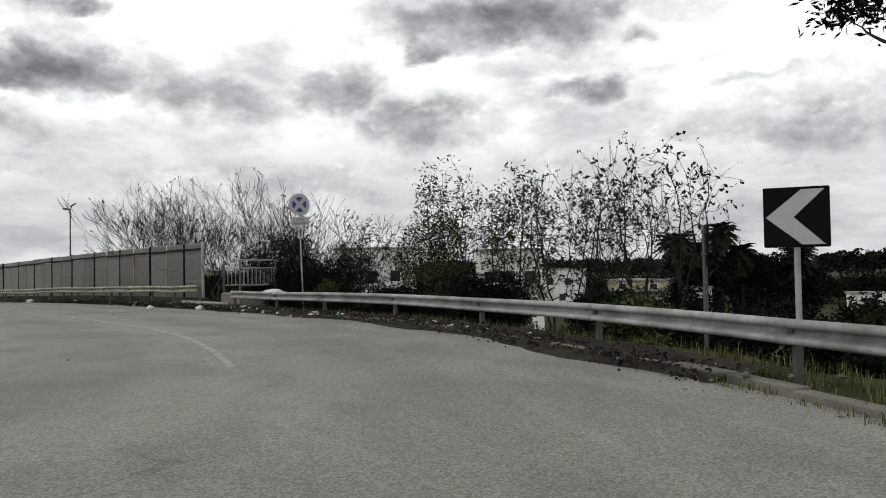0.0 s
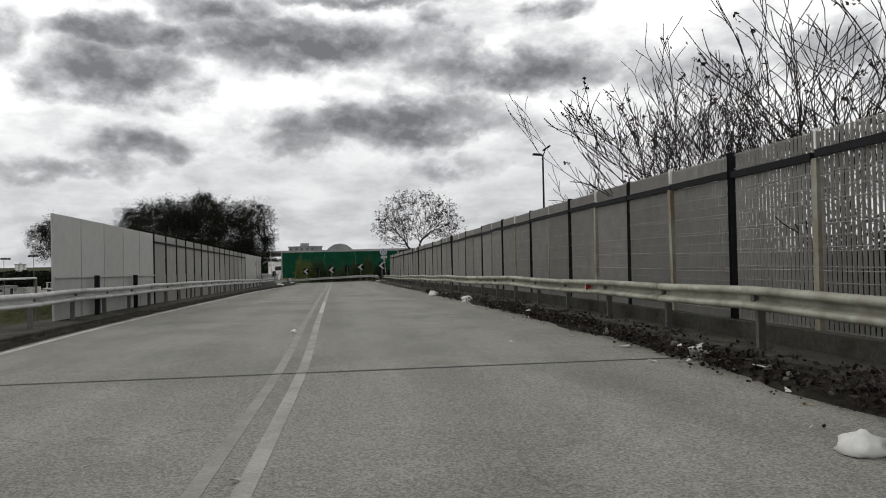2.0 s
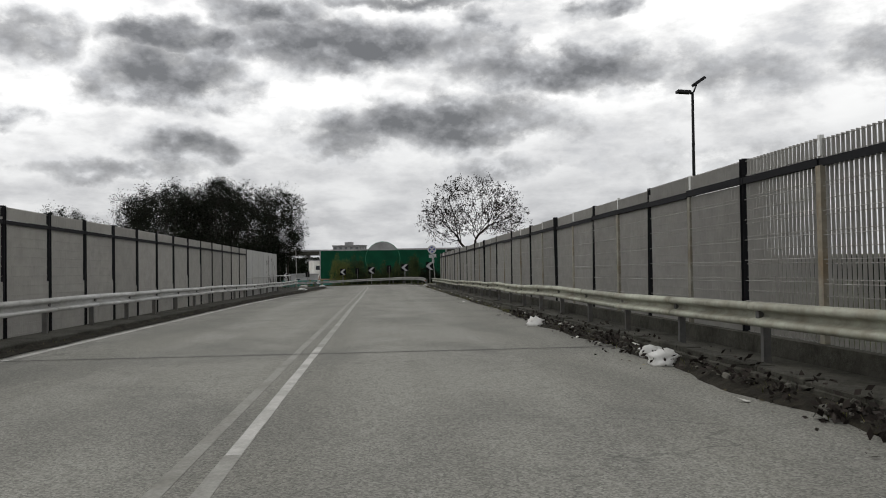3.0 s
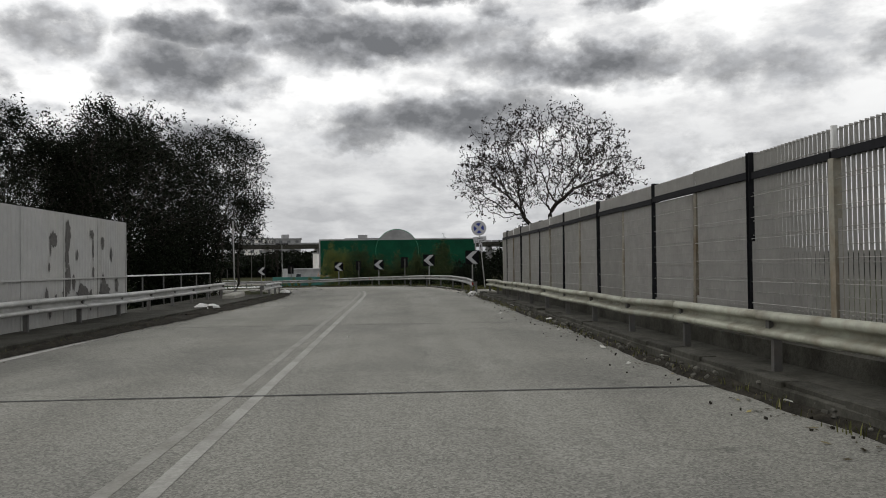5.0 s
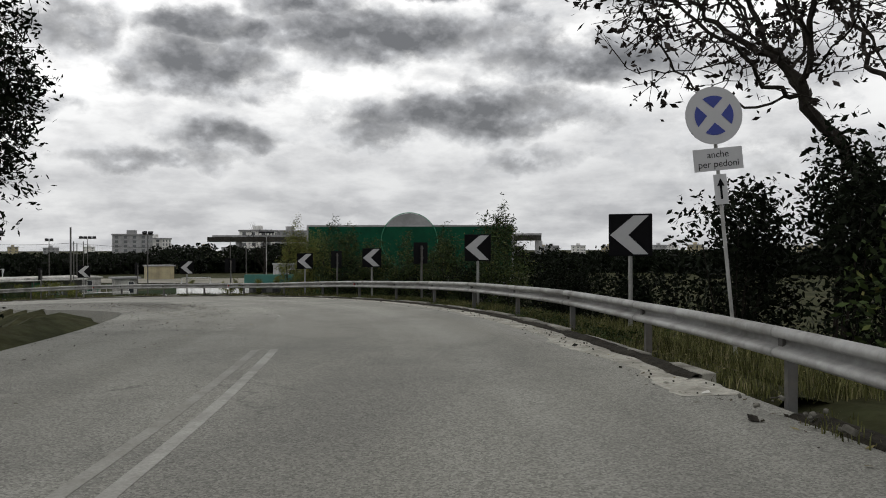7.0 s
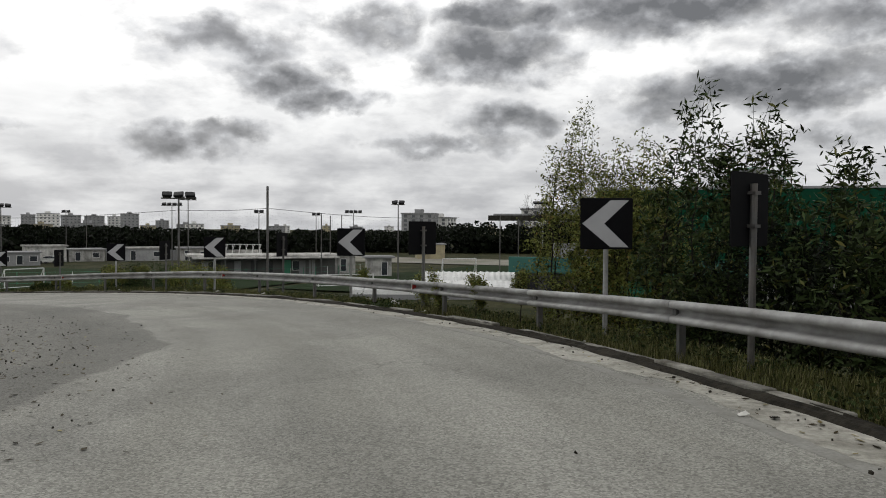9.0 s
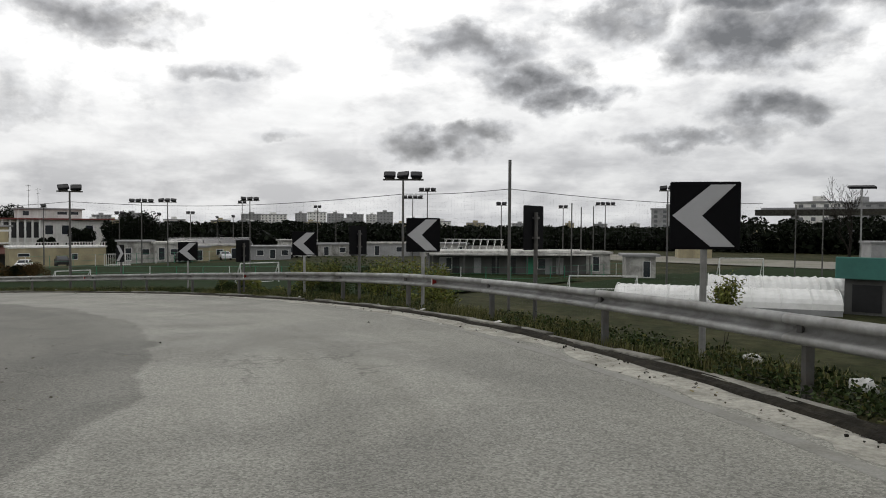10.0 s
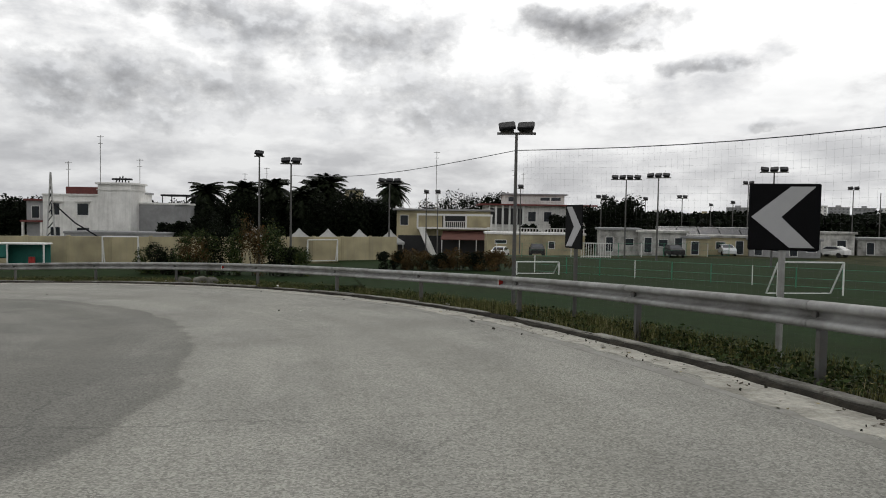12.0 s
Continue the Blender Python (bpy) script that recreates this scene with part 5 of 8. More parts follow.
def crown_tree(p, seed, label, lobes, fork, name="tree", stems=1, goals=420, step=0.28, reach=2.6, kill=0.42, thin=0.008, power=2.3, sway=0.14,
               lift=0.05, leaf=None, per_tip=4.0, leaf_size=0.06, leaf_spread=0.14, elong=2.4, wood=None, twig=0.35, twigs=1, tufts=0, tuft_share=0.3, droop=0.3, fan=0.5, most=0.4, clump=0.6, knobs=0, shell=0.25):
    """A tree grown into an envelope of ellipsoids (x, y, z, rx, ry, rz from its foot), forking at the height fork."""
    rnd = random.Random(seed)
    root = thing(name, p, label, "tree")
    aims = []
    # small outer lobes break up the outline
    for _ in range(knobs):
        x, y, z, rx, ry, rz = rnd.choice(lobes)
        u = Vector((rnd.gauss(0, 1), rnd.gauss(0, 1), rnd.gauss(0.2, 0.8))).normalized()
        r = rnd.uniform(0.22, 0.36)
        lobes = lobes + [(x + u.x * rx * 0.88, y + u.y * ry * 0.88, z + u.z * rz * 0.88, rx * r, ry * r, rz * r * 1.2)]
    size = [(rx * ry * rz) ** 0.6 for _, _, _, rx, ry, rz in lobes]
    while len(aims) < goals:
        x, y, z, rx, ry, rz = rnd.choices(lobes, size)[0]
        u = Vector((rnd.gauss(0, 1), rnd.gauss(0, 1), rnd.gauss(0, 1))).normalized() * rnd.uniform(shell, 1.0) ** 0.5
        if shell > 0.4 and u.z < -0.25:
            continue
        aims.append((x + u.x * rx, y + u.y * ry, z + u.z * rz))
    starts = []
    cx, cy = sum(l[0] for l in lobes) / len(lobes), sum(l[1] for l in lobes) / len(lobes)
    for k in range(stems):
        a = 2 * math.pi * (k + rnd.uniform(-0.25, 0.25)) / stems
        o = Vector((math.cos(a), math.sin(a), 0)) * (fan if stems > 1 else 0.0)
        end = Vector((cx * 0.3, cy * 0.3, fork)) + o * rnd.uniform(0.6, 1.3)
        foot = Vector((o.x * 0.25, o.y * 0.25, -0.4))
        n = max(3, int(fork / step))
        wob = Vector((rnd.gauss(0, 0.10), rnd.gauss(0, 0.10), 0))
        starts.append([foot.lerp(end, i / n) + wob * math.sin(3.0 * i / n) for i in range(n + 1)])
    nodes, parent = colonise(starts, aims, step, reach, kill, rnd, sway, lift)
    n = len(nodes)
    kids = [[] for _ in range(n)]
    for i, q in enumerate(parent):
        if q >= 0:
            kids[q].append(i)
    pipe = [0.0] * n
    for i in range(n - 1, -1, -1):
        pipe[i] = max(pipe[i], thin ** power)
        if parent[i] >= 0:
            pipe[parent[i]] += pipe[i]
    rad = [min(v ** (1 / power), most) for v in pipe]
    wood_m, leaf_m = Mesh(), Mesh()
    todo = [i for i in range(n) if parent[i] < 0]
    begun = {i: None for i in todo}
    while todo:
        i = todo.pop()
        before = begun[i]
        chain = [i] if before is None else [before, i]
        while kids[i]:
            order = sorted(kids[i], key=lambda j: -rad[j])
            for j in order[1:]:
                begun[j] = i
                todo.append(j)
            i = order[0]
            chain.append(i)
        if len(chain) > 1:
            rr = [rad[j] for j in chain]
            if before is not None:
                rr[0] = rr[1]
            big_r = max(rr)
            wood_m.tube([tuple(nodes[j]) for j in chain], rr, 7 if big_r > 0.08 else (5 if big_r > 0.03 else 3), cap=False)
    tips = []
    for i in range(n):
        if kids[i] and rad[i] > thin * 2.6:
            continue
        q = Vector(nodes[i])
        tips.append((q, Vector((0, 0, 1))))
        if not kids[i]:
            way = (q - Vector(nodes[parent[i]])).normalized() if parent[i] >= 0 else Vector((0, 0, 1))
            for _ in range(twigs):
                w = (way + Vector((rnd.gauss(0, 0.33), rnd.gauss(0, 0.33), rnd.gauss(0.3, 0.3)))).normalized() * twig * rnd.uniform(0.5, 1.4)
                mid = q + w * 0.5 + Vector((0, 0, 0.04))
                wood_m.tube([q, mid, q + w + Vector((0, 0, 0.1 * twig))], [thin * 0.8, thin * 0.65, thin * 0.45], 3, cap=False)
                tips += [(mid, w), (q + w, w)]
                if tufts and rnd.random() < tuft_share:
                    leaves(leaf_m, [(q + w, w)], rnd, tufts, leaf_size * 1.1, 0.05, 0.6, 1.7)
    part("trunk", wood_m, wood or BARK, root)
    if leaf:
        leaves(leaf_m, tips, rnd, per_tip, leaf_size, leaf_spread, droop, elong, clump)
        part("crown", leaf_m, leaf, root)
    return root


def bush(p, r, h, seed, label, leaf, count=900, size=0.12, name="bush", lump=6):
    """A mound of stems and small leaves with an uneven outline."""
    rnd = random.Random(seed)
    root = thing(name, p, label, "bush")
    wood_m, leaf_m = Mesh(), Mesh()
    lobes = [(rnd.uniform(-r, r) * 0.7, rnd.uniform(-r, r) * 0.7, rnd.uniform(0.15, 0.8) * h, rnd.uniform(0.3, 0.55) * r) for _ in range(lump)]
    for x, y, z, q in lobes:
        wood_m.tube([(x * 0.2, y * 0.2, -0.3), (x * 0.6, y * 0.6, z * 0.5), (x, y, z)], [0.03, 0.02, 0.008], 4)
    for _ in range(count):
        x, y, z, q = rnd.choice(lobes)
        a, b = rnd.uniform(0, 2 * math.pi), math.acos(rnd.uniform(-1, 1))
        k = q * rnd.uniform(0.55, 1.1)
        c = Vector((x + k * math.sin(b) * math.cos(a), y + k * math.sin(b) * math.sin(a), max(0.03, z + k * math.cos(b) * h / (2 * r))))
        u = Vector((rnd.gauss(0, 1), rnd.gauss(0, 1), rnd.gauss(0.3, 0.8))).normalized()
        w = u.cross(Vector((rnd.gauss(0, 1), rnd.gauss(0, 1), rnd.gauss(0, 1)))).normalized()
        s = size * rnd.uniform(0.6, 1.5)
        leaf_m.add([c - u * s, c + w * s * 0.45, c + u * s, c - w * s * 0.45], [(0, 1, 2, 3)])
    part("stem", wood_m, TWIG, root)
    part("foliage", leaf_m, leaf, root)
    return root


# sparse shrub trees beyond the rail at the junction
def gz(x, y):
    return height(x, y)


def tree_at(s, l, h_over_road, seed, label, **kw):
    q = at(s, l)
    z = gz(q.x, q.y)
    return tree((q.x, q.y, z), q.z + h_over_road - z, seed, label, **kw)


def crown_at(s, l, top, seed, label, wide, low=0.0, fork=0.6, **kw):
    """A crown tree beside the road whose crown reaches from low to top over the road."""
    q = at(s, l)
    z = gz(q.x, q.y)
    r0, r1 = max(low, -0.4) + q.z - z, top + q.z - z
    rnd_ = random.Random(seed * 7)
    half = (r1 - r0) / 2
    lobes_ = [(rnd_.uniform(-0.4, 0.4), rnd_.uniform(-0.4, 0.4), r0 + half, wide, wide, half)]
    for _ in range(3):
        a_ = rnd_.uniform(0, 2 * math.pi)
        lobes_.append((math.cos(a_) * wide * 0.6, math.sin(a_) * wide * 0.6, r0 + half * rnd_.uniform(0.9, 1.35), wide * 0.55, wide * 0.55, half * 0.5))
    return crown_tree((q.x, q.y, z), seed, label, lobes_, max(fork, fork + q.z - z - 0.5), **kw)


BARE = dict(stems=5, trunk=0.095, depth=5, spread=0.36, up=0.20, leaf=LEAF_DRY, per_tip=0.03, leaf_size=0.06, leaf_spread=0.06, first=0.30, kids=(2, 3), shrink=0.74, wood=TWIG, tufts=8, thin=0.010, splay=0.78)
for s, l, h, sd in ((13.8, 11.4, 7.8, 38), (11.4, 10.6, 7.8, 40), (8.0, 10.2, 7.4, 32), (4.5, 10.6, 7.2, 33), (1.2, 11.2, 7.0, 34), (-2.2, 11.0, 6.4, 39), (-5.5, 11.6, 5.2, 35), (-8.0, 12.0, 4.0, 36), (2.5, 13.5, 6.2, 37)):
    q = at(s, l)
    tree_at(s, l, h, sd, "bare grey tree with spreading branches and dry seed heads", **{**BARE, "bole": max(0.0, q.z - 0.8 - gz(q.x, q.y)) if s > 6 else 0.0})
for s, l, h, sd in ((-10.5, 10.0, 3.6, 41), (-13.3, 10.6, 3.2, 42), (-15.2, 10.2, 3.2, 43)):
    crown_at(s, l, h, sd, "thin half-bare shrub with a few leaves", 1.3, -0.2, 0.2, stems=5, goals=380, step=0.18, kill=0.22, reach=1.6, thin=0.006, sway=0.16, lift=0.4, leaf=LEAF_DARK, per_tip=1.6, leaf_size=0.05, leaf_spread=0.12, wood=TWIG, twig=0.35, tufts=5)
for s, l, h, sd in ((-16.9, 9.4, 5.1, 51), (-18.6, 9.8, 4.5, 52), (-15.6, 9.6, 3.6, 53)):
    crown_at(s, l, h, sd, "leafy young tree with feathery green foliage", 1.15, -0.3, 0.2, stems=5, goals=620, step=0.17, kill=0.19, reach=1.6, thin=0.006, sway=0.14, lift=0.4, leaf=LEAF_MID, per_tip=3.0, leaf_size=0.05, leaf_spread=0.10, wood=TWIG, elong=2.8, twig=0.4, fan=0.35)
for s, l, h, sd in ((-21.0, 9.6, 4.1, 61), (-22.4, 10.4, 3.9, 63), (-23.9, 9.8, 4.4, 62)):
    crown_at(s, l, h, sd, "mostly bare small tree with spreading twigs", 1.7, 0.0, 0.3, stems=4, goals=560, step=0.2, kill=0.24, reach=1.8, thin=0.0065, sway=0.18, lift=0.3, leaf=LEAF_DRY, per_tip=0.5, leaf_size=0.055, leaf_spread=0.07, wood=TWIG, twig=0.45, twigs=2, tufts=5)
for s, l, h, sd in ((-6.3, 9.7, 3.2, 71), (-4.4, 10.3, 3.5, 72), (-2.4, 10.1, 3.0, 73), (-8.2, 10.6, 2.5, 74)):
    crown_at(s, l, h, sd, "dark leafy shrub among the bare trees", 1.25, -0.3, 0.2, stems=5, goals=520, step=0.18, kill=0.2, reach=1.6, thin=0.006, sway=0.16, lift=0.4, leaf=LEAF_DARK, per_tip=4.5, leaf_size=0.055, leaf_spread=0.13, wood=TWIG, elong=2.6, twig=0.4, fan=0.5)
q = at(-28.6, 10.6)
tree((q.x, q.y, gz(q.x, q.y)), q.z + 8.8 - gz(q.x, q.y), 44, "leafy roadside tree with drooping feathery branches", stems=1, trunk=0.14, depth=5, spread=0.62, up=0.05, leaf=LEAF_DARK, per_tip=8, leaf_size=0.06, leaf_spread=0.16, elong=3.2, first=0.3, bole=4.6)
rnd = random.Random(77)
for k in range(74):
    s = rnd.uniform(-31, 8)
    l = rnd.uniform(8.4, 12.5)
    q = at(s, l)
    z = gz(q.x, q.y)
    bush((q.x, q.y, z), rnd.uniform(0.9, 1.5), max(0.8, q.z + (rnd.choice((0.5, 0.9, 1.3, 2.0)) if s > -9 else (rnd.uniform(0.0, 0.8) if s > -14 else rnd.uniform(0.6, 1.5))) * (1.0 if s > -25 else 0.6) - z), 200 + k, "dark scrub bush behind the guard rail", LEAF_DARK if k % 4 else LEAF_MID, 5200, 0.055, lump=10)

# the spreading tree at the far end of the bridge, and the dark ones across from it
z = gz(4.6, 86.0)
crown_tree((4.6, 86.0, z), 5, "spreading half-bare tree with dark limbs beyond the barrier", [(0.1, 0, 6.6 - z, 5.3, 4.4, 3.3), (-2.9, 0, 4.8 - z, 2.7, 2.6, 2.2), (3.4, 0, 5.4 - z, 2.6, 2.6, 2.2)], 0.7 - z, stems=2, goals=1500, step=0.28, reach=2.6, kill=0.33, thin=0.012, power=2.3,
           sway=0.26, lift=0.0, leaf=LEAF_DRY, per_tip=1.6, leaf_size=0.078, leaf_spread=0.16, elong=2.4, twig=0.5, twigs=2, tufts=6, tuft_share=0.5, droop=0.8, fan=0.35, most=0.24, knobs=8, clump=0.9)
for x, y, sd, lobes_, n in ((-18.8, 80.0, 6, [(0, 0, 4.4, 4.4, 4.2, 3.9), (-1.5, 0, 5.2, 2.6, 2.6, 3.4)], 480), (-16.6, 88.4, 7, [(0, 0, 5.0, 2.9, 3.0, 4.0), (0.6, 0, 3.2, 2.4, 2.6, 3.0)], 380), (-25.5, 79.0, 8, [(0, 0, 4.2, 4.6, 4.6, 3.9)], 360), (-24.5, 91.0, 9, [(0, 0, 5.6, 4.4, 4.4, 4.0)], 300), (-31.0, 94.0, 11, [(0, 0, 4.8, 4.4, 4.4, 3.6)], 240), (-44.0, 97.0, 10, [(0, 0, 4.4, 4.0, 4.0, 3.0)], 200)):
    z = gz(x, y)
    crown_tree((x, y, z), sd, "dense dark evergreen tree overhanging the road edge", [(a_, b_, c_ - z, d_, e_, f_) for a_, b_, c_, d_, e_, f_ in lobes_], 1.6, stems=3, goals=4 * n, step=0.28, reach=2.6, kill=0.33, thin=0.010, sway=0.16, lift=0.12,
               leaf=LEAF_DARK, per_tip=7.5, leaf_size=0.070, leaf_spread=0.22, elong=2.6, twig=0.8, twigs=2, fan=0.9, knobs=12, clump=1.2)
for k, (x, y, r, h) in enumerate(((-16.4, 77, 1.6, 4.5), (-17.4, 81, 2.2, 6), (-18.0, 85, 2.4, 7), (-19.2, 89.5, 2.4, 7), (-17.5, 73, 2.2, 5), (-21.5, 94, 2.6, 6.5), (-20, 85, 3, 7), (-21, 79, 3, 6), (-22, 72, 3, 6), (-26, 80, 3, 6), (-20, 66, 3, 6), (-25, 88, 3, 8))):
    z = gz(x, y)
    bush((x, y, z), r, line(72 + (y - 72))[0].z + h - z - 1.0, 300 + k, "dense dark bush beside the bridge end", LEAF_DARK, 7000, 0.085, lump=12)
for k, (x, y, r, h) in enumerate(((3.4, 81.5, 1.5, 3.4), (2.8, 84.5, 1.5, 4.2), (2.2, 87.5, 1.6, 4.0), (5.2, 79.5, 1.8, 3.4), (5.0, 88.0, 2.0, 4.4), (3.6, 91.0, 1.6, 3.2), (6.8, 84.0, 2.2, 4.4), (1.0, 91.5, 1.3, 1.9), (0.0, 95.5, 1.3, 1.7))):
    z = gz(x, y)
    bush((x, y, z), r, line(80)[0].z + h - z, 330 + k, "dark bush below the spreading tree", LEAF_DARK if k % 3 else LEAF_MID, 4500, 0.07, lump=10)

# young feathery trees along the curve
YOUNG = dict(stems=5, goals=760, step=0.14, reach=1.3, kill=0.16, thin=0.005, sway=0.12, lift=0.55, per_tip=6.0, leaf_size=0.040, leaf_spread=0.085, wood=TWIG, elong=3.8, twig=0.34, fan=0.3)
for s, l, h, sd, lf in ((116.2, 8.9, 4.6, 73, LEAF_YEL), (115.5, 9.3, 3.5, 79, LEAF_YEL), (114.8, 9.6, 3.5, 76, LEAF_YEL), (112.9, 9.0, 4.2, 72, LEAF_MID), (111.9, 9.5, 3.6, 80, LEAF_MID), (110.4, 9.4, 2.6, 77, LEAF_MID), (108.9, 9.0, 2.7, 71, LEAF_MID), (106.6, 9.2, 2.8, 74, LEAF_MID), (106.0, 9.6, 2.0, 70, LEAF_MID), (103.2, 9.2, 3.0, 75, LEAF_MID), (100.6, 9.6, 3.2, 78, LEAF_MID), (98.6, 9.2, 3.6, 69, LEAF_MID), (104.6, 9.9, 2.6, 68, LEAF_MID)):
    q = at(s, l)
    z, rnd_ = gz(q.x, q.y), random.Random(sd)
    b0, t0 = max(q.z - 0.7, z + 0.2) - z, q.z + h * 1.06 + 0.15 - z
    # a leafy body with pointed leading shoots
    lobes_ = [(0, 0, b0 + (t0 - b0) * 0.36, 1.15, 1.15, (t0 - b0) * 0.40), (0, 0, b0 + (t0 - b0) * 0.72, 0.40, 0.40, (t0 - b0) * 0.28)]
    for _ in range(3):
        a_ = rnd_.uniform(0, 2 * math.pi)
        lobes_.append((0.65 * math.cos(a_), 0.65 * math.sin(a_), b0 + (t0 - b0) * rnd_.uniform(0.45, 0.66), 0.26, 0.26, (t0 - b0) * 0.22))
    fine_leaf = dict(per_tip=15, leaf_size=0.030, leaf_spread=0.10, elong=2.8) if lf is LEAF_YEL else {}
    crown_tree((q.x, q.y, z), sd, "young feathery tree beyond the guard rail", lobes_, b0 * 0.9, leaf=lf, **{**YOUNG, **fine_leaf})
# the LEAF_DARK bushes give the young trees a shaded inside by colour
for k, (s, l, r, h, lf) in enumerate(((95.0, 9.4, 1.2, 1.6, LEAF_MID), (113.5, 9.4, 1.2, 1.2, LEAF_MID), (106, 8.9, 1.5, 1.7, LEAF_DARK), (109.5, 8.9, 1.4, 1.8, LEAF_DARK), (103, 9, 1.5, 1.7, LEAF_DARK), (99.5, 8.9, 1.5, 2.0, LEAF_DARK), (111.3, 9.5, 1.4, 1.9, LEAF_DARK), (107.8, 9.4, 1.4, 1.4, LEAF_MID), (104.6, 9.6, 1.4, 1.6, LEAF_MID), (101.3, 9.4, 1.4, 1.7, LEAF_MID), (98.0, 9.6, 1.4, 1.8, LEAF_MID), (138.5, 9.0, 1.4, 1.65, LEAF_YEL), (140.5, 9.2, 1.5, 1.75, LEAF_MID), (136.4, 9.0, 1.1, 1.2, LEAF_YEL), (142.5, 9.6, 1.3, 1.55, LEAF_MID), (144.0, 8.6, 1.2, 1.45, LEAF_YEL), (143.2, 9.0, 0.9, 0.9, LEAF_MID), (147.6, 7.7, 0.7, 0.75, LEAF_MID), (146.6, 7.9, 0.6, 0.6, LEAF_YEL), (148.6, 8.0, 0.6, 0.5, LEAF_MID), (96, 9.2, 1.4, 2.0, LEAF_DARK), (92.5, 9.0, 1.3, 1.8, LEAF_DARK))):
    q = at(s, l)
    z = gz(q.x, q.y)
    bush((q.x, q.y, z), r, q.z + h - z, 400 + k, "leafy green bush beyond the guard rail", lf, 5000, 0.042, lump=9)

# ---- the sports ground ----
for nm, x0, x1, y0, y1 in (("turf_pitch", -118, -60, 128, 182), ("turf_pitch", -58, -36, 166, 200), ("turf_pitch", -107.3, -88, 92, 127.9), ("turf_pitch", -56, -12, 200.2, 224)):
    m = Mesh().add([(x0, y0, GROUND + 0.15), (x1, y0, GROUND + 0.15), (x1, y1, GROUND + 0.15), (x0, y1, GROUND + 0.15)], [(0, 1, 2, 3)])
    solid(nm, m, TURF, "green artificial turf pitch", "sports pitch", "structure")


def goal(a, b, h=2.0, deep=1.2):
    a, b = Vector((*a, GROUND + 0.15)), Vector((*b, GROUND + 0.15))
    root = thing("football_goal", tuple(a), "white football goal frame on the turf", "goal", "football goals")
    d = b - a
    n = Vector((-d.y, d.x, 0)).normalized() * deep
    up = Vector((0, 0, h))
    o = Vector((0, 0, 0))
    for nm, pts in (("upright", [o, up]), ("upright", [d, d + up]), ("crossbar", [up, d + up]), ("stay", [up, n]), ("stay", [d + up, d + n]), ("ground_bar", [n, d + n])):
        part(nm, Mesh().tube(pts, 0.055, 6), WHITEPAINT, root)
    return root


m = Mesh().add([(-135, 226, GROUND + 0.16), (-15, 226, GROUND + 0.16), (-5, 250, GROUND + 0.16), (-150, 250, GROUND + 0.16)], [(0, 1, 2, 3)])
solid("bare_yard", m, FIELD, "pale bare yard beyond the pitches", "yard", "structure")
goal((-54.15, 169.6), (-49.6, 173.9), 1.3)
goal((-80.5, 188.6), (-76.9, 190.5), 2.2)
goal((-51.3, 198.0), (-47.3, 201.0), 2.2)
goal((-80.5, 152.0), (-80.1, 156.2), 2.0)
goal((-106.9, 108.4), (-106.7, 111.2), 2.3, 0.6)
goal((-111.2, 125.2), (-112.0, 128.0), 2.0, 0.5)
goal((-95.8, 140.6), (-95.7, 144.0), 1.0)


def house(name, p, turn, w, d, h, wall, label, floors=1, windows=((0.5, 0.5),), roof=ROOFGREY, lip=0.25, category="house", porch=None, group=""):
    """A flat-roofed block with a parapet lip, framed windows on its front (-y) side and an optional porch."""
    root = thing(name, p, label, category, group, turn=turn)
    part("wall", Mesh().box(-w / 2, w / 2, -d / 2, d / 2, -0.3, h), wall, root)
    part("roof", Mesh().bevel_box(-w / 2 - lip, w / 2 + lip, -d / 2 - lip, d / 2 + lip, h, h + 0.28, 0.05), roof, root)
    for u, v, ww, wh in windows:
        x, z = (u - 0.5) * w, v * h
        win = part("window", Mesh().box(x - ww / 2, x + ww / 2, -d / 2 - 0.03, -d / 2 + 0.02, z - wh / 2, z + wh / 2), WHITEPAINT, root)
        part("pane", Mesh().box(x - ww / 2 + 0.07, x + ww / 2 - 0.07, -d / 2 - 0.045, -d / 2 - 0.032, z - wh / 2 + 0.07, z + wh / 2 - 0.07), GLASS, win)
    if porch:
        ph, pd, n = porch
        part("porch_roof", Mesh().bevel_box(-w / 2 - 0.3, w / 2 + 0.3, -d / 2 - pd, -d / 2 - 0.01, ph, ph + 0.25, 0.04), roof, root)
        for k in range(n):
            x = -w / 2 + w * k / (n - 1)
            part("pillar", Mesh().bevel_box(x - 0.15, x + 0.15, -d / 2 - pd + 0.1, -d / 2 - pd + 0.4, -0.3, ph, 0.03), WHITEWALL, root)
    return root


W = lambda *a: [(u, v, ww, wh) for u, v, ww, wh in a]
# changing rooms and sheds by the pitches
cr = house("changing_room", (-74.2, 186.6, GROUND), 46, 19.5, 5, 2.65, DIMWALL, "long low grey changing block with doors under a pale roof edge", windows=W((0.10, .5, 1.5, 1.5), (0.72, .5, 1.4, 1.4)), roof=HUTWALL, lip=0.7, category="changing room")
for x in (-8.2, -6.6, -3.9, -1.7, 0.4, 5.0, 6.4):
    part("door", Mesh().box(x - 0.45, x + 0.45, -2.56, -2.51, 0, 2.05), DARKOPEN if x in (-1.7, 0.4, -6.6) else GREYWALL, cr)
# assumed canopy on posts, added to keep skylight off the front
part("canopy", Mesh().bevel_box(-9.9, 9.9, -4.9, -2.52, 2.42, 2.60, 0.04), HUTWALL, cr, "pale flat canopy added to shade the front")
for x in (-9.6, -5.8, -1.9, 1.9, 5.8, 9.6):
    part("canopy_post", Mesh().box(x - 0.06, x + 0.06, -4.8, -4.68, -0.2, 2.42), POST, cr)
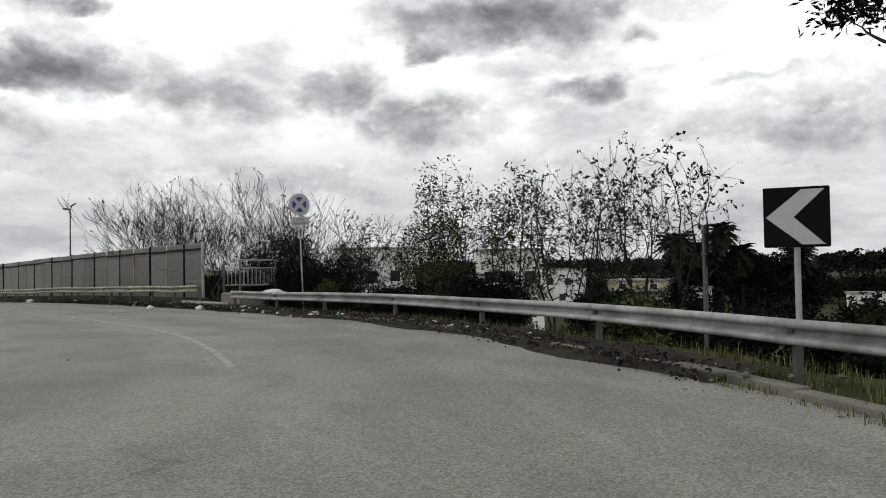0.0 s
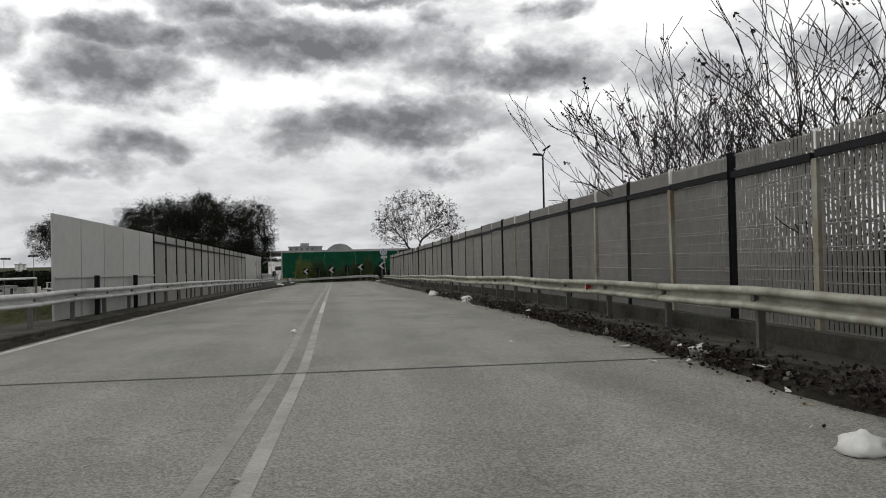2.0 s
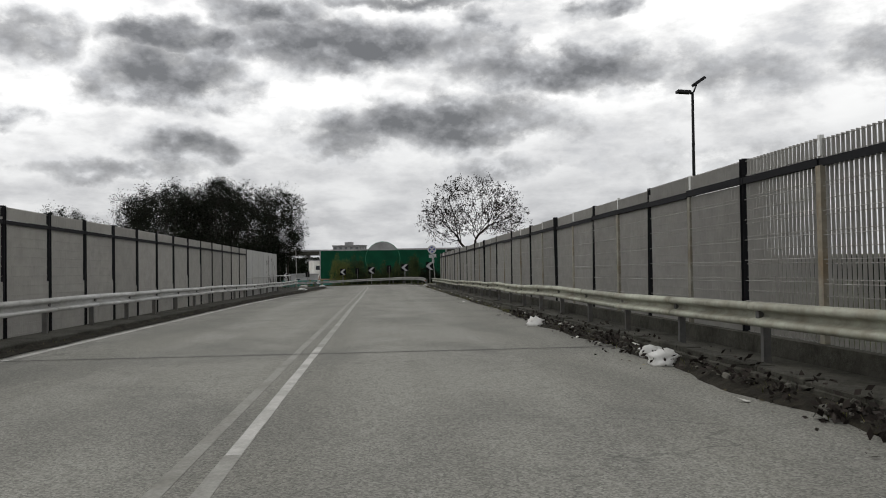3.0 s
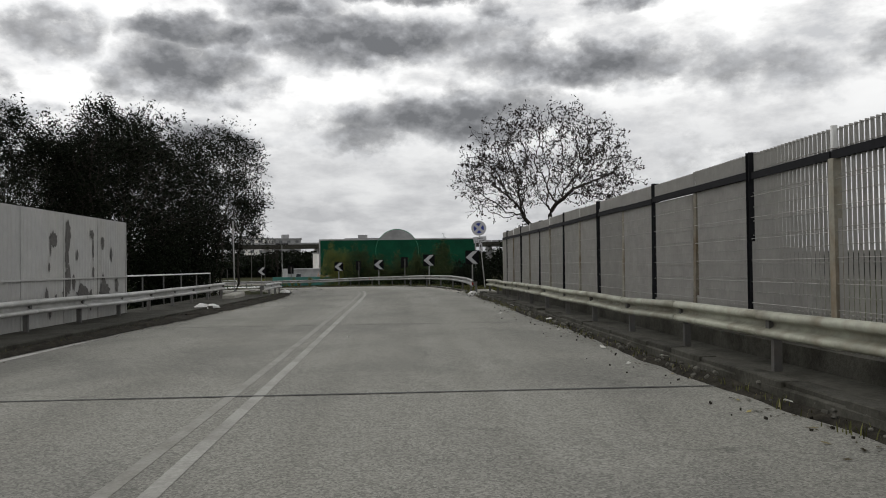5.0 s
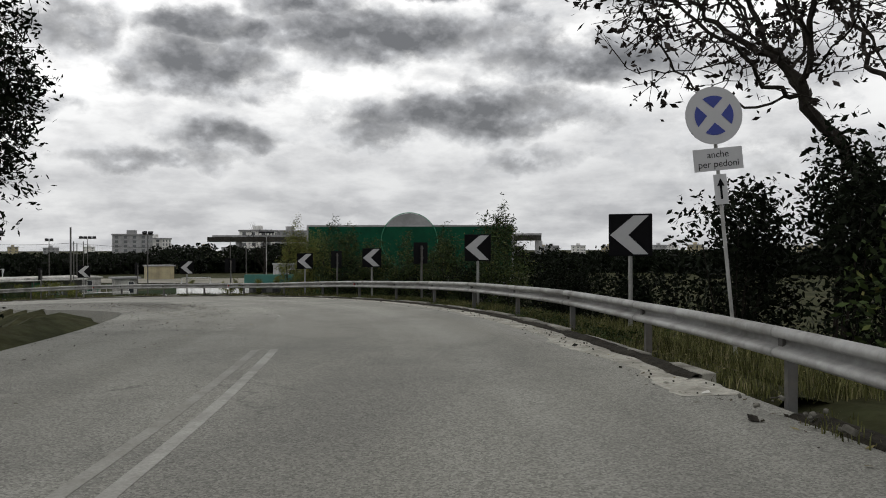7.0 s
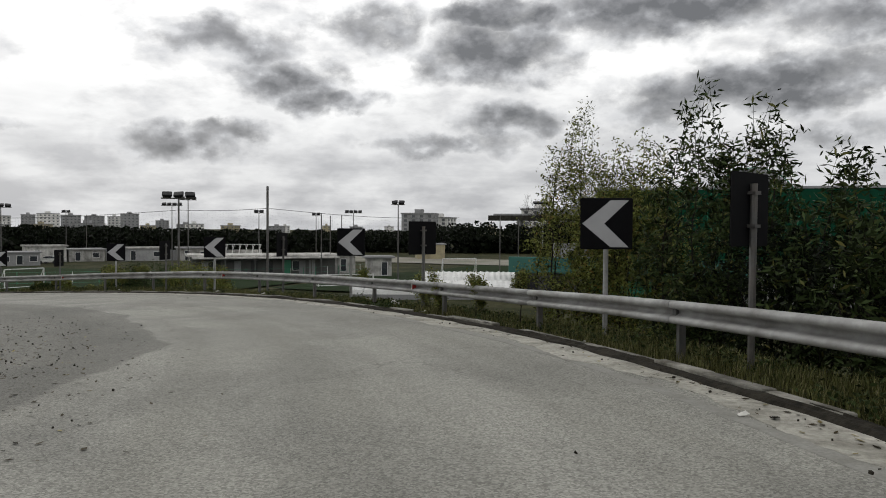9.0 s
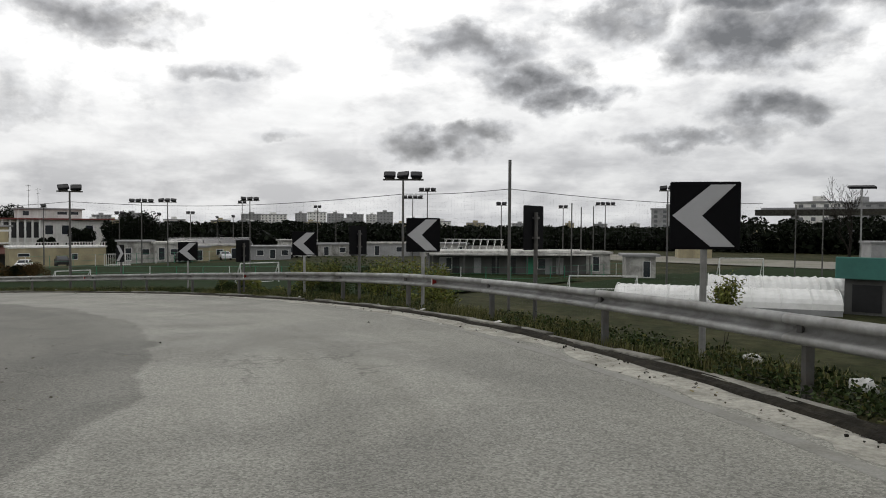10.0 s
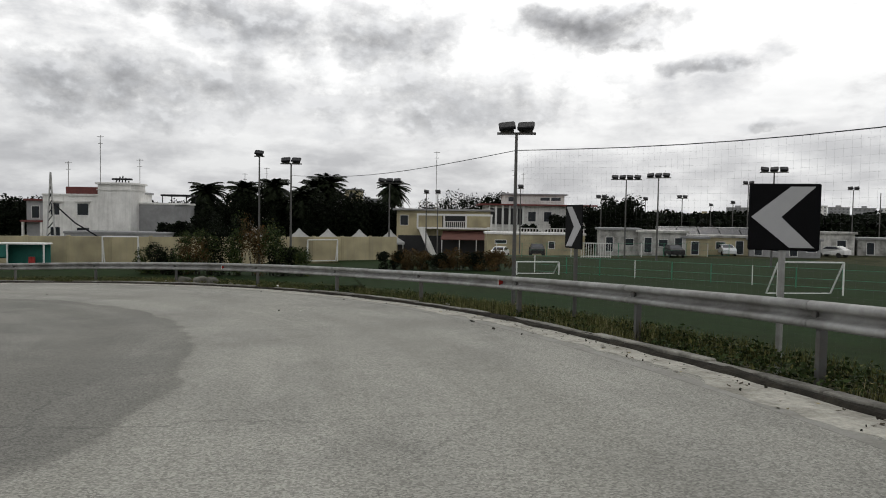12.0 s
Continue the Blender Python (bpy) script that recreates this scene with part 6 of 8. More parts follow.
part("door", Mesh().box(2.2, 3.4, -2.56, -2.51, 0, 2.1), GREENPOST, cr, "green door")
house("changing_room_end", (-66.4, 194.4, GROUND), 46, 3.6, 4.4, 2.55, HUTWALL, "white end room of the changing block", windows=W((0.5, .5, .9, 1.9)), roof=HUTWALL, lip=0.3, category="changing room")
rk = thing("stand_frame", (-82.0, 189.4, GROUND), "tilted white steel frame rack above the changing block", "stand", turn=32)
for k in range(9):
    x = -3.9 + 0.975 * k
    part("leg", Mesh().tube([(x, 0.7, 0), (x, 0.7, 4.1)], 0.04, 5), WHITEPAINT, rk)
    part("brace", Mesh().tube([(x, -0.5, 2.75), (x + 0.25, 0.7, 4.1)], 0.04, 5), WHITEPAINT, rk)
for y, z in ((-0.5, 2.75), (0.7, 4.1)):
    part("beam", Mesh().tube([(-4.1, y, z), (4.2, y, z)], 0.045, 5), WHITEPAINT, rk)
house("shed", (-57.7, 190.2, GROUND), 36, 3.3, 3, 2.6, HUTWALL, "small white shed with a flat roof and a door", windows=W((0.7, .45, .9, 1.9)), lip=0.45, category="shed")
for k, (x, y, w, d, h, wl, tn, n) in enumerate((
        (-132.5, 166.3, 5.0, 5, 3.4, HUTWALL, 70, 2), (-128.8, 170.4, 5.6, 5, 2.9, HUTWALL, 72, 3), (-127.6, 174.2, 3.0, 5, 2.2, CREAM, 70, 1),
        (-129.7, 179.3, 7.0, 5, 2.3, CREAM, 66, 3), (-124.8, 185.4, 8.2, 4, 2.1, GREYWALL, 62, 4), (-131.1, 196.8, 6.4, 5, 2.9, HUTWALL, 62, 2),
        (-128.0, 203.0, 6.2, 5, 2.2, HUTWALL, 58, 2), (-121.5, 211.0, 8.5, 5, 2.4, GREYWALL, 55, 2), (-113.0, 218.0, 9.0, 5, 2.4, HUTWALL, 50, 3))):
    # doors and windows by turns along the front
    wins = [((i + 0.5) / n, 0.45 if i % 2 == 0 else 0.55, 1.0 + 0.2 * (i % 2), min(2.0, h - 0.5) if i % 2 == 0 else 1.0) for i in range(n)]
    house("storage_hut", (x, y, level(x, y)), tn, w, d, h, wl, ("low white hut with doors beside the pitch", "low cream hut with small openings", "low grey lock-up row with doors")[(HUTWALL, CREAM, GREYWALL).index(wl)], windows=wins, lip=0.3, category="hut", group="huts beside the pitch", roof=(ROOFGREY, HUTWALL)[k % 2])
for k in range(5):
    x, y = -136.0 + 0.55 * k, 175.4 + 2.9 * k
    r = thing("solar_rack", (x, y, GROUND), "tilted dark solar panel on a white frame behind the huts", "solar panel", "solar racks", turn=72)
    part("panel", Mesh().box(-1.35, 1.35, -1.1, 1.1, -0.03, 0.03, pose(0, 0, 2.95, 26, 0, 0)), SOLAR, r)
    for z0, z1, yy in ((0, 2.5, -0.95), (0, 3.35, 0.95)):
        for sx in (-1.3, 1.3):
            part("leg", Mesh().tube([(sx, yy, z0), (sx, yy, z1)], 0.05, 5), WHITEPAINT, r)
    part("edge", Mesh().box(-1.4, 1.4, 1.1, 1.18, -0.05, 0.07, pose(0, 0, 2.95, 26, 0, 0)), WHITEPAINT, r)
gt = thing("white_gate", (-120.5, 158.0, GROUND), "white barred gate between the annexe and the huts", "gate", turn=78)
for k in range(13):
    part("bar", Mesh().tube([(-1.7 + 0.28 * k, 0, 0), (-1.7 + 0.28 * k, 0, 1.75)], 0.035, 5), WHITEPAINT, gt)
for z in (0.2, 1.7):
    part("gate_rail", Mesh().box(-1.75, 1.75, -0.03, 0.03, z - 0.05, z + 0.05), WHITEPAINT, gt)


def car(p, turn, paint, label):
    """A small parked hatchback."""
    root = thing("parked_car", p, label, "car", turn=turn)
    prof = [(-2.0, 0.35), (-2.02, 0.75), (-1.85, 0.95), (-1.1, 1.02), (-0.45, 1.42), (0.9, 1.46), (1.65, 1.08), (1.95, 0.95), (2.0, 0.4)]
    rings = [[Vector((x, y * (1.0 if z < 1.05 else 0.82), z)) for x, z in prof] for y in (-0.82, 0.82)]
    part("body", Mesh().sweep(rings, caps=True).add([(-2, -0.82, 0.35), (2, -0.82, 0.4), (2, 0.82, 0.4), (-2, 0.82, 0.35)], [(0, 1, 2, 3)]), paint, root)
    for sy in (-0.78, 0.78):
        part("side_window", Mesh().add([(-0.95, sy * 1.03, 1.05), (1.4, sy * 1.03, 1.08), (0.8, sy * 0.9, 1.38), (-0.45, sy * 0.9, 1.36)], [(0, 1, 2, 3)]), GLASS, root)
        for x in (-1.25, 1.25):
            part("wheel", Mesh().tube([(x, sy - 0.1, 0.31), (x, sy + 0.1, 0.31)], 0.31, 14), RUBBER, root)
    part("windscreen", Mesh().add([(-1.08, -0.68, 1.05), (-1.08, 0.68, 1.05), (-0.5, 0.6, 1.40), (-0.5, -0.6, 1.40)], [(0, 1, 2, 3)]), GLASS, root)
    return root


for x, y, tn, paint, lab in ((-124.2, 192.4, 20, WHITEPAINT, "small white car parked by the huts"), (-126.6, 178.6, 160, CARPAINT, "pale grey car parked by the huts"), (-127.5, 153.3, 165, RUBBER, "dark car parked before the annexe"), (-133.0, 150.2, 150, WHITEPAINT, "white car parked beside the hedge"), (-123.4, 169.4, 165, RUBBER, "dark car parked by the white hut")):
    car((x, y, level(x, y)), tn, paint, lab)

# green screen wall with its disc, and the teal-roofed hall before it
gw = thing("green_screen_wall", (-24.0, 171.7, GROUND), "tall dark green netted wall with a grey disc", "wall", turn=2.7)
part("screen", Mesh().box(0, 28.1, -0.15, 0.15, 3.6, 10.4), GREEN, gw)
for x0, x1, z0, z1 in ((0, 28.1, 10.4, 10.62), (0, 28.1, 3.4, 3.6)):
    part("frame_rail", Mesh().box(x0 - 0.1, x1 + 0.1, -0.2, 0.2, z0, z1), GREYWALL, gw)
for x in (0, 28.1):
    part("frame_post", Mesh().box(x - 0.12, x + 0.12, -0.2, 0.2, 0, 10.4), GREYWALL, gw)
part("back_wall", Mesh().box(0.2, 27.9, 0.0, 0.3, 0, 3.4), GREYWALL, gw)
ring = [2 * math.pi * k / 48 for k in range(48)]
part("disc", Mesh().add([(13.9 + 3.8 * math.cos(a), 0.4 + y, 8.45 + 3.8 * math.sin(a)) for y in (0, 0.2) for a in ring], [tuple(range(48)), tuple(range(95, 47, -1))] + [(k, 48 + k, 48 + (k + 1) % 48, (k + 1) % 48) for k in range(48)]), GREYWALL, gw, "grey round panel")
part("ring", Mesh().tube([(13.9 + 3.85 * math.cos(a), -0.22, 8.45 + 3.85 * math.sin(a)) for a in ring + [0]], 0.06, 5), GREENPOST, gw, "thin green ring")
hall = thing("teal_roofed_hall", (-27.0, 176.0 - 5, GROUND), "low hall with a teal roof fascia and tiled lean-to", "building", turn=4)
part("wall", Mesh().box(-4.4, 16, -2, 6, 0, 2.6), DIMWALL, hall)
for x in (-3.0, -0.4, 10.0, 12.6):
    part("opening", Mesh().box(x - 0.9, x + 0.9, -2.06, -2.01, 0.2, 2.1), DARKOPEN, hall)
part("fascia", Mesh().bevel_box(-4.9, 16.5, -2.6, -2.2, 2.5, 4.0, 0.05), GREENROOF, hall)
part("roof", Mesh().box(-4.9, 16.5, -2.2, 6, 2.6, 3.1), GREENROOF, hall)
part("door", Mesh().box(2.5, 8.5, -2.08, -2.01, 0.1, 1.9), GREENPOST, hall)
tiles = Mesh()
rings = [[Vector((2.6 + 6.5 * k / 40, y, 4.9 - (y + 0) * 0 - (1.2 if y < 2 else 0) + 0.05 * (k % 2))) for k in range(41)] for y in (-1.9, 3.5)]
tiles.sweep(rings)
part("tiled_roof", tiles, ROOFTILE, hall, "brown ribbed tile roof")


def tunnel(p, turn, length, half, rise, label):
    """A low ribbed shelter of white sheet over hoops."""
    root = thing("sheeted_tunnel", p, label, "shelter", turn=turn)
    part("base", Mesh().box(-length / 2, length / 2, -half, half, -0.2, 0.45), GREYWALL, root)
    rings = [[Vector((x, half * math.cos(math.pi * k / 12), 0.45 + rise * math.sin(math.pi * k / 12) ** 0.8 * (1 + 0.05 * (i % 2)))) for k in range(13)] for i, x in enumerate(frange(-length / 2, length / 2, 0.28))]
    part("sheet", Mesh().sweep(rings, caps=True), TUNNEL, root)
    for x in frange(-length / 2, length / 2, 2.0):
        part("hoop", Mesh().tube([(x, (half + 0.03) * math.cos(math.pi * k / 12), 0.45 + (rise * 1.05 + 0.03) * math.sin(math.pi * k / 12) ** 0.8) for k in range(13)], 0.035, 4), WHITEPAINT, root)
    return root


tunnel((-38.6, 165.6, GROUND), 22, 15.0, 2.6, 1.15, "long white ribbed sheet tunnel shelter")
tunnel((-35.8, 171.4, GROUND), 22, 11.5, 2.8, 1.75, "taller white ribbed sheet tunnel shelter")

# villas and yard walls at the far side
LOW = GROUND - 2.2
vl = house("villa", (-156.0, 147.6, LOW), 78, 14.3, 9, 7.5, CREAM, "cream villa with a white porch frame and a red-brown awning", windows=W((0.08, .80, 1.3, 1.6),), roof=ROOFGREY, lip=0.6)
part("porch_recess", Mesh().box(-0.2, 3.4, -4.54, -4.51, 4.95, 6.9), DARKOPEN, vl)
part("porch_floor", Mesh().bevel_box(-4.0, 7.3, -6.3, -4.5, 4.75, 5.0, 0.04), WHITEWALL, vl)
part("porch_beam", Mesh().box(-4.0, 7.4, -6.35, -6.1, 6.75, 7.05), WHITEPAINT, vl)
for x in (-3.9, 0.1, 3.4, 7.2):
    part("pillar", Mesh().box(x - 0.13, x + 0.13, -6.32, -6.1, 5.0, 6.75), WHITEPAINT, vl)
part("balcony_rail", Mesh().box(0.1, 3.4, -6.26, -6.18, 5.85, 5.95), WHITEPAINT, vl)
for k in range(11):
    part("baluster", Mesh().box(0.25 + 0.3 * k, 0.33 + 0.3 * k, -6.25, -6.2, 5.0, 5.85), WHITEPAINT, vl)
part("awning", Mesh().add([(0.0, -4.6, 4.5), (7.3, -4.6, 4.5), (7.3, -8.2, 3.3), (-0.4, -8.2, 3.3), (0.0, -4.6, 4.4), (7.3, -4.6, 4.4), (7.3, -8.2, 3.2), (-0.4, -8.2, 3.2)], [(3, 2, 1, 0), (4, 5, 6, 7), (0, 4, 7, 3), (1, 2, 6, 5), (2, 3, 7, 6)]), AWNING, vl, "red-brown sloping awning")
for x in (-0.2, 2.4, 4.9, 7.1):
    part("awning_post", Mesh().tube([(x, -8.1, -0.2), (x, -8.1, 3.25)], 0.07, 6), WHITEPAINT, vl)
part("ground_floor_opening", Mesh().box(-6.9, 6.9, -4.54, -4.51, 0.3, 3.7), DARKOPEN, vl)
part("outside_stair", Mesh().add([(-3.9, -6.3, 5.0), (-2.9, -6.3, 5.0), (-0.6, -7.0, 0.0), (-1.6, -7.0, 0.0), (-3.9, -5.6, 5.0), (-2.9, -5.6, 5.0), (-0.6, -6.2, 0.0), (-1.6, -6.2, 0.0)], [(0, 3, 2, 1), (4, 5, 6, 7), (0, 4, 7, 3), (1, 2, 6, 5), (0, 1, 5, 4)]), WHITEWALL, vl, "white outside stair")
an = house("low_annexe", (-138.2, 156.5, level(-138.2, 156.5)), 78, 13.1, 6, 3.55, CREAM, "low yellowish annexe with a balustraded roof terrace", windows=W((0.14, .72, 1.6, .55), (0.66, .62, .9, 1.0)), roof=WHITEWALL, lip=0.15)
for k in range(33):
    part("baluster", Mesh().box(-6.5 + 0.4 * k, -6.38 + 0.4 * k, -3.05, -2.95, 3.8, 4.35), WHITEWALL, an)
part("handrail", Mesh().box(-6.6, 6.6, -3.08, -2.92, 4.35, 4.45), WHITEWALL, an)
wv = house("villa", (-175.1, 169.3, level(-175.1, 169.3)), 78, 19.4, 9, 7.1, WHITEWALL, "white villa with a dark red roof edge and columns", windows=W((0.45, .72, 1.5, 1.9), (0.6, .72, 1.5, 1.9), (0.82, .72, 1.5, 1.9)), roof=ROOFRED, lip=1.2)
part("loggia", Mesh().box(-8.9, -2.6, -4.54, -4.51, 3.6, 6.6), DARKOPEN, wv)
for k in range(6):
    part("column", Mesh().tube([(-8.9 + 1.25 * k, -5.2, 0), (-8.9 + 1.25 * k, -5.2, 7.1)], 0.2, 8), WHITEPAINT, wv)
house("roof_storey", (-176.7, 169.4, level(-175.1, 169.3) + 7.38), 78, 11.4, 6, 1.75, WHITEWALL, "white set-back roof storey with a strip of windows", windows=W((0.12, .55, 1.2, 1.0), (0.68, .6, 1.9, .7), (0.86, .6, 1.9, .7)), lip=0.5)
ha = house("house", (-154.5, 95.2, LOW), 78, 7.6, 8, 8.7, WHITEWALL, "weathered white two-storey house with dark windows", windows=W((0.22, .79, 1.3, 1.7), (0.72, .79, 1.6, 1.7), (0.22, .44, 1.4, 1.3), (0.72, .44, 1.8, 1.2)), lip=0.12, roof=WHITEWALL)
for x in (-2.1, 1.7):
    part("window_hood", Mesh().box(x - 1.1, x + 1.1, -4.35, -3.95, 7.85, 8.0), WHITEWALL, ha)
part("roof_screen", Mesh().box(-0.9, 3.4, -3.5, -0.5, 8.98, 9.95), ROOFRED, ha, "dark red roof screen")
tw = house("house_tower", (-150.8, 100.9, LOW), 78, 4.4, 5, 10.3, WHITEWALL, "white stair tower with a heavy cornice", windows=(), lip=0.25, roof=WHITEWALL)
part("cornice", Mesh().box(-2.32, 2.32, -2.62, 2.62, 9.5, 9.65), WHITEWALL, tw)
for k in range(5):
    part("roof_rack", Mesh().tube([(-0.9 + 0.45 * k, 0, 10.5), (-0.75 + 0.4 * k, 0.2, 11.1 + 0.5 * math.sin(k * 0.9))], 0.09, 5), LAMPBLACK, tw)
part("roof_plate", Mesh().bevel_box(-1.3, 1.3, -0.3, 0.5, 11.0, 11.25, 0.05), LAMPBLACK, tw)
house("house_wing", (-158.8, 89.0, LOW), 78, 2.6, 6, 8.0, GREYWALL, "grey side wing with a balcony", windows=W((0.5, .8, 1.2, 1.8)), roof=ROOFRED, lip=0.3, porch=(5.0, 1.2, 2))
house("house", (-154.3, 105.6, LOW), 78, 6.6, 8, 7.7, GREYWALL, "grey-white flat-roofed two-storey house", windows=W((0.12, .72, 1.3, 1.7), (0.2, .25, 1.3, 1.4)), roof=WHITEWALL, lip=0.15)
house("roof_storey", (-155.0, 102.5, LOW + 7.95), 78, 1.8, 4, 1.2, WHITEWALL, "small white roof storey", windows=(), lip=0.2)
pg = thing("roof_pergola", (-154.3, 107.9, LOW + 7.95), "dark flat pergola on a roof terrace", "pergola", turn=78)
part("slab", Mesh().box(-1.9, 1.9, -2, 2, 1.0, 1.25), LAMPBLACK, pg)
for x in (-1.7, 1.7):
    for y in (-1.8, 1.8):
        part("post", Mesh().box(x - 0.06, x + 0.06, y - 0.06, y + 0.06, 0, 1.0), LAMPBLACK, pg)
house("low_outbuilding", (-142.9, 102.6, level(-142.9, 102.6)), 78, 12.6, 5, 3.5, GREYWALL, "low grey outbuilding behind the yard wall", windows=W((0.5, .8, 1.3, .6), (0.78, .8, 1.1, .6)), lip=0.1)
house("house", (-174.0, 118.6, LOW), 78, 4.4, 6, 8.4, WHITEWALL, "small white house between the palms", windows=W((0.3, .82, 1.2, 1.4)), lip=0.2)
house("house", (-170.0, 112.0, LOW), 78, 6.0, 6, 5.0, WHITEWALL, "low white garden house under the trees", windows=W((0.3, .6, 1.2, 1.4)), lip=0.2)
house("house", (-206, 137.8, LOW), 78, 3.4, 6, 12.0, CREAM, "cream upper storey behind the trees", windows=W((0.5, .9, 1.4, 1.2)), lip=0.3)
for (x, y), z0, z1 in (((-147.9, 98.8), 0.9, 7.1), ((-152.0, 103.0), -1.6, 4.4), ((-158.2, 146.8), -1.9, 7.4), ((-172.5, 119.8), -1.2, 4.9), ((-173.5, 116.1), -1.2, 3.9), ((-152.5, 93.6), -0.8, 3.8), ((-176.0, 165.5), 1.4, 6.0), ((-176.4, 167.4), 1.4, 5.4)):
    am = thing("roof_aerial", (x, y, z0), "thin roof aerial on a tall pole", "aerial", "roof aerials", turn=70)
    part("pole", Mesh().tube([(0, 0, -0.3), (0, 0, z1 - z0)], 0.045, 5), GALV, am)
    for k, wd in enumerate((0.5, 0.35)):
        part("crossbar", Mesh().tube([(-wd, 0, z1 - z0 - 0.2 - 0.9 * k), (wd, 0, z1 - z0 - 0.2 - 0.9 * k)], 0.035, 4), GALV, am)
lt = thing("lattice_mast", (-117.0, 101.6, GROUND), "tapering white lattice mast for the ball-stop net", "mast", turn=78)
for x in (-0.5, 0.5):
    part("leg", Mesh().tube([(x, 0, 0), (0, 0, 8.1)], 0.085, 5), GALV_NEW, lt)
for k in range(11):
    z = 0.7 * k
    w0, w1 = 0.5 * (1 - z / 8.1), 0.5 * (1 - (z + 0.7) / 8.1)
    part("lacing", Mesh().tube([(-w0, 0, z), (w1, 0, z + 0.7)], 0.05, 4), DARKPOST, lt)
part("stay", Mesh().tube([(0.25, 0, 5.2), (2.2, 0.1, 3.4), (5.2, 0.2, 1.6)], 0.07, 5), DARKPOST, lt, "dark sloping stay")
# boundary wall, shed and goals before it
for (ax, ay), (bx, by) in (((-107.6, 96), (-107.9, 112)), ((-107.9, 112), (-114.5, 134))):
    a, b = Vector((ax, ay, 0)), Vector((bx, by, 0))
    d = (b - a)
    w = thing("yard_wall", pose(ax, ay, GROUND, 0, 0, math.degrees(math.atan2(-d.x, d.y))), "stained cream boundary wall of the sports ground", "wall")
    n = int(d.length / 2.75)
    for k in range(n):
        u0, u1 = d.length * k / n, d.length * (k + 1) / n
        part("wall_panel", Mesh().bevel_box(-0.12, 0.12, u0 + 0.02, u1 - 0.02, -0.3, 2.42, 0.02), CREAM, w)
        part("pilaster", Mesh().bevel_box(-0.17, 0.17, u0 - 0.15, u0 + 0.15, -0.3, 2.5, 0.03), CREAM, w)
ts = thing("teal_dugout", (-105.4, 101.6, GROUND), "teal team shelter with a glazed front and white frame", "shelter", turn=82)
part("back_wall", Mesh().box(-3.2, 3.2, 0.6, 0.7, 0, 1.85), TEALSHED, ts)
part("roof", Mesh().bevel_box(-3.3, 3.3, -0.6, 0.8, 1.85, 1.97, 0.03), WHITEPAINT, ts)
part("low_panel", Mesh().box(-3.2, 0.4, -0.52, -0.48, 0.0, 0.75), CREAM, ts)
part("front_glass", Mesh().box(-3.2, 0.4, -0.51, -0.49, 0.85, 1.8), TEALSHED, ts)
for x in (-3.2, -1.4, 0.45, 3.2):
    part("frame_post", Mesh().box(x - 0.05, x + 0.05, -0.56, -0.46, 0, 1.85), WHITEPAINT, ts)
part("red_bin", Mesh().tube([(2.0, 0.1, 0), (2.0, 0.1, 0.85)], 0.25, 10), RED, ts, "red bin")
for x, y in ((-157.5, 118.4), (-156.1, 125.1), (-155.2, 129.4), (-154.2, 134.1), (-153.2, 138.7)):
    t = thing("pavilion_tent", (x, y, LOW), "white pointed pavilion tent", "tent", "row of pavilion tents", turn=78)
    rings = [[Vector((sx * r, sy * r, z)) for sx, sy in ((-1, -1), (0, -1.0), (1, -1), (1.0, 0), (1, 1), (0, 1), (-1, 1), (-1, 0))] for r, z in ((2.25, 2.35), (2.25, 2.65), (1.2, 3.3), (0.5, 3.9), (0.05, 4.5))]
    part("canopy", Mesh().sweep(rings, closed=True), TENT, t)
    for sx in (-2.1, 2.1):
        for sy in (-2.1, 2.1):
            part("leg", Mesh().tube([(sx, sy, 0), (sx, sy, 2.4)], 0.05, 5), WHITEPAINT, t)


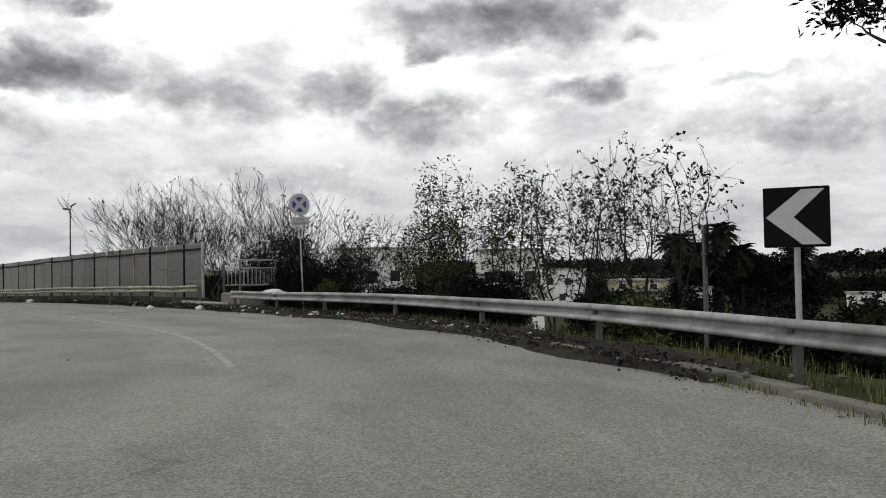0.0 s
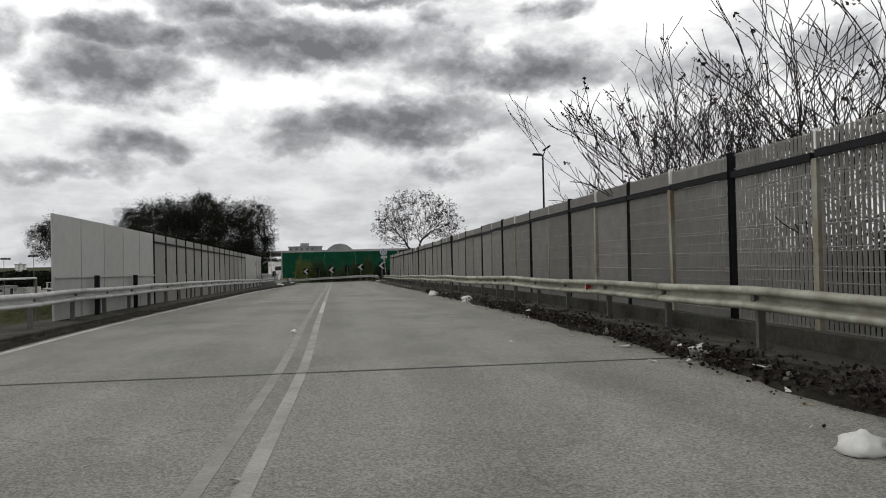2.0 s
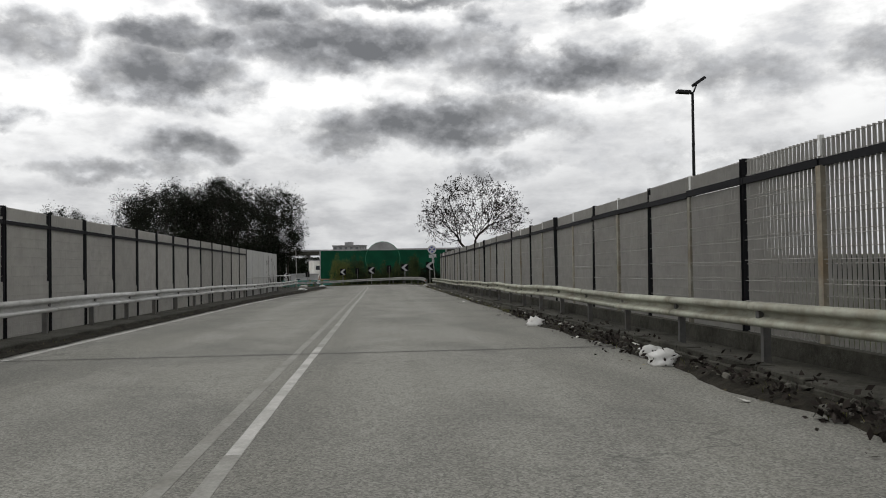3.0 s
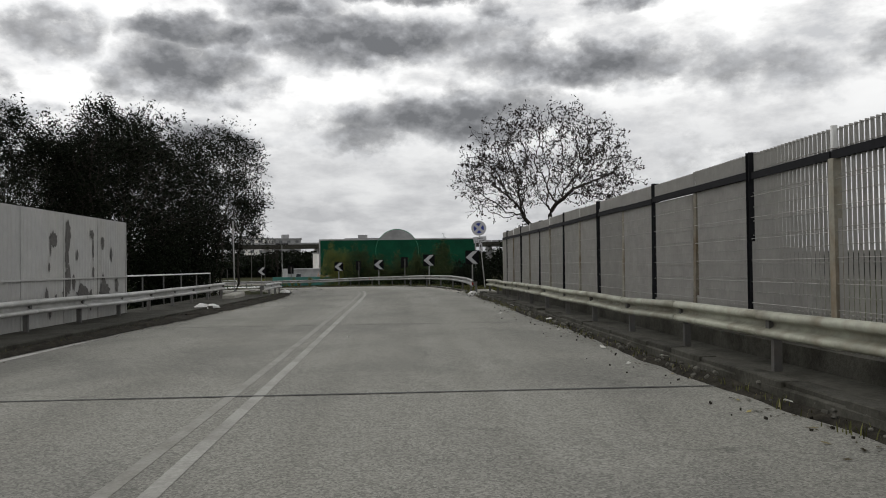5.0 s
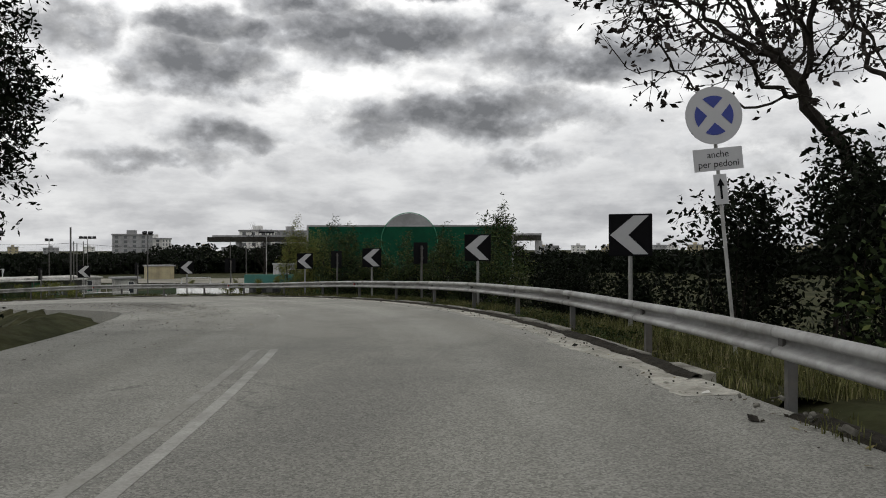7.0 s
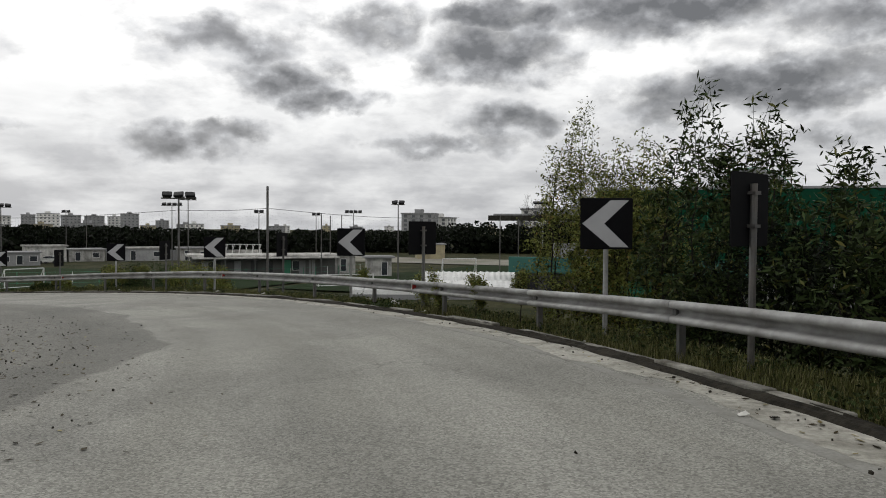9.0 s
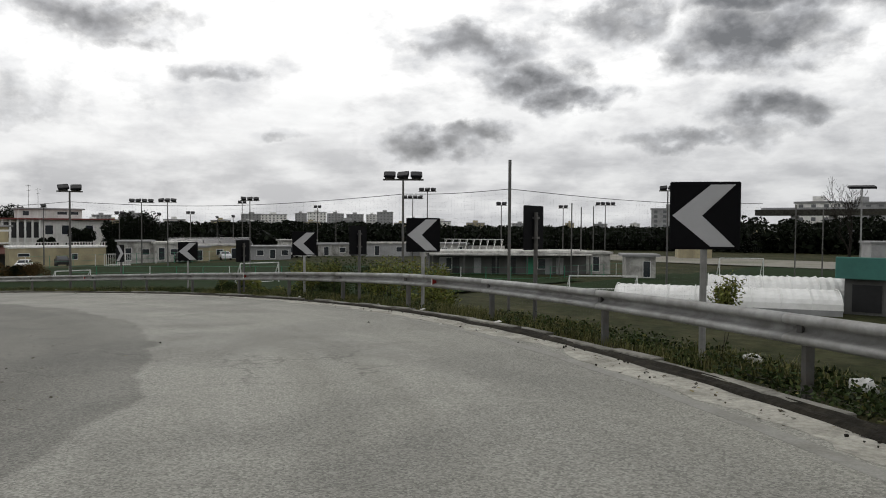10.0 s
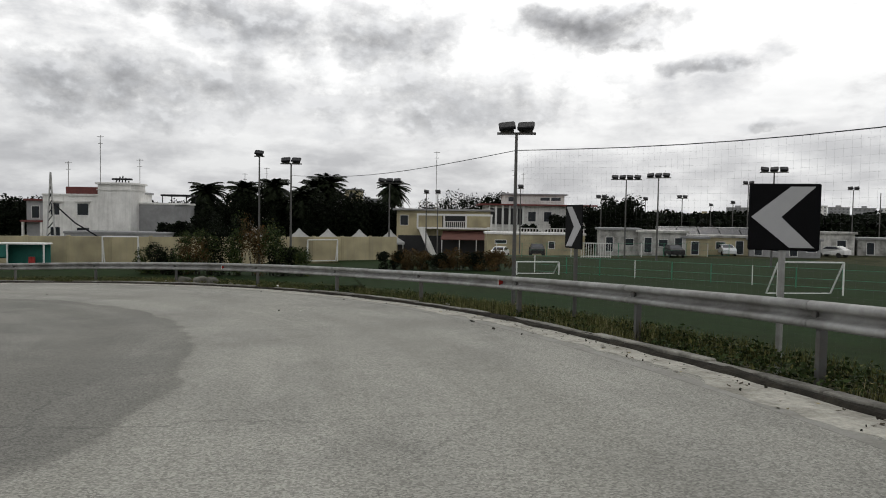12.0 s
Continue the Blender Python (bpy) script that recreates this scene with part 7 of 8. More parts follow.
def palm(p, h, seed, crown=2.6):
    """A palm: ringed trunk and a full head of arching, combed fronds."""
    rnd = random.Random(seed)
    root = thing("palm_tree", p, "tall palm with a shaggy dark crown", "palm tree", "palm trees")
    lean = rnd.uniform(-0.3, 0.3)
    part("trunk", Mesh().tube([(lean * (z / h) ** 2, 0, z) for z in frange(-0.3, h, 0.6)], [0.30 + 0.03 * (k % 2) for k in range(len(frange(-0.3, h, 0.6)))], 8), BARK, root)
    fr = Mesh()
    for k in range(120):
        a, e = rnd.uniform(0, 2 * math.pi), rnd.uniform(-1.1, 1.4)
        L = crown * rnd.uniform(0.75, 1.15)
        pts = [Vector((lean + math.cos(a) * L * u * math.cos(e * (1 - u * 0.35)), math.sin(a) * L * u * math.cos(e * (1 - u * 0.35)), h + L * (math.sin(e) * u - 0.5 * u * u))) for u in (0, 0.2, 0.4, 0.6, 0.8, 1.0)]
        side = Vector((-math.sin(a), math.cos(a), 0))
        for i in range(5):
            d = (pts[i + 1] - pts[i]).normalized()
            for j in range(4):
                b = pts[i].lerp(pts[i + 1], j / 4)
                for sg in (-1, 1):
                    tip = b + (side * sg * 0.8 + d * 0.7 + Vector((0, 0, -0.4))) * L * 0.30 * (1.1 - 0.6 * i / 5)
                    fr.add([b, b + d * 0.26, tip], [(0, 1, 2)])
    part("fronds", fr, PALMLEAF, root)
    # dead fronds hang down round the neck
    sk = Mesh()
    for k in range(150):
        a, d0 = rnd.uniform(0, 2 * math.pi), rnd.uniform(0.0, 2.4)
        out = Vector((math.cos(a), math.sin(a), 0))
        p0 = Vector((lean, 0, h - d0)) + out * 0.25
        p1 = p0 + out * rnd.uniform(0.35, 0.75) * (1.25 - 0.3 * d0) + Vector((0, 0, -rnd.uniform(0.2, 0.6)))
        p2 = p1 + out * rnd.uniform(-0.1, 0.15) + Vector((0, 0, -rnd.uniform(0.6, 1.3)))
        side = Vector((-math.sin(a), math.cos(a), 0)) * rnd.uniform(0.08, 0.20)
        sk.add([p0 - side, p0 + side, p1 + side * 1.2, p2, p1 - side * 1.2], [(0, 1, 2, 4), (4, 2, 3)])
    part("dead_fronds", sk, PALMLEAF, root, "beard of hanging dead fronds")
    return root


for x, y, h, sd, cr_ in ((-165.6, 110.5, 10.0, 1, 3.3), (-164.3, 116.5, 10.2, 2, 3.2), (-165.4, 121.2, 10.8, 3, 3.1), (-168.7, 130.0, 11.6, 4, 3.8), (-166.4, 140.9, 11.4, 5, 2.8), (-163.0, 126.0, 9.6, 6, 3.0), (-167.5, 127.6, 11.0, 7, 3.2)):
    palm((x, y, LOW), h, sd, cr_)
GARDEN = ((-160, 108.5, 3.4, 8.8), (-161, 113.5, 3.6, 9.4), (-162, 118.5, 3.4, 9.8), (-166, 123.5, 3.8, 11.2), (-162, 127.5, 4.0, 10.6), (-161, 132.5, 4.0, 10.4), (-162, 137.0, 4.2, 9.8), (-160, 140.0, 3.0, 7.4), (-168, 126, 4.2, 10.8), (-169, 134.5, 4.0, 9.6),
          (-207.6, 163.8, 6.5, 12.2), (-209, 157, 5.0, 10.6), (-205, 170, 4.5, 10.2), (-164, 86, 5, 9.0), (-168, 80, 6, 9.6), (-162, 76, 5, 7.6), (-150, 176, 3.4, 8.2), (-151, 171.5, 2.4, 6.5), (-146, 161.5, 1.4, 4.6), (-165, 165, 2.0, 5.0), (-164.5, 171, 2.2, 5.4), (-144, 109, 2.4, 5.5), (-147, 113, 2.6, 6.2))
for k, (x, y, r, h) in enumerate(GARDEN):
    bush((x, y, level(x, y)), r, h, 500 + k, "dense dark garden tree among the houses", LEAF_DARK, 7000, 0.24, name="garden_tree", lump=18)
for k in range(11):
    y = 113.8 + 1.05 * k
    bush((-97.2 + 0.22 * k, y, GROUND), 1.25, (2.4, 3.0, 3.4, 3.0, 3.8, 4.4, 4.9, 4.4, 4.2, 3.4, 2.6)[k], 540 + k, "scrubby yellow-green bush before the yard wall", (LEAF_MID, LEAF_DARK, LEAF_MID, LEAF_RED)[k % 4], 2600, 0.075, lump=9)
for k in range(9):
    bush((-101.4 + 0.2 * k, 131.6 + 1.1 * k, GROUND), 1.1, 1.9 + 0.25 * math.sin(k * 1.7), 560 + k, "low reddish hedge bush by the pitch", LEAF_RED if k % 3 else LEAF_DARK, 2600, 0.07, lump=9)

# far woods and city
fw = Mesh()
rnd = random.Random(9)
for k in range(2400):
    a = radians(rnd.uniform(-125, 112))
    R = 205 + 190 * rnd.random() ** 1.4
    x, y = -20 - R * math.sin(a), 90 + R * math.cos(a)
    r = rnd.uniform(2.2, 4.2)
    top = -7.5 + rnd.uniform(4.4, 6.6) + 0.5 * math.sin(a * 9)
    top += 4.6 * min(1.0, max(0.0, (-52 - math.degrees(a)) / 10))
    if -8 < math.degrees(a) < 21:
        top += 2.6 if R > 250 else 1.0
    for _ in range(80):
        u, v = rnd.uniform(0, 2 * math.pi), rnd.uniform(-0.5, 1) 
        q = math.sqrt(max(0.0, 1 - v * v)) * rnd.uniform(0.7, 1.05)
        c = Vector((x + r * q * math.cos(u), y + r * q * math.sin(u), top - r * 0.75 + r * 0.75 * v))
        d = Vector((rnd.gauss(0, 1), rnd.gauss(0, 1), rnd.gauss(0, 1))).normalized() * rnd.uniform(0.3, 0.65)
        w = d.cross(Vector((rnd.gauss(0, 1), rnd.gauss(0, 1), rnd.gauss(0, 1)))).normalized() * rnd.uniform(0.25, 0.5)
        fw.add([c - d, c + w, c + d, c - w], [(0, 1, 2, 3)])
for k in range(1100):
    a = radians(rnd.uniform(-125, 112))
    x, y = -20 - 212 * math.sin(a), 90 + 212 * math.cos(a)
    for _ in range(30):
        c = Vector((x + rnd.gauss(0, 2.5), y + rnd.gauss(0, 2.5), -7.5 + rnd.uniform(0, 4.4)))
        d = Vector((rnd.gauss(0, 1), rnd.gauss(0, 1), rnd.gauss(0, 1))).normalized() * rnd.uniform(0.6, 1.2)
        w = d.cross(Vector((rnd.gauss(0, 1), rnd.gauss(0, 1), rnd.gauss(0, 1)))).normalized() * rnd.uniform(0.5, 0.9)
        fw.add([c - d, c + w, c + d, c - w], [(0, 1, 2, 3)])
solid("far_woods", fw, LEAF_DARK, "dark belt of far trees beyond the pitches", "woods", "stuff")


def block(p, turn, w, d, h, floors, wall, label):
    """A far apartment block with rows of windows on two sides."""
    root = thing("apartment_block", p, label, "apartment block", "far city blocks", turn=turn)
    part("wall", Mesh().box(-w / 2, w / 2, -d / 2, d / 2, -2, h), wall, root)
    part("roof", Mesh().box(-w / 2 - 0.4, w / 2 + 0.4, -d / 2 - 0.4, d / 2 + 0.4, h, h + 0.8), ROOFGREY, root)
    part("stair_head", Mesh().box(-w * 0.15, w * 0.1, -2, 2, h + 0.8, h + 3.0), wall, root)
    m = Mesh()
    n = max(2, int(w / 4))
    for f in range(floors):
        for k in range(n):
            x, z = -w / 2 + (k + 0.5) * w / n, (f + 0.55) * h / floors
            m.box(x - 0.9, x + 0.9, -d / 2 - 0.1, -d / 2 + 0.1, z - 0.75, z + 0.75)
        for k in range(3):
            y, z = -d / 2 + (k + 0.5) * d / 3, (f + 0.55) * h / floors
            m.box(w / 2 - 0.1, w / 2 + 0.1, y - 0.9, y + 0.9, z - 0.75, z + 0.75)
            m.box(-w / 2 - 0.1, -w / 2 + 0.1, y - 0.9, y + 0.9, z - 0.75, z + 0.75)
    tagged(part("window", m, FARGLASS, root), kind="stuff")
    return root


rnd = random.Random(21)
# the estate of tall blocks, and low roofs along the rest of the skyline
for k, (a, R, w, h) in enumerate(((52.6, 1000, 12, 20), (51.4, 960, 22, 21), (50.0, 1000, 21, 20), (48.5, 980, 22, 19), (47.2, 1000, 13, 19), (46.2, 960, 18, 22), (44.0, 1050, 14, 15), (54.6, 900, 30, 17), (56.2, 950, 26, 18), (24.6, 420, 19, 15), (23.0, 440, 15, 13), (64.5, 900, 24, 17), (66.5, 950, 20, 15), (15.0, 350, 15, 16), (12.4, 360, 14, 16), (83, 900, 30, 22), (85, 950, 24, 20), (5.5, 420, 20, 17))):
    a = radians(a)
    block((-14 - R * math.sin(a), 106 + R * math.cos(a), GROUND), math.degrees(a) + rnd.uniform(-25, 25), w, 13, h, 6, (GREYWALL, WHITEWALL, GREYWALL)[k % 3], "far pale apartment block on the skyline")
for k in range(64):
    a = radians(-30 + 140 * (k + rnd.uniform(0, 0.9)) / 64)
    R = rnd.uniform(620, 1100)
    block((-14 - R * math.sin(a), 106 + R * math.cos(a), GROUND), math.degrees(a) + rnd.uniform(-30, 30), rnd.uniform(10, 24), 12, rnd.uniform(6.0, 8.0) + R * 0.002, 3, (GREYWALL, CREAM, WHITEWALL)[k % 3], "far low pale house block on the skyline")
dm = thing("far_hall", (-533, 440, GROUND), "far hall with a white curved roof", "hall", turn=51)
part("roof", Mesh().sweep([[Vector((x, y, 5.5 + 4.6 * math.cos(x / 24 * 1.45))) for y in (-10, 10)] for x in frange(-24, 24, 2)]), TUNNEL, dm)
part("wall", Mesh().box(-23, 23, -9.5, 9.5, 0, 6.2), GREYWALL, dm)

# ---- stair head beside the rail gap ----
def stair_head():
    base = facing(-4.9, 7.15, 0)
    root = thing("metal_staircase", base, "grey steel railing cage over a concrete stair head", "stairs")
    part("plinth", Mesh().bevel_box(-0.1, 1.9, -0.9, 1.0, -1.2, 0.62, 0.04), CONCRETE, root)
    top = 2.08
    for x, y in ((0.0, -0.75), (1.75, -0.75), (0.0, 0.85), (1.75, 0.85)):
        part("corner_post", Mesh().box(x - 0.04, x + 0.04, y - 0.04, y + 0.04, 0.62, top), POST, root)
    for (x0, y0), (x1, y1) in (((0, -0.75), (1.75, -0.75)), ((1.75, -0.75), (1.75, 0.85)), ((0, 0.85), (1.75, 0.85))):
        for z in (top, 1.72, 0.95):
            part("rail", Mesh().tube([(x0, y0, z), (x1, y1, z)], 0.03, 6), GALV, root)
        n = 9
        for k in range(1, n):
            x, y = x0 + (x1 - x0) * k / n, y0 + (y1 - y0) * k / n
            part("baluster", Mesh().box(x - 0.012, x + 0.012, y - 0.012, y + 0.012, 0.95, 1.72), GALV, root)
    # flight going down along the bridge
    for k in range(9):
        part("tread", Mesh().box(0.2, 1.6, 1.0 + 0.28 * k, 1.3 + 0.28 * k, 0.40 - 0.2 * k, 0.46 - 0.2 * k), CONCRETE, root)
    for x in (0.12, 1.68):
        for dz in (1.05, 0.62):
            part("sloped_rail", Mesh().tube([(x, 0.9, 0.62 + dz), (x, 3.6, -1.35 + dz)], 0.03, 6), POST, root)
        for k in range(5):
            y = 1.1 + 0.58 * k
            z = 0.62 - (y - 0.9) * 0.73
            part("baluster", Mesh().box(x - 0.02, x + 0.02, y - 0.02, y + 0.02, z - 0.2, z + 1.05), POST, root)
    return root


stair_head()
m = Mesh()
m.bevel_box(-0.2, 0.2, -2.1, 2.1, -0.6, 0.28, 0.04, facing(-4.6, 5.95, 0))
solid("low_parapet", m, CONCRETE_PALE, "low stained concrete parapet between the rails", "wall", "structure")
m = Mesh().bevel_box(-0.25, 0.25, -1.2, 1.2, -0.6, 0.34, 0.05, facing(72.6, -5.55, 0))
solid("low_parapet", m, CONCRETE_PALE, "low concrete parapet end beside the bushes", "wall", "structure")
m = Mesh().bevel_box(-0.3, 0.55, -0.9, 0.9, -0.6, 0.24, 0.05, facing(74.8, 5.7, 0))
solid("low_parapet", m, CONCRETE_PALE, "pale concrete parapet end beside the rail gap", "wall", "structure")

# second stair cage at the far end of the barrier
root = thing("stair_cage", facing(76.7, 7.42, 0), "grey steel stair cage beside the barrier end", "stairs")
for x, y in ((0, 0), (1.9, 0)):
    part("corner_post", Mesh().bevel_box(x - 0.05, x + 0.05, y - 0.05, y + 0.05, -1.5, 1.92, 0.01), GALV, root)
for z, r in ((1.90, 0.045), (1.60, 0.035), (0.90, 0.035)):
    part("rail", Mesh().bevel_box(0.05, 1.85, -r, r, z - r, z + r, 0.01), GALV, root)
for k in range(1, 11):
    part("baluster", Mesh().box(1.9 * k / 11 - 0.01, 1.9 * k / 11 + 0.01, -0.01, 0.01, 0.65, 1.74), GALV, root)
part("landing", Mesh().bevel_box(-0.1, 2.0, -0.1, 1.4, -1.6, 0.3, 0.03), CONCRETE_DARK, root, "stained concrete landing")

pl = thing("marker_pole", (-12.55, 77.5, -2.0), "thin grey pole leaning beside the dark bushes", "pole")
part("pole", Mesh().tube([(0, 0, -0.5), (-0.10, 0.05, 4.3)], 0.035, 6), GALV, pl)

# base wall of the bridge barrier and dirt strips at its foot
for l0, l1 in ((6.42, 6.78),):
    # the shade on this recessed base is in its concrete colour
    m = Mesh()
    rings = [[at(s, l0, -0.2), at(s, l0, 0.40), at(s, l1, 0.40), at(s, l1, -0.2)] for s in frange(-3.4, 73.5, 2.0)]
    m.sweep(rings, closed=True, caps=True)
    solid("barrier_base", m, CONCRETE_DARK, "stained concrete base under the barrier, its colour darkened for shade", "wall", "structure")


def dirt_strip(s0, s1, lo, hi, high, seed, label, step=0.25, cols=7):
    """An uneven bank of earth along the road edge."""
    m = Mesh()
    rings = []
    for s in frange(s0, s1, step):
        a, b = lo(s) if callable(lo) else lo, hi(s) if callable(hi) else hi
        row = []
        for k in range(cols):
            u = k / (cols - 1)
            n1 = noise.noise((s * 0.6, u * 2.0, seed)) * 0.5 + noise.noise((s * 2.7, u * 5.0, seed + 9)) * 0.35
            h = max(0.0, (0.45 + n1)) * high * math.sin(math.pi * min(1.0, u * 0.75 + 0.02)) + 0.02
            row.append(at(s, a + (b - a) * u + 0.10 * noise.noise((s * 1.3, u, seed + 4)) * (1 - u), h if k else 0.0))
        rings.append(row)
    m.sweep(rings)
    return solid("dirt_bank", m, DIRT, label, "earth", "structure")


dirt_strip(-30, -8, lambda s: 5.0 + 0.2 * math.sin(s), 6.4, 0.22, 3, "dark earth and rubbish below the guard rail")
dirt_strip(-8, 30, lambda s: 5.10 + 0.10 * math.sin(s * 0.7) + 0.08 * math.sin(s * 1.9), 5.5, 0.13, 5, "dark earth heaped along the bridge kerb")
dirt_strip(30, 78, lambda s: 5.22 + 0.08 * math.sin(s * 0.6), 5.5, 0.07, 7, "dark earth along the bridge kerb")
dirt_strip(80, 204, lambda s: wider(s) + 5.27 + 0.07 * noise.noise((s * 0.9, 2.0, 5.0)), lambda s: wider(s) + 5.52, 0.075, 11, "dark earth at the kerb foot")
for k, (a, b) in enumerate(((-10, 62), (62, 83))):
    m = Mesh()
    rings = []
    for s in frange(a, b, 0.3):
        e = left_edge(s)
        w = lerp(s, [(a, 0.12), (50, 0.15), (60, 0.5), (72, 0.6), (83, 0.3)])
        rings.append([at(s, e - 0.2 + (w + 0.2) * u / 4 * (1 + 0.25 * noise.noise((s * 0.8, u, 2))), (0.02 + 0.10 * max(0, 0.5 + noise.noise((s * 1.9, u * 1.3, 8)))) if u < 4 else 0.015) for u in range(5)])
    m.sweep(rings)
    solid("dirt_bank", m, DIRT, "dirt and leaf litter along the kerb", "earth", "structure")
kerb_run("kerb", -8, 76, 5.44, 1, h=0.22, w=0.24, piece=1.0, label="stained concrete kerb blocks under the bridge rail, darkened for shade", seed=8, stone=CONCRETE_DARK)

# earth verge behind the kerb of the ramp
m = Mesh()
rings = []
for s in frange(79, 205, 0.5):
    k0 = kerb_line(s) + 0.16
    rings.append([at(s, k0 + 0.30 * u, -0.3 if u == 0 else -0.02 - 0.012 * u * u + 0.07 * noise.noise((s * 0.8, u * 0.7, 4.0))) for u in range(8)])
m.sweep(rings)
solid("verge", m, GRASSLAND, "rough earth verge behind the kerb", "verge", "structure")

# ---- grass and weeds ----


def blades(spots, rnd, lo, hi, width=0.012):
    m = Mesh()
    for p, tall in spots:
        for _ in range(rnd.randint(4, 8)):
            a = rnd.uniform(0, 2 * math.pi)
            h = rnd.uniform(lo, hi) * tall
            q = p + Vector((rnd.gauss(0, 0.06), rnd.gauss(0, 0.06), -0.03))
            side = Vector((math.cos(a), math.sin(a), 0)) * width
            bend = Vector((math.cos(a + 1.3), math.sin(a + 1.3), 0)) * h * rnd.uniform(0.1, 0.5)
            mid = q + bend * 0.35 + Vector((0, 0, h * 0.6))
            m.add([q - side, q + side, mid + side * 0.7, q + bend + Vector((0, 0, h)), mid - side * 0.7], [(0, 1, 2, 4), (4, 2, 3)])
    return m


rnd = random.Random(55)
spots = []
for _ in range(30000):
    s = rnd.uniform(79, 186)
    l = wider(s) + 5.66 + abs(rnd.gauss(0, 1.3))
    q = at(s, l)
    if noise.noise((s * 0.25, l * 0.4, 1)) < -0.30:
        continue
    z = q.z - 0.05 if l < 7.0 else max(gz(q.x, q.y), q.z - 3)
    spots.append((Vector((q.x, q.y, z)), 1.0 if l > 6.2 else 0.6))
solid("roadside_grass", blades(spots, rnd, 0.05, 0.30, 0.006), GRASS, "uneven dry and green grass behind the kerb", "grass", "stuff")
spots = []
for _ in range(1500):
    s, l = rnd.uniform(-34, 78), 5.22 + abs(rnd.gauss(0, 0.25))
    spots.append((at(s, l, 0.02), 0.7))
for _ in range(900):
    s = rnd.uniform(-10, 83)
    spots.append((at(s, left_edge(s) - abs(rnd.gauss(0.15, 0.2)), 0.02), 0.6))
for _ in range(1600):
    s, l = rnd.uniform(-40, -6), 6.2 + abs(rnd.gauss(0, 1.2))
    q = at(s, l)
    spots.append((Vector((q.x, q.y, max(gz(q.x, q.y), q.z - 1.5))), 1.2))
solid("kerb_weeds", blades(spots, rnd, 0.05, 0.20, 0.007), GRASS, "weeds and dry stalks along the kerbs", "weeds", "stuff")

spots = []
for _ in range(26000):
    s = rnd.uniform(84, 188)
    l = wider(s) + 5.72 + abs(rnd.gauss(0, 0.9))
    if noise.noise((s * 0.4, l * 0.6, 7)) < -0.05:
        continue
    q = at(s, l)
    z = q.z - 0.06 if l < 7.0 else max(gz(q.x, q.y), q.z - 3)
    spots.append((Vector((q.x, q.y, z + rnd.uniform(0.0, 0.16) * (0.4 + 0.6 * min(1.0, l - 5.6)))), Vector((0, 0, 1))))
m = Mesh()
leaves(m, spots, rnd, 4, 0.035, 0.05, elong=1.8)
solid("verge_weeds", m, LEAF_MID, "low leafy weeds on the verge behind the kerb", "weeds", "stuff")
# rubble on the earth banks
m = Mesh()
for _ in range(700):
    s = rnd.uniform(-31, 79)
    l = rnd.uniform(5.02, 6.3) if s < -8 else rnd.uniform(5.02, 5.5)
    q = at(s, l, 0.05 + 0.10 * rnd.random())
    r = rnd.uniform(0.010, 0.036) * rnd.choice((1, 1, 1, 1.6))
    m.bevel_box(-r, r, -r * 0.7, r * 0.7, -r * 0.5, r * 0.5, r * 0.25, pose(q.x, q.y, q.z, rnd.uniform(-40, 40), rnd.uniform(-40, 40), rnd.uniform(0, 180)))
solid("rubble", m, CONCRETE, "broken stones and rubble on the earth bank", "rubble", "stuff")
# dead leaves and rags heaped on the earth bank
m = Mesh()
heap_spots = []
for _ in range(2600):
    s = rnd.choice((rnd.uniform(-9, 14), rnd.uniform(-30, 30)))
    heap_spots.append((at(s, rnd.uniform(5.0, 5.75), 0.06 + 0.12 * rnd.random() * max(0.2, 0.6 + noise.noise((s * 0.9, 3.0, 1.0)))), Vector((0, 0, 1))))
leaves(m, heap_spots, rnd, 6, 0.045, 0.06, elong=1.9)
solid("dead_leaf_heap", m, LEAF_DRY, "dark dead leaves heaped along the bridge kerb", "leaf litter", "stuff")
# fallen leaves and straw along the left kerb at the bridge end and in the gutters
spots = []
for _ in range(2600):
    s = rnd.gauss(69, 6)
    spots.append((at(s, left_edge(s) + abs(rnd.gauss(0, 0.45)), 0.012), Vector((0, 0, 1))))
for _ in range(2600):
    s = rnd.uniform(-32, 200)
    spots.append((at(s, wider(s) + 5.25 - abs(rnd.gauss(0, 0.25)), 0.014), Vector((0, 0, 1))))
for _ in range(6500):
    s = rnd.uniform(80, 188)
    l = wider(s) + 5.68 + abs(rnd.gauss(0, 0.6))
    spots.append((at(s, l, -0.02 + 0.08 * rnd.random()), Vector((0, 0, 1))))
for _ in range(3600):
    s, l = rnd.gauss(108, 9), rnd.gauss(-2.8, 1.1)
    spots.append((at(s, l, 0.012), Vector((0, 0, 1))))
m = Mesh()
for p, w in spots:
    a, b = rnd.uniform(0, 2 * math.pi), rnd.uniform(0.015, 0.05)
    u, v = Vector((math.cos(a), math.sin(a), rnd.uniform(-0.1, 0.25))) * b, Vector((-math.sin(a), math.cos(a), rnd.uniform(-0.1, 0.2))) * b * 0.45
    m.add([p - u, p + v, p + u, p - v], [(0, 1, 2, 3)])
solid("fallen_leaves", m, LITTER, "fallen brown and yellow leaves in the gutters", "leaf litter", "stuff")

# ---- litter ----


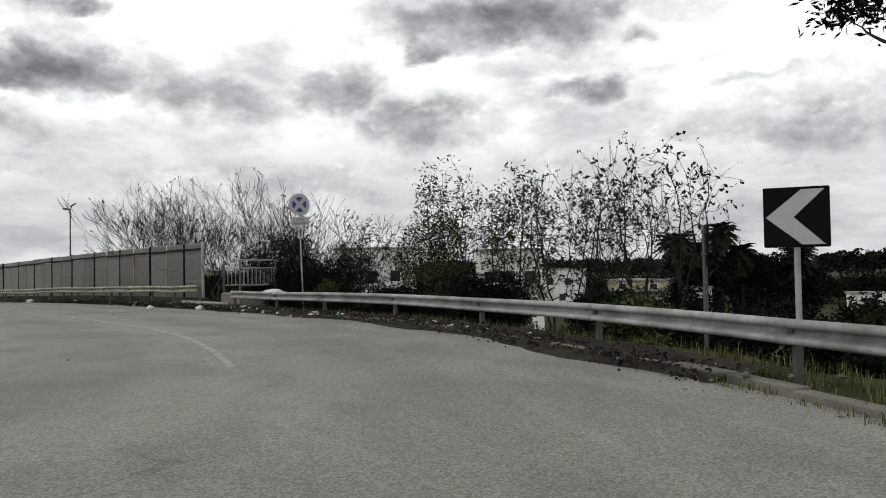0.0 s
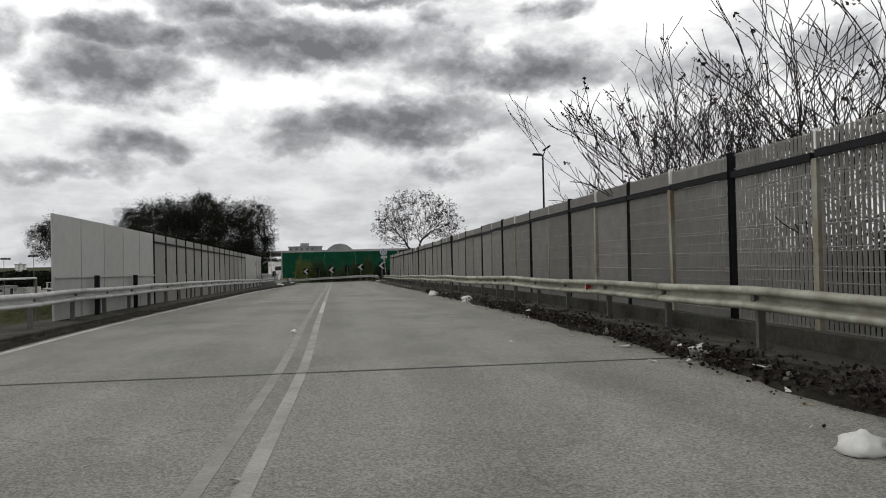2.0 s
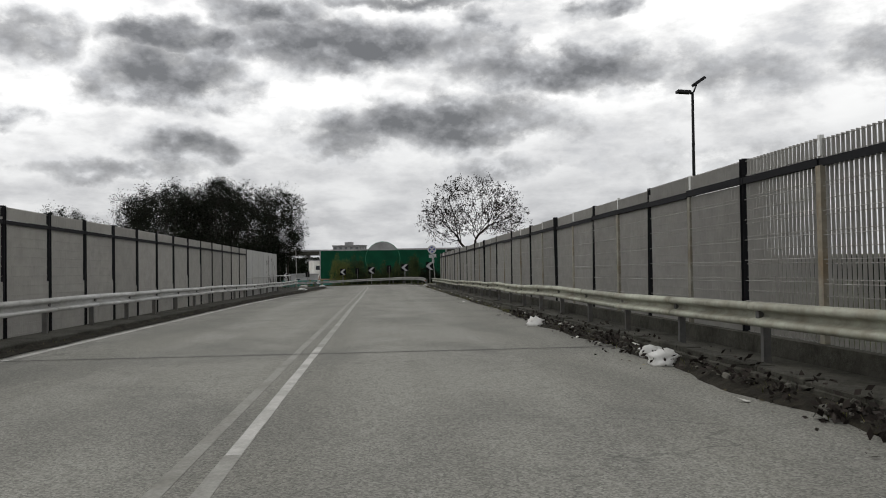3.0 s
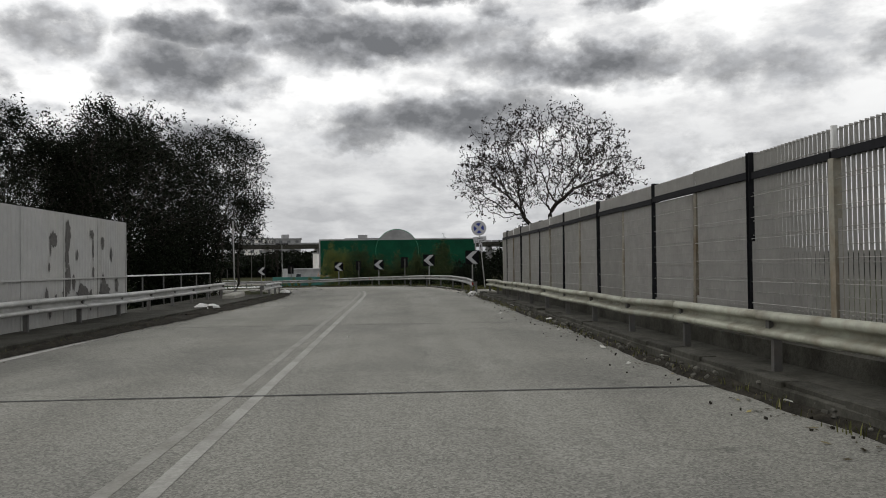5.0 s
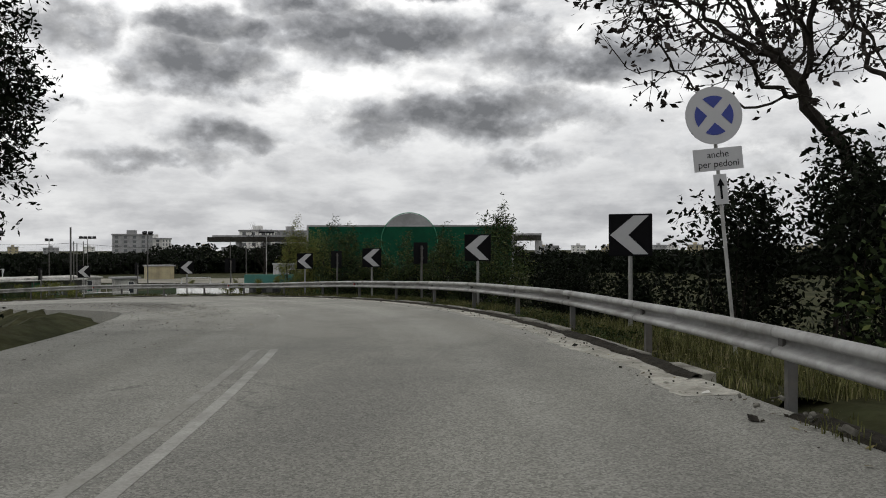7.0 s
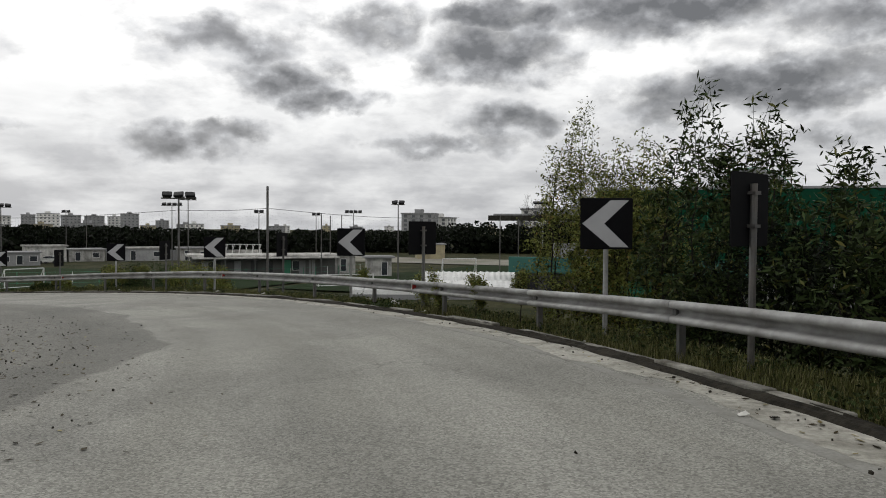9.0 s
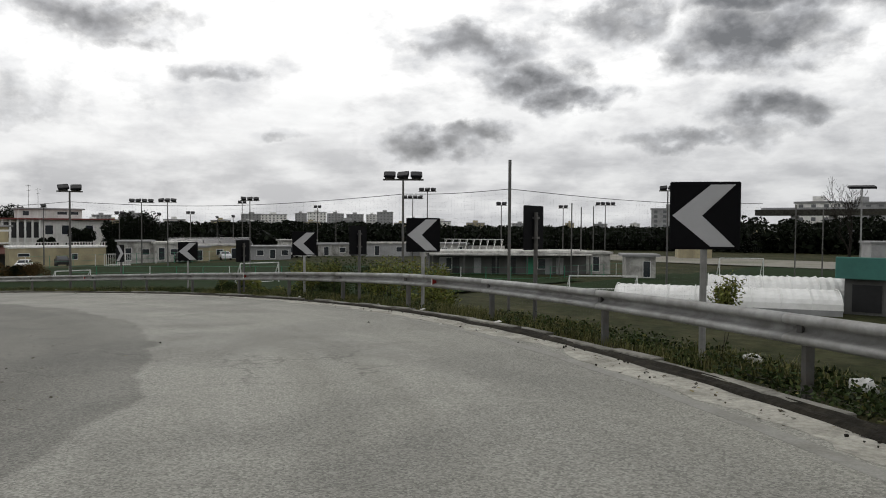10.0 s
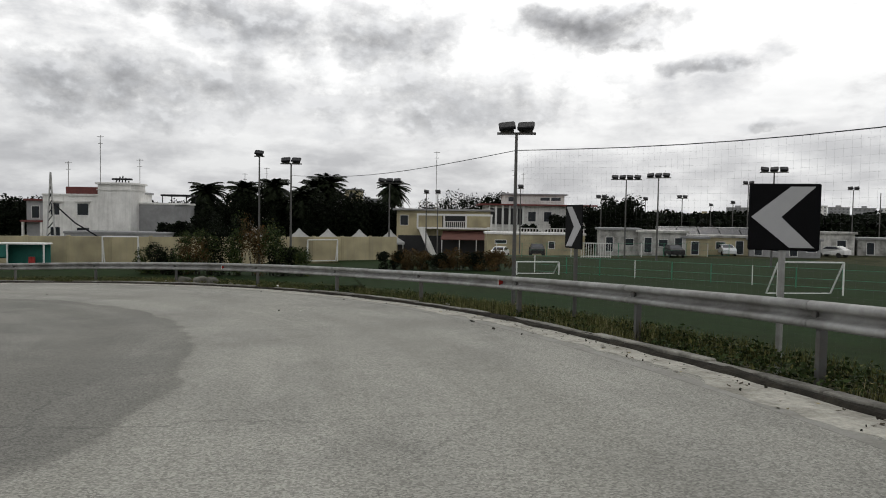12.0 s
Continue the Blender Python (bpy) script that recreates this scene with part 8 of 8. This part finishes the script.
def crumpled(r, rnd, sx=1.0, sy=1.0, sz=0.7):
    bm = bmesh.new()
    bmesh.ops.create_icosphere(bm, subdivisions=3, radius=r)
    off = rnd.uniform(0, 50)
    for v in bm.verts:
        n = noise.noise(v.co * (1.6 / r) + Vector((off, 0, 0))) * 0.38 + noise.noise(v.co * (3.5 / r) + Vector((off, 3, 0))) * 0.22 + abs(noise.noise(v.co * (7.5 / r) + Vector((off, 3, 7)))) * 0.34
        v.co *= 1 + n
        v.co = Vector((v.co.x * sx, v.co.y * sy, max(v.co.z * sz, -r * 0.35)))
    me = bpy.data.meshes.new("bag")
    bm.to_mesh(me)
    bm.free()
    return me


rnd = random.Random(8)


def bag(p, r, label, material=BAG, name="plastic_bag", sx=1.0, sy=1.0, sz=0.7):
    me = crumpled(r, rnd, sx, sy, sz)
    me.shade_smooth()
    me.materials.append(material)
    ob = new(name, me)
    ob.matrix_basis = pose(p.x, p.y, p.z + r * 0.33, 0, 0, rnd.uniform(0, 360))
    return tagged(ob, label, "litter")


for s, l, r, lab in ((-3.2, 4.15, 0.14, "white crumpled plastic bag on the road edge"), (17.9, 5.1, 0.20, "white plastic bag by the kerb"), (18.8, 5.25, 0.17, "small white plastic bag by the kerb"), (25.6, 4.9, 0.2, "white plastic bag by the kerb"), (5.0, 5.5, 0.13, "dirty white and red bag by the kerb"), (-8.6, 5.75, 0.17, "large grey-white bag against the guard rail"), (-7.2, 5.5, 0.13, "torn white bag beside the parapet"), (-9.6, 5.3, 0.12, "torn white bag in the gutter"), (-6.3, 5.0, 0.16, "dirty white bag beside the parapet"), (1.4, 5.3, 0.17, "torn white bag on the earth bank"), (-11.2, 5.35, 0.10, "crumpled white plastic in the gutter"), (-12.6, 5.2, 0.09, "crumpled white plastic in the gutter"), (-14.9, 5.3, 0.16, "dirty white bag in the weeds"), (64.8, -5.0, 0.24, "pale sack among the leaf litter"), (65.6, -4.8, 0.2, "pale sack among the leaf litter"), (81.3, -4.4, 0.22, "pale bag at the end of the short rail"), (122.0, 7.1, 0.13, "pale bag lying in the grass"), (123.8, 7.3, 0.11, "pale plastic lying in the grass"), (146.0, 7.6, 0.11, "white plastic lying in the grass"), (74.6, 5.2, 0.2, "white bag beside the rail end")):
    bag(at(s, l), r, lab)
bag(at(-16.0, 5.55), 0.12, "teal plastic ball-shaped bag in the weeds", TEALPLASTIC)
bag(at(-8.9, 6.9, 0.5), 0.36, "big white plastic sheet heaped behind the rail", BAG, "plastic_sheet", 1.5, 1.0, 0.5)
for s, l in ((171.5, 6.65), (172.2, 6.8), (172.9, 6.7)):
    q = at(s, l)
    ob = solid("concrete_rubble", Mesh().bevel_box(-0.25, 0.25, -0.18, 0.18, 0, 0.28, 0.05), CONCRETE, "grey lump of broken concrete on the verge", "rubble")
    ob.matrix_basis = pose(q.x, q.y, q.z, rnd.uniform(-12, 12), rnd.uniform(-12, 12), rnd.uniform(0, 180))
for k in range(150):
    s = rnd.choice((rnd.uniform(-26, 0), rnd.uniform(-24, 6), rnd.uniform(-12, 30), rnd.uniform(30, 84), rnd.uniform(84, 175)))
    l = wider(s) + 5.2 - abs(rnd.gauss(0, 0.3)) if rnd.random() < 0.8 else rnd.uniform(-3, 5)
    if s < 0 and k % 2:
        l = rnd.uniform(5.05, 6.0)
    small = 0.5 if l < 4.3 else 1.0
    q = at(s, l, 0.010 if l < wider(s) + 5.03 else 0.16)
    w = rnd.uniform(0.025, 0.085) * small
    m = Mesh().add([(-w, -w * 0.6, 0), (w, -w * 0.5, 0.012), (w * 0.8, w * 0.6, 0.03), (-w * 0.9, w * 0.5, 0.004), (-w, -w * 0.6, 0.006), (w, -w * 0.5, 0.018), (w * 0.8, w * 0.6, 0.036), (-w * 0.9, w * 0.5, 0.010)], [(3, 2, 1, 0), (4, 5, 6, 7), (0, 1, 5, 4), (1, 2, 6, 5), (2, 3, 7, 6), (3, 0, 4, 7)])
    ob = new("paper_scrap", m.data("paper_scrap", PAPER if rnd.random() < 0.7 else DIRT))
    ob.matrix_basis = pose(q.x, q.y, q.z, 0, 0, rnd.uniform(0, 360))
    tagged(ob, "small scrap of paper litter on the asphalt", "litter", "paper scraps")
q = at(7.3, -0.42, 0.0)
bag(q, 0.055, "small white paper cup on the centre line", PAPER, "paper_cup", 1.3, 0.8, 0.7)
# loose grit and stones on the inner lane of the curve
m = Mesh()
for _ in range(420):
    s, l = rnd.gauss(108, 8), rnd.gauss(-2.6, 1.0)
    q = at(s, l, 0.03)
    r = rnd.uniform(0.004, 0.013)
    m.box(-r, r, -r * 0.7, r * 0.7, -0.01, r * 0.8, pose(q.x, q.y, q.z, rnd.uniform(-20, 20), rnd.uniform(-20, 20), rnd.uniform(0, 180)))
for _ in range(700):
    s = rnd.uniform(-30, 200)
    l = wider(s) + 5.3 - abs(rnd.gauss(0, 0.35))
    q = at(s, l, 0.03)
    r = rnd.uniform(0.005, 0.016)
    m.box(-r, r, -r * 0.7, r * 0.7, -0.01, r * 0.8, pose(q.x, q.y, q.z, rnd.uniform(-20, 20), rnd.uniform(-20, 20), rnd.uniform(0, 180)))
solid("loose_stones", m, DIRT, "loose stones and grit on the asphalt", "stones", "stuff")

# ---- netting, cables and pitch fence ----


def net(a, b, top, low, dip=0.22, cell=0.24):
    a, b = Vector(a), Vector(b)
    n = int((b - a).length / cell)
    m = Mesh()
    d = b - a
    for i in range(n + 1):
        p = a + d * (i / n)
        sag = -dip * math.sin(math.pi * i / n)
        m.tube([(p.x, p.y, low), (p.x, p.y, top(i / n) + sag)], 0.0013, 3, cap=False)
    for k in range(int((6.5) / cell)):
        pts = []
        for i in range(0, n + 1, 3):
            p = a + d * (i / n)
            pts.append((p.x, p.y, top(i / n) - dip * math.sin(math.pi * i / n) - k * cell))
        m.tube(pts, 0.0013, 3, cap=False)
    return m


NETS = [((-42.11, 144.1, 0), (-50.1, 143.9, 0), 0.5, 0.4, 0.1), ((-50.1, 143.9, 0), (-72.8, 133.1, 0), 0.4, 0.0, 0.5), ((-42.11, 144.1, 0), (-36.0, 166.0, 0), 0.5, 0.2, 0.3), ((-72.8, 133.1, 0), (-102.0, 123.6, 0), 0.0, 0.1, 0.5)]
for a, b, ta, tb, dip in NETS:
    if a[0] > -70:
        solid("ball_stop_net", net(a, b, lambda u: ta + (tb - ta) * u, GROUND + 0.5, dip), NETTING, "fine grey ball-stop netting hung between masts", "netting", "stuff")
    pts = []
    for i in range(13):
        u = i / 12
        p = Vector(a).lerp(Vector(b), u)
        pts.append((p.x, p.y, ta + (tb - ta) * u - dip * math.sin(math.pi * u) + 0.02))
    c = thing("net_cable", pts[0], "dark cable carrying the ball-stop net", "cable")
    part("cable", Mesh().tube([Vector(p) - Vector(pts[0]) for p in pts], 0.016, 4), CABLE, c)


def pitch_fence(a, b, n, h, label):
    a, b = Vector((*a, GROUND + 0.1)), Vector((*b, GROUND + 0.1))
    root = thing("pitch_fence", tuple(a), label, "fence")
    d = (b - a) / n
    for i in range(n + 1):
        part("post", Mesh().tube([d * i, d * i + Vector((0, 0, h))], 0.04, 5), GREENPOST if i % 3 else WHITEPAINT, root)
        if i < n:
            for z in (h * 0.98, h * 0.5, 0.15):
                part("wire_rail", Mesh().tube([d * i + Vector((0, 0, z)), d * (i + 1) + Vector((0, 0, z))], 0.015, 3), GREENPOST, root)
    return root


pitch_fence((-98.5, 143.0), (-64.0, 178.5), 18, 1.4, "low green pitch fence of posts and wires")
pitch_fence((-64.0, 178.5), (-61.0, 197.0), 8, 1.4, "low green pitch fence of posts and wires")
pitch_fence((-120.0, 146.0), (-122.0, 176.0), 10, 1.6, "green boundary fence beside the huts")

# low boundary wall behind the huts
for (ax, ay), (bx, by) in (((-137.5, 172.0), (-131.0, 203.5)), ((-126.5, 206.5), (-104.0, 226.0))):
    a, b = Vector((ax, ay, 0)), Vector((bx, by, 0))
    d = b - a
    w = thing("boundary_wall", pose(ax, ay, GROUND, 0, 0, math.degrees(math.atan2(-d.x, d.y))), "low pale boundary wall behind the huts", "wall")
    n = int(d.length / 3)
    for k in range(n):
        part("wall_panel", Mesh().bevel_box(-0.1, 0.1, d.length * k / n + 0.02, d.length * (k + 1) / n - 0.02, -0.3, 2.1, 0.02), HUTWALL if k % 3 else GREYWALL, w)

# ---- far things at the start of the drive ----
house("house", (88.5, 29.0, GROUND), -62, 9, 8, 6.4, CREAM, "pale house with a broken roof line behind the shrubs", windows=W((0.25, .85, 1.2, 1.3), (0.75, .85, 1.2, 1.3)), porch=(5.0, 1.6, 3))
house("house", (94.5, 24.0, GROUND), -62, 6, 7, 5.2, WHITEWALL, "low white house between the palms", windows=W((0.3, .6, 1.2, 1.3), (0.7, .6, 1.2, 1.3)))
house("site_cabin", (136.0, 12.0, GROUND), -55, 9, 3, 3.0, WHITEWALL, "white cabin beyond the junction", windows=W((0.3, .6, 1.8, 1.0), (0.7, .6, 1.8, 1.0)), category="cabin")
for x, y, h, sd, cr_ in ((90.0, 23.6, 12.0, 11, 3.4), (95.5, 19.5, 13.6, 12, 2.6), (92.6, 21.8, 10.8, 13, 3.2), (98.6, 17.8, 10.6, 14, 2.8), (104.5, 12.2, 9.8, 15, 2.8)):
    palm((x, y, GROUND), h, sd, cr_)
for k, (x, y, r, h) in enumerate(((92.0, 24.5, 4.2, 13.2), (95.5, 21.0, 4.2, 12.6), (99.0, 17.5, 4.2, 12.0), (102.5, 14.5, 4.0, 11.0), (106.0, 11.5, 3.6, 9.6), (89.0, 27.5, 2.0, 7.2), (135, 72, 6, 7), (120, 95, 8, 8), (100, 120, 9, 8), (80, 130, 9, 8), (150, 40, 7, 7.4), (155, 28, 7, 7.6), (158, 18, 7, 7.4), (162, 8, 8, 7.6), (165, -3, 8, 7.6), (168, -14, 8, 7.6), (140, 50, 6, 7), (150, 60, 7, 8))):
    bush((x, y, GROUND), r, h, 600 + k, "far dark garden tree beyond the road", LEAF_DARK, 3600, 0.26, name="garden_tree", lump=14)
for k, (x, y, t, w, h) in enumerate(((49.5, 43.5, -44, 9.5, 11.4), (62.0, 31.5, -44, 8.5, 10.9), (112, 66, -60, 12, 8))):
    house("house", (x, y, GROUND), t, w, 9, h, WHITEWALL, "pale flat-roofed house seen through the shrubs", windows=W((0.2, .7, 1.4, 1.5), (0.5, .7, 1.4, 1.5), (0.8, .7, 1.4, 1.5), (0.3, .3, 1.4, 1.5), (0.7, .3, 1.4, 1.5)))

# the yard and houses beyond the teal hall, and saplings in the verge
house("low_building", (-38.4, 230.5, GROUND), 25, 9, 6, 3.9, GREYWALL, "low pale building in the yard beyond the hall", windows=W((0.3, .6, 1.4, 1.2)), lip=0.2)
house("building", (-35.0, 247.7, GROUND), 25, 6, 6, 8.0, WHITEWALL, "white building with a dark strip of windows below the viaduct", windows=W((0.5, .72, 5.0, 1.5)), lip=0.2)
house("roofed_hut", (-75.8, 248.3, GROUND), 30, 6, 6, 3.2, CREAM, "small cream hut in the bare yard", windows=(), lip=0.3)
tree((-41.7, 216.0, GROUND), 12.6, 91, "bare tree with fine pale twigs in the yard", stems=3, trunk=0.14, depth=5, spread=0.42, up=0.4, wood=TWIG, first=0.3, bole=3.0, thin=0.02)
for s, l, h, sd in ((119.6, 6.8, 1.1, 81), (121.9, 7.9, 0.9, 82), (116.7, 6.5, 1.05, 83), (117.3, 6.9, 0.9, 84), (118.4, 6.5, 0.8, 85), (115.2, 6.7, 1.2, 86), (124.5, 7.4, 1.1, 87), (139.0, 7.2, 1.3, 88), (136.8, 7.4, 1.1, 89), (141.5, 7.5, 1.0, 90), (147.5, 7.2, 0.8, 92)):
    q = at(s, l)
    z = gz(q.x, q.y)
    tree((q.x, q.y, z), q.z + h - z, sd, "small yellow-green sapling in the verge", name="sapling", stems=1, trunk=0.014, depth=4, spread=0.25, up=0.8, leaf=LEAF_YEL, per_tip=7, leaf_size=0.022, leaf_spread=0.06, wood=TWIG, elong=2.4, first=0.4, thin=0.003, splay=0.25)

# far viaduct
va = thing("viaduct", (-20, 90, GROUND), "far grey road viaduct on piers", "viaduct")
pts = []
for k in range(13):
    a = radians(-10 + 27 * k / 12)
    R = 290 + 3 * k
    pts.append(Vector((-R * math.sin(a), R * math.cos(a), 0)))
for k in range(12):
    a, b = pts[k], pts[k + 1]
    d = b - a
    f = Matrix.Translation(a) @ Matrix.Rotation(math.atan2(d.y, d.x), 4, "Z")
    part("deck", Mesh().box(0, d.length, -4, 4, 10.4, 12.6, f), CONCRETE_DARK, va)
    part("parapet", Mesh().box(0, d.length, -4.2, -3.9, 12.6, 13.5, f), GREYWALL, va)
    part("pier", Mesh().bevel_box(-0.9, 0.9, -2.5, 2.5, 0, 10.4, 0.2, f), GREYWALL, va)
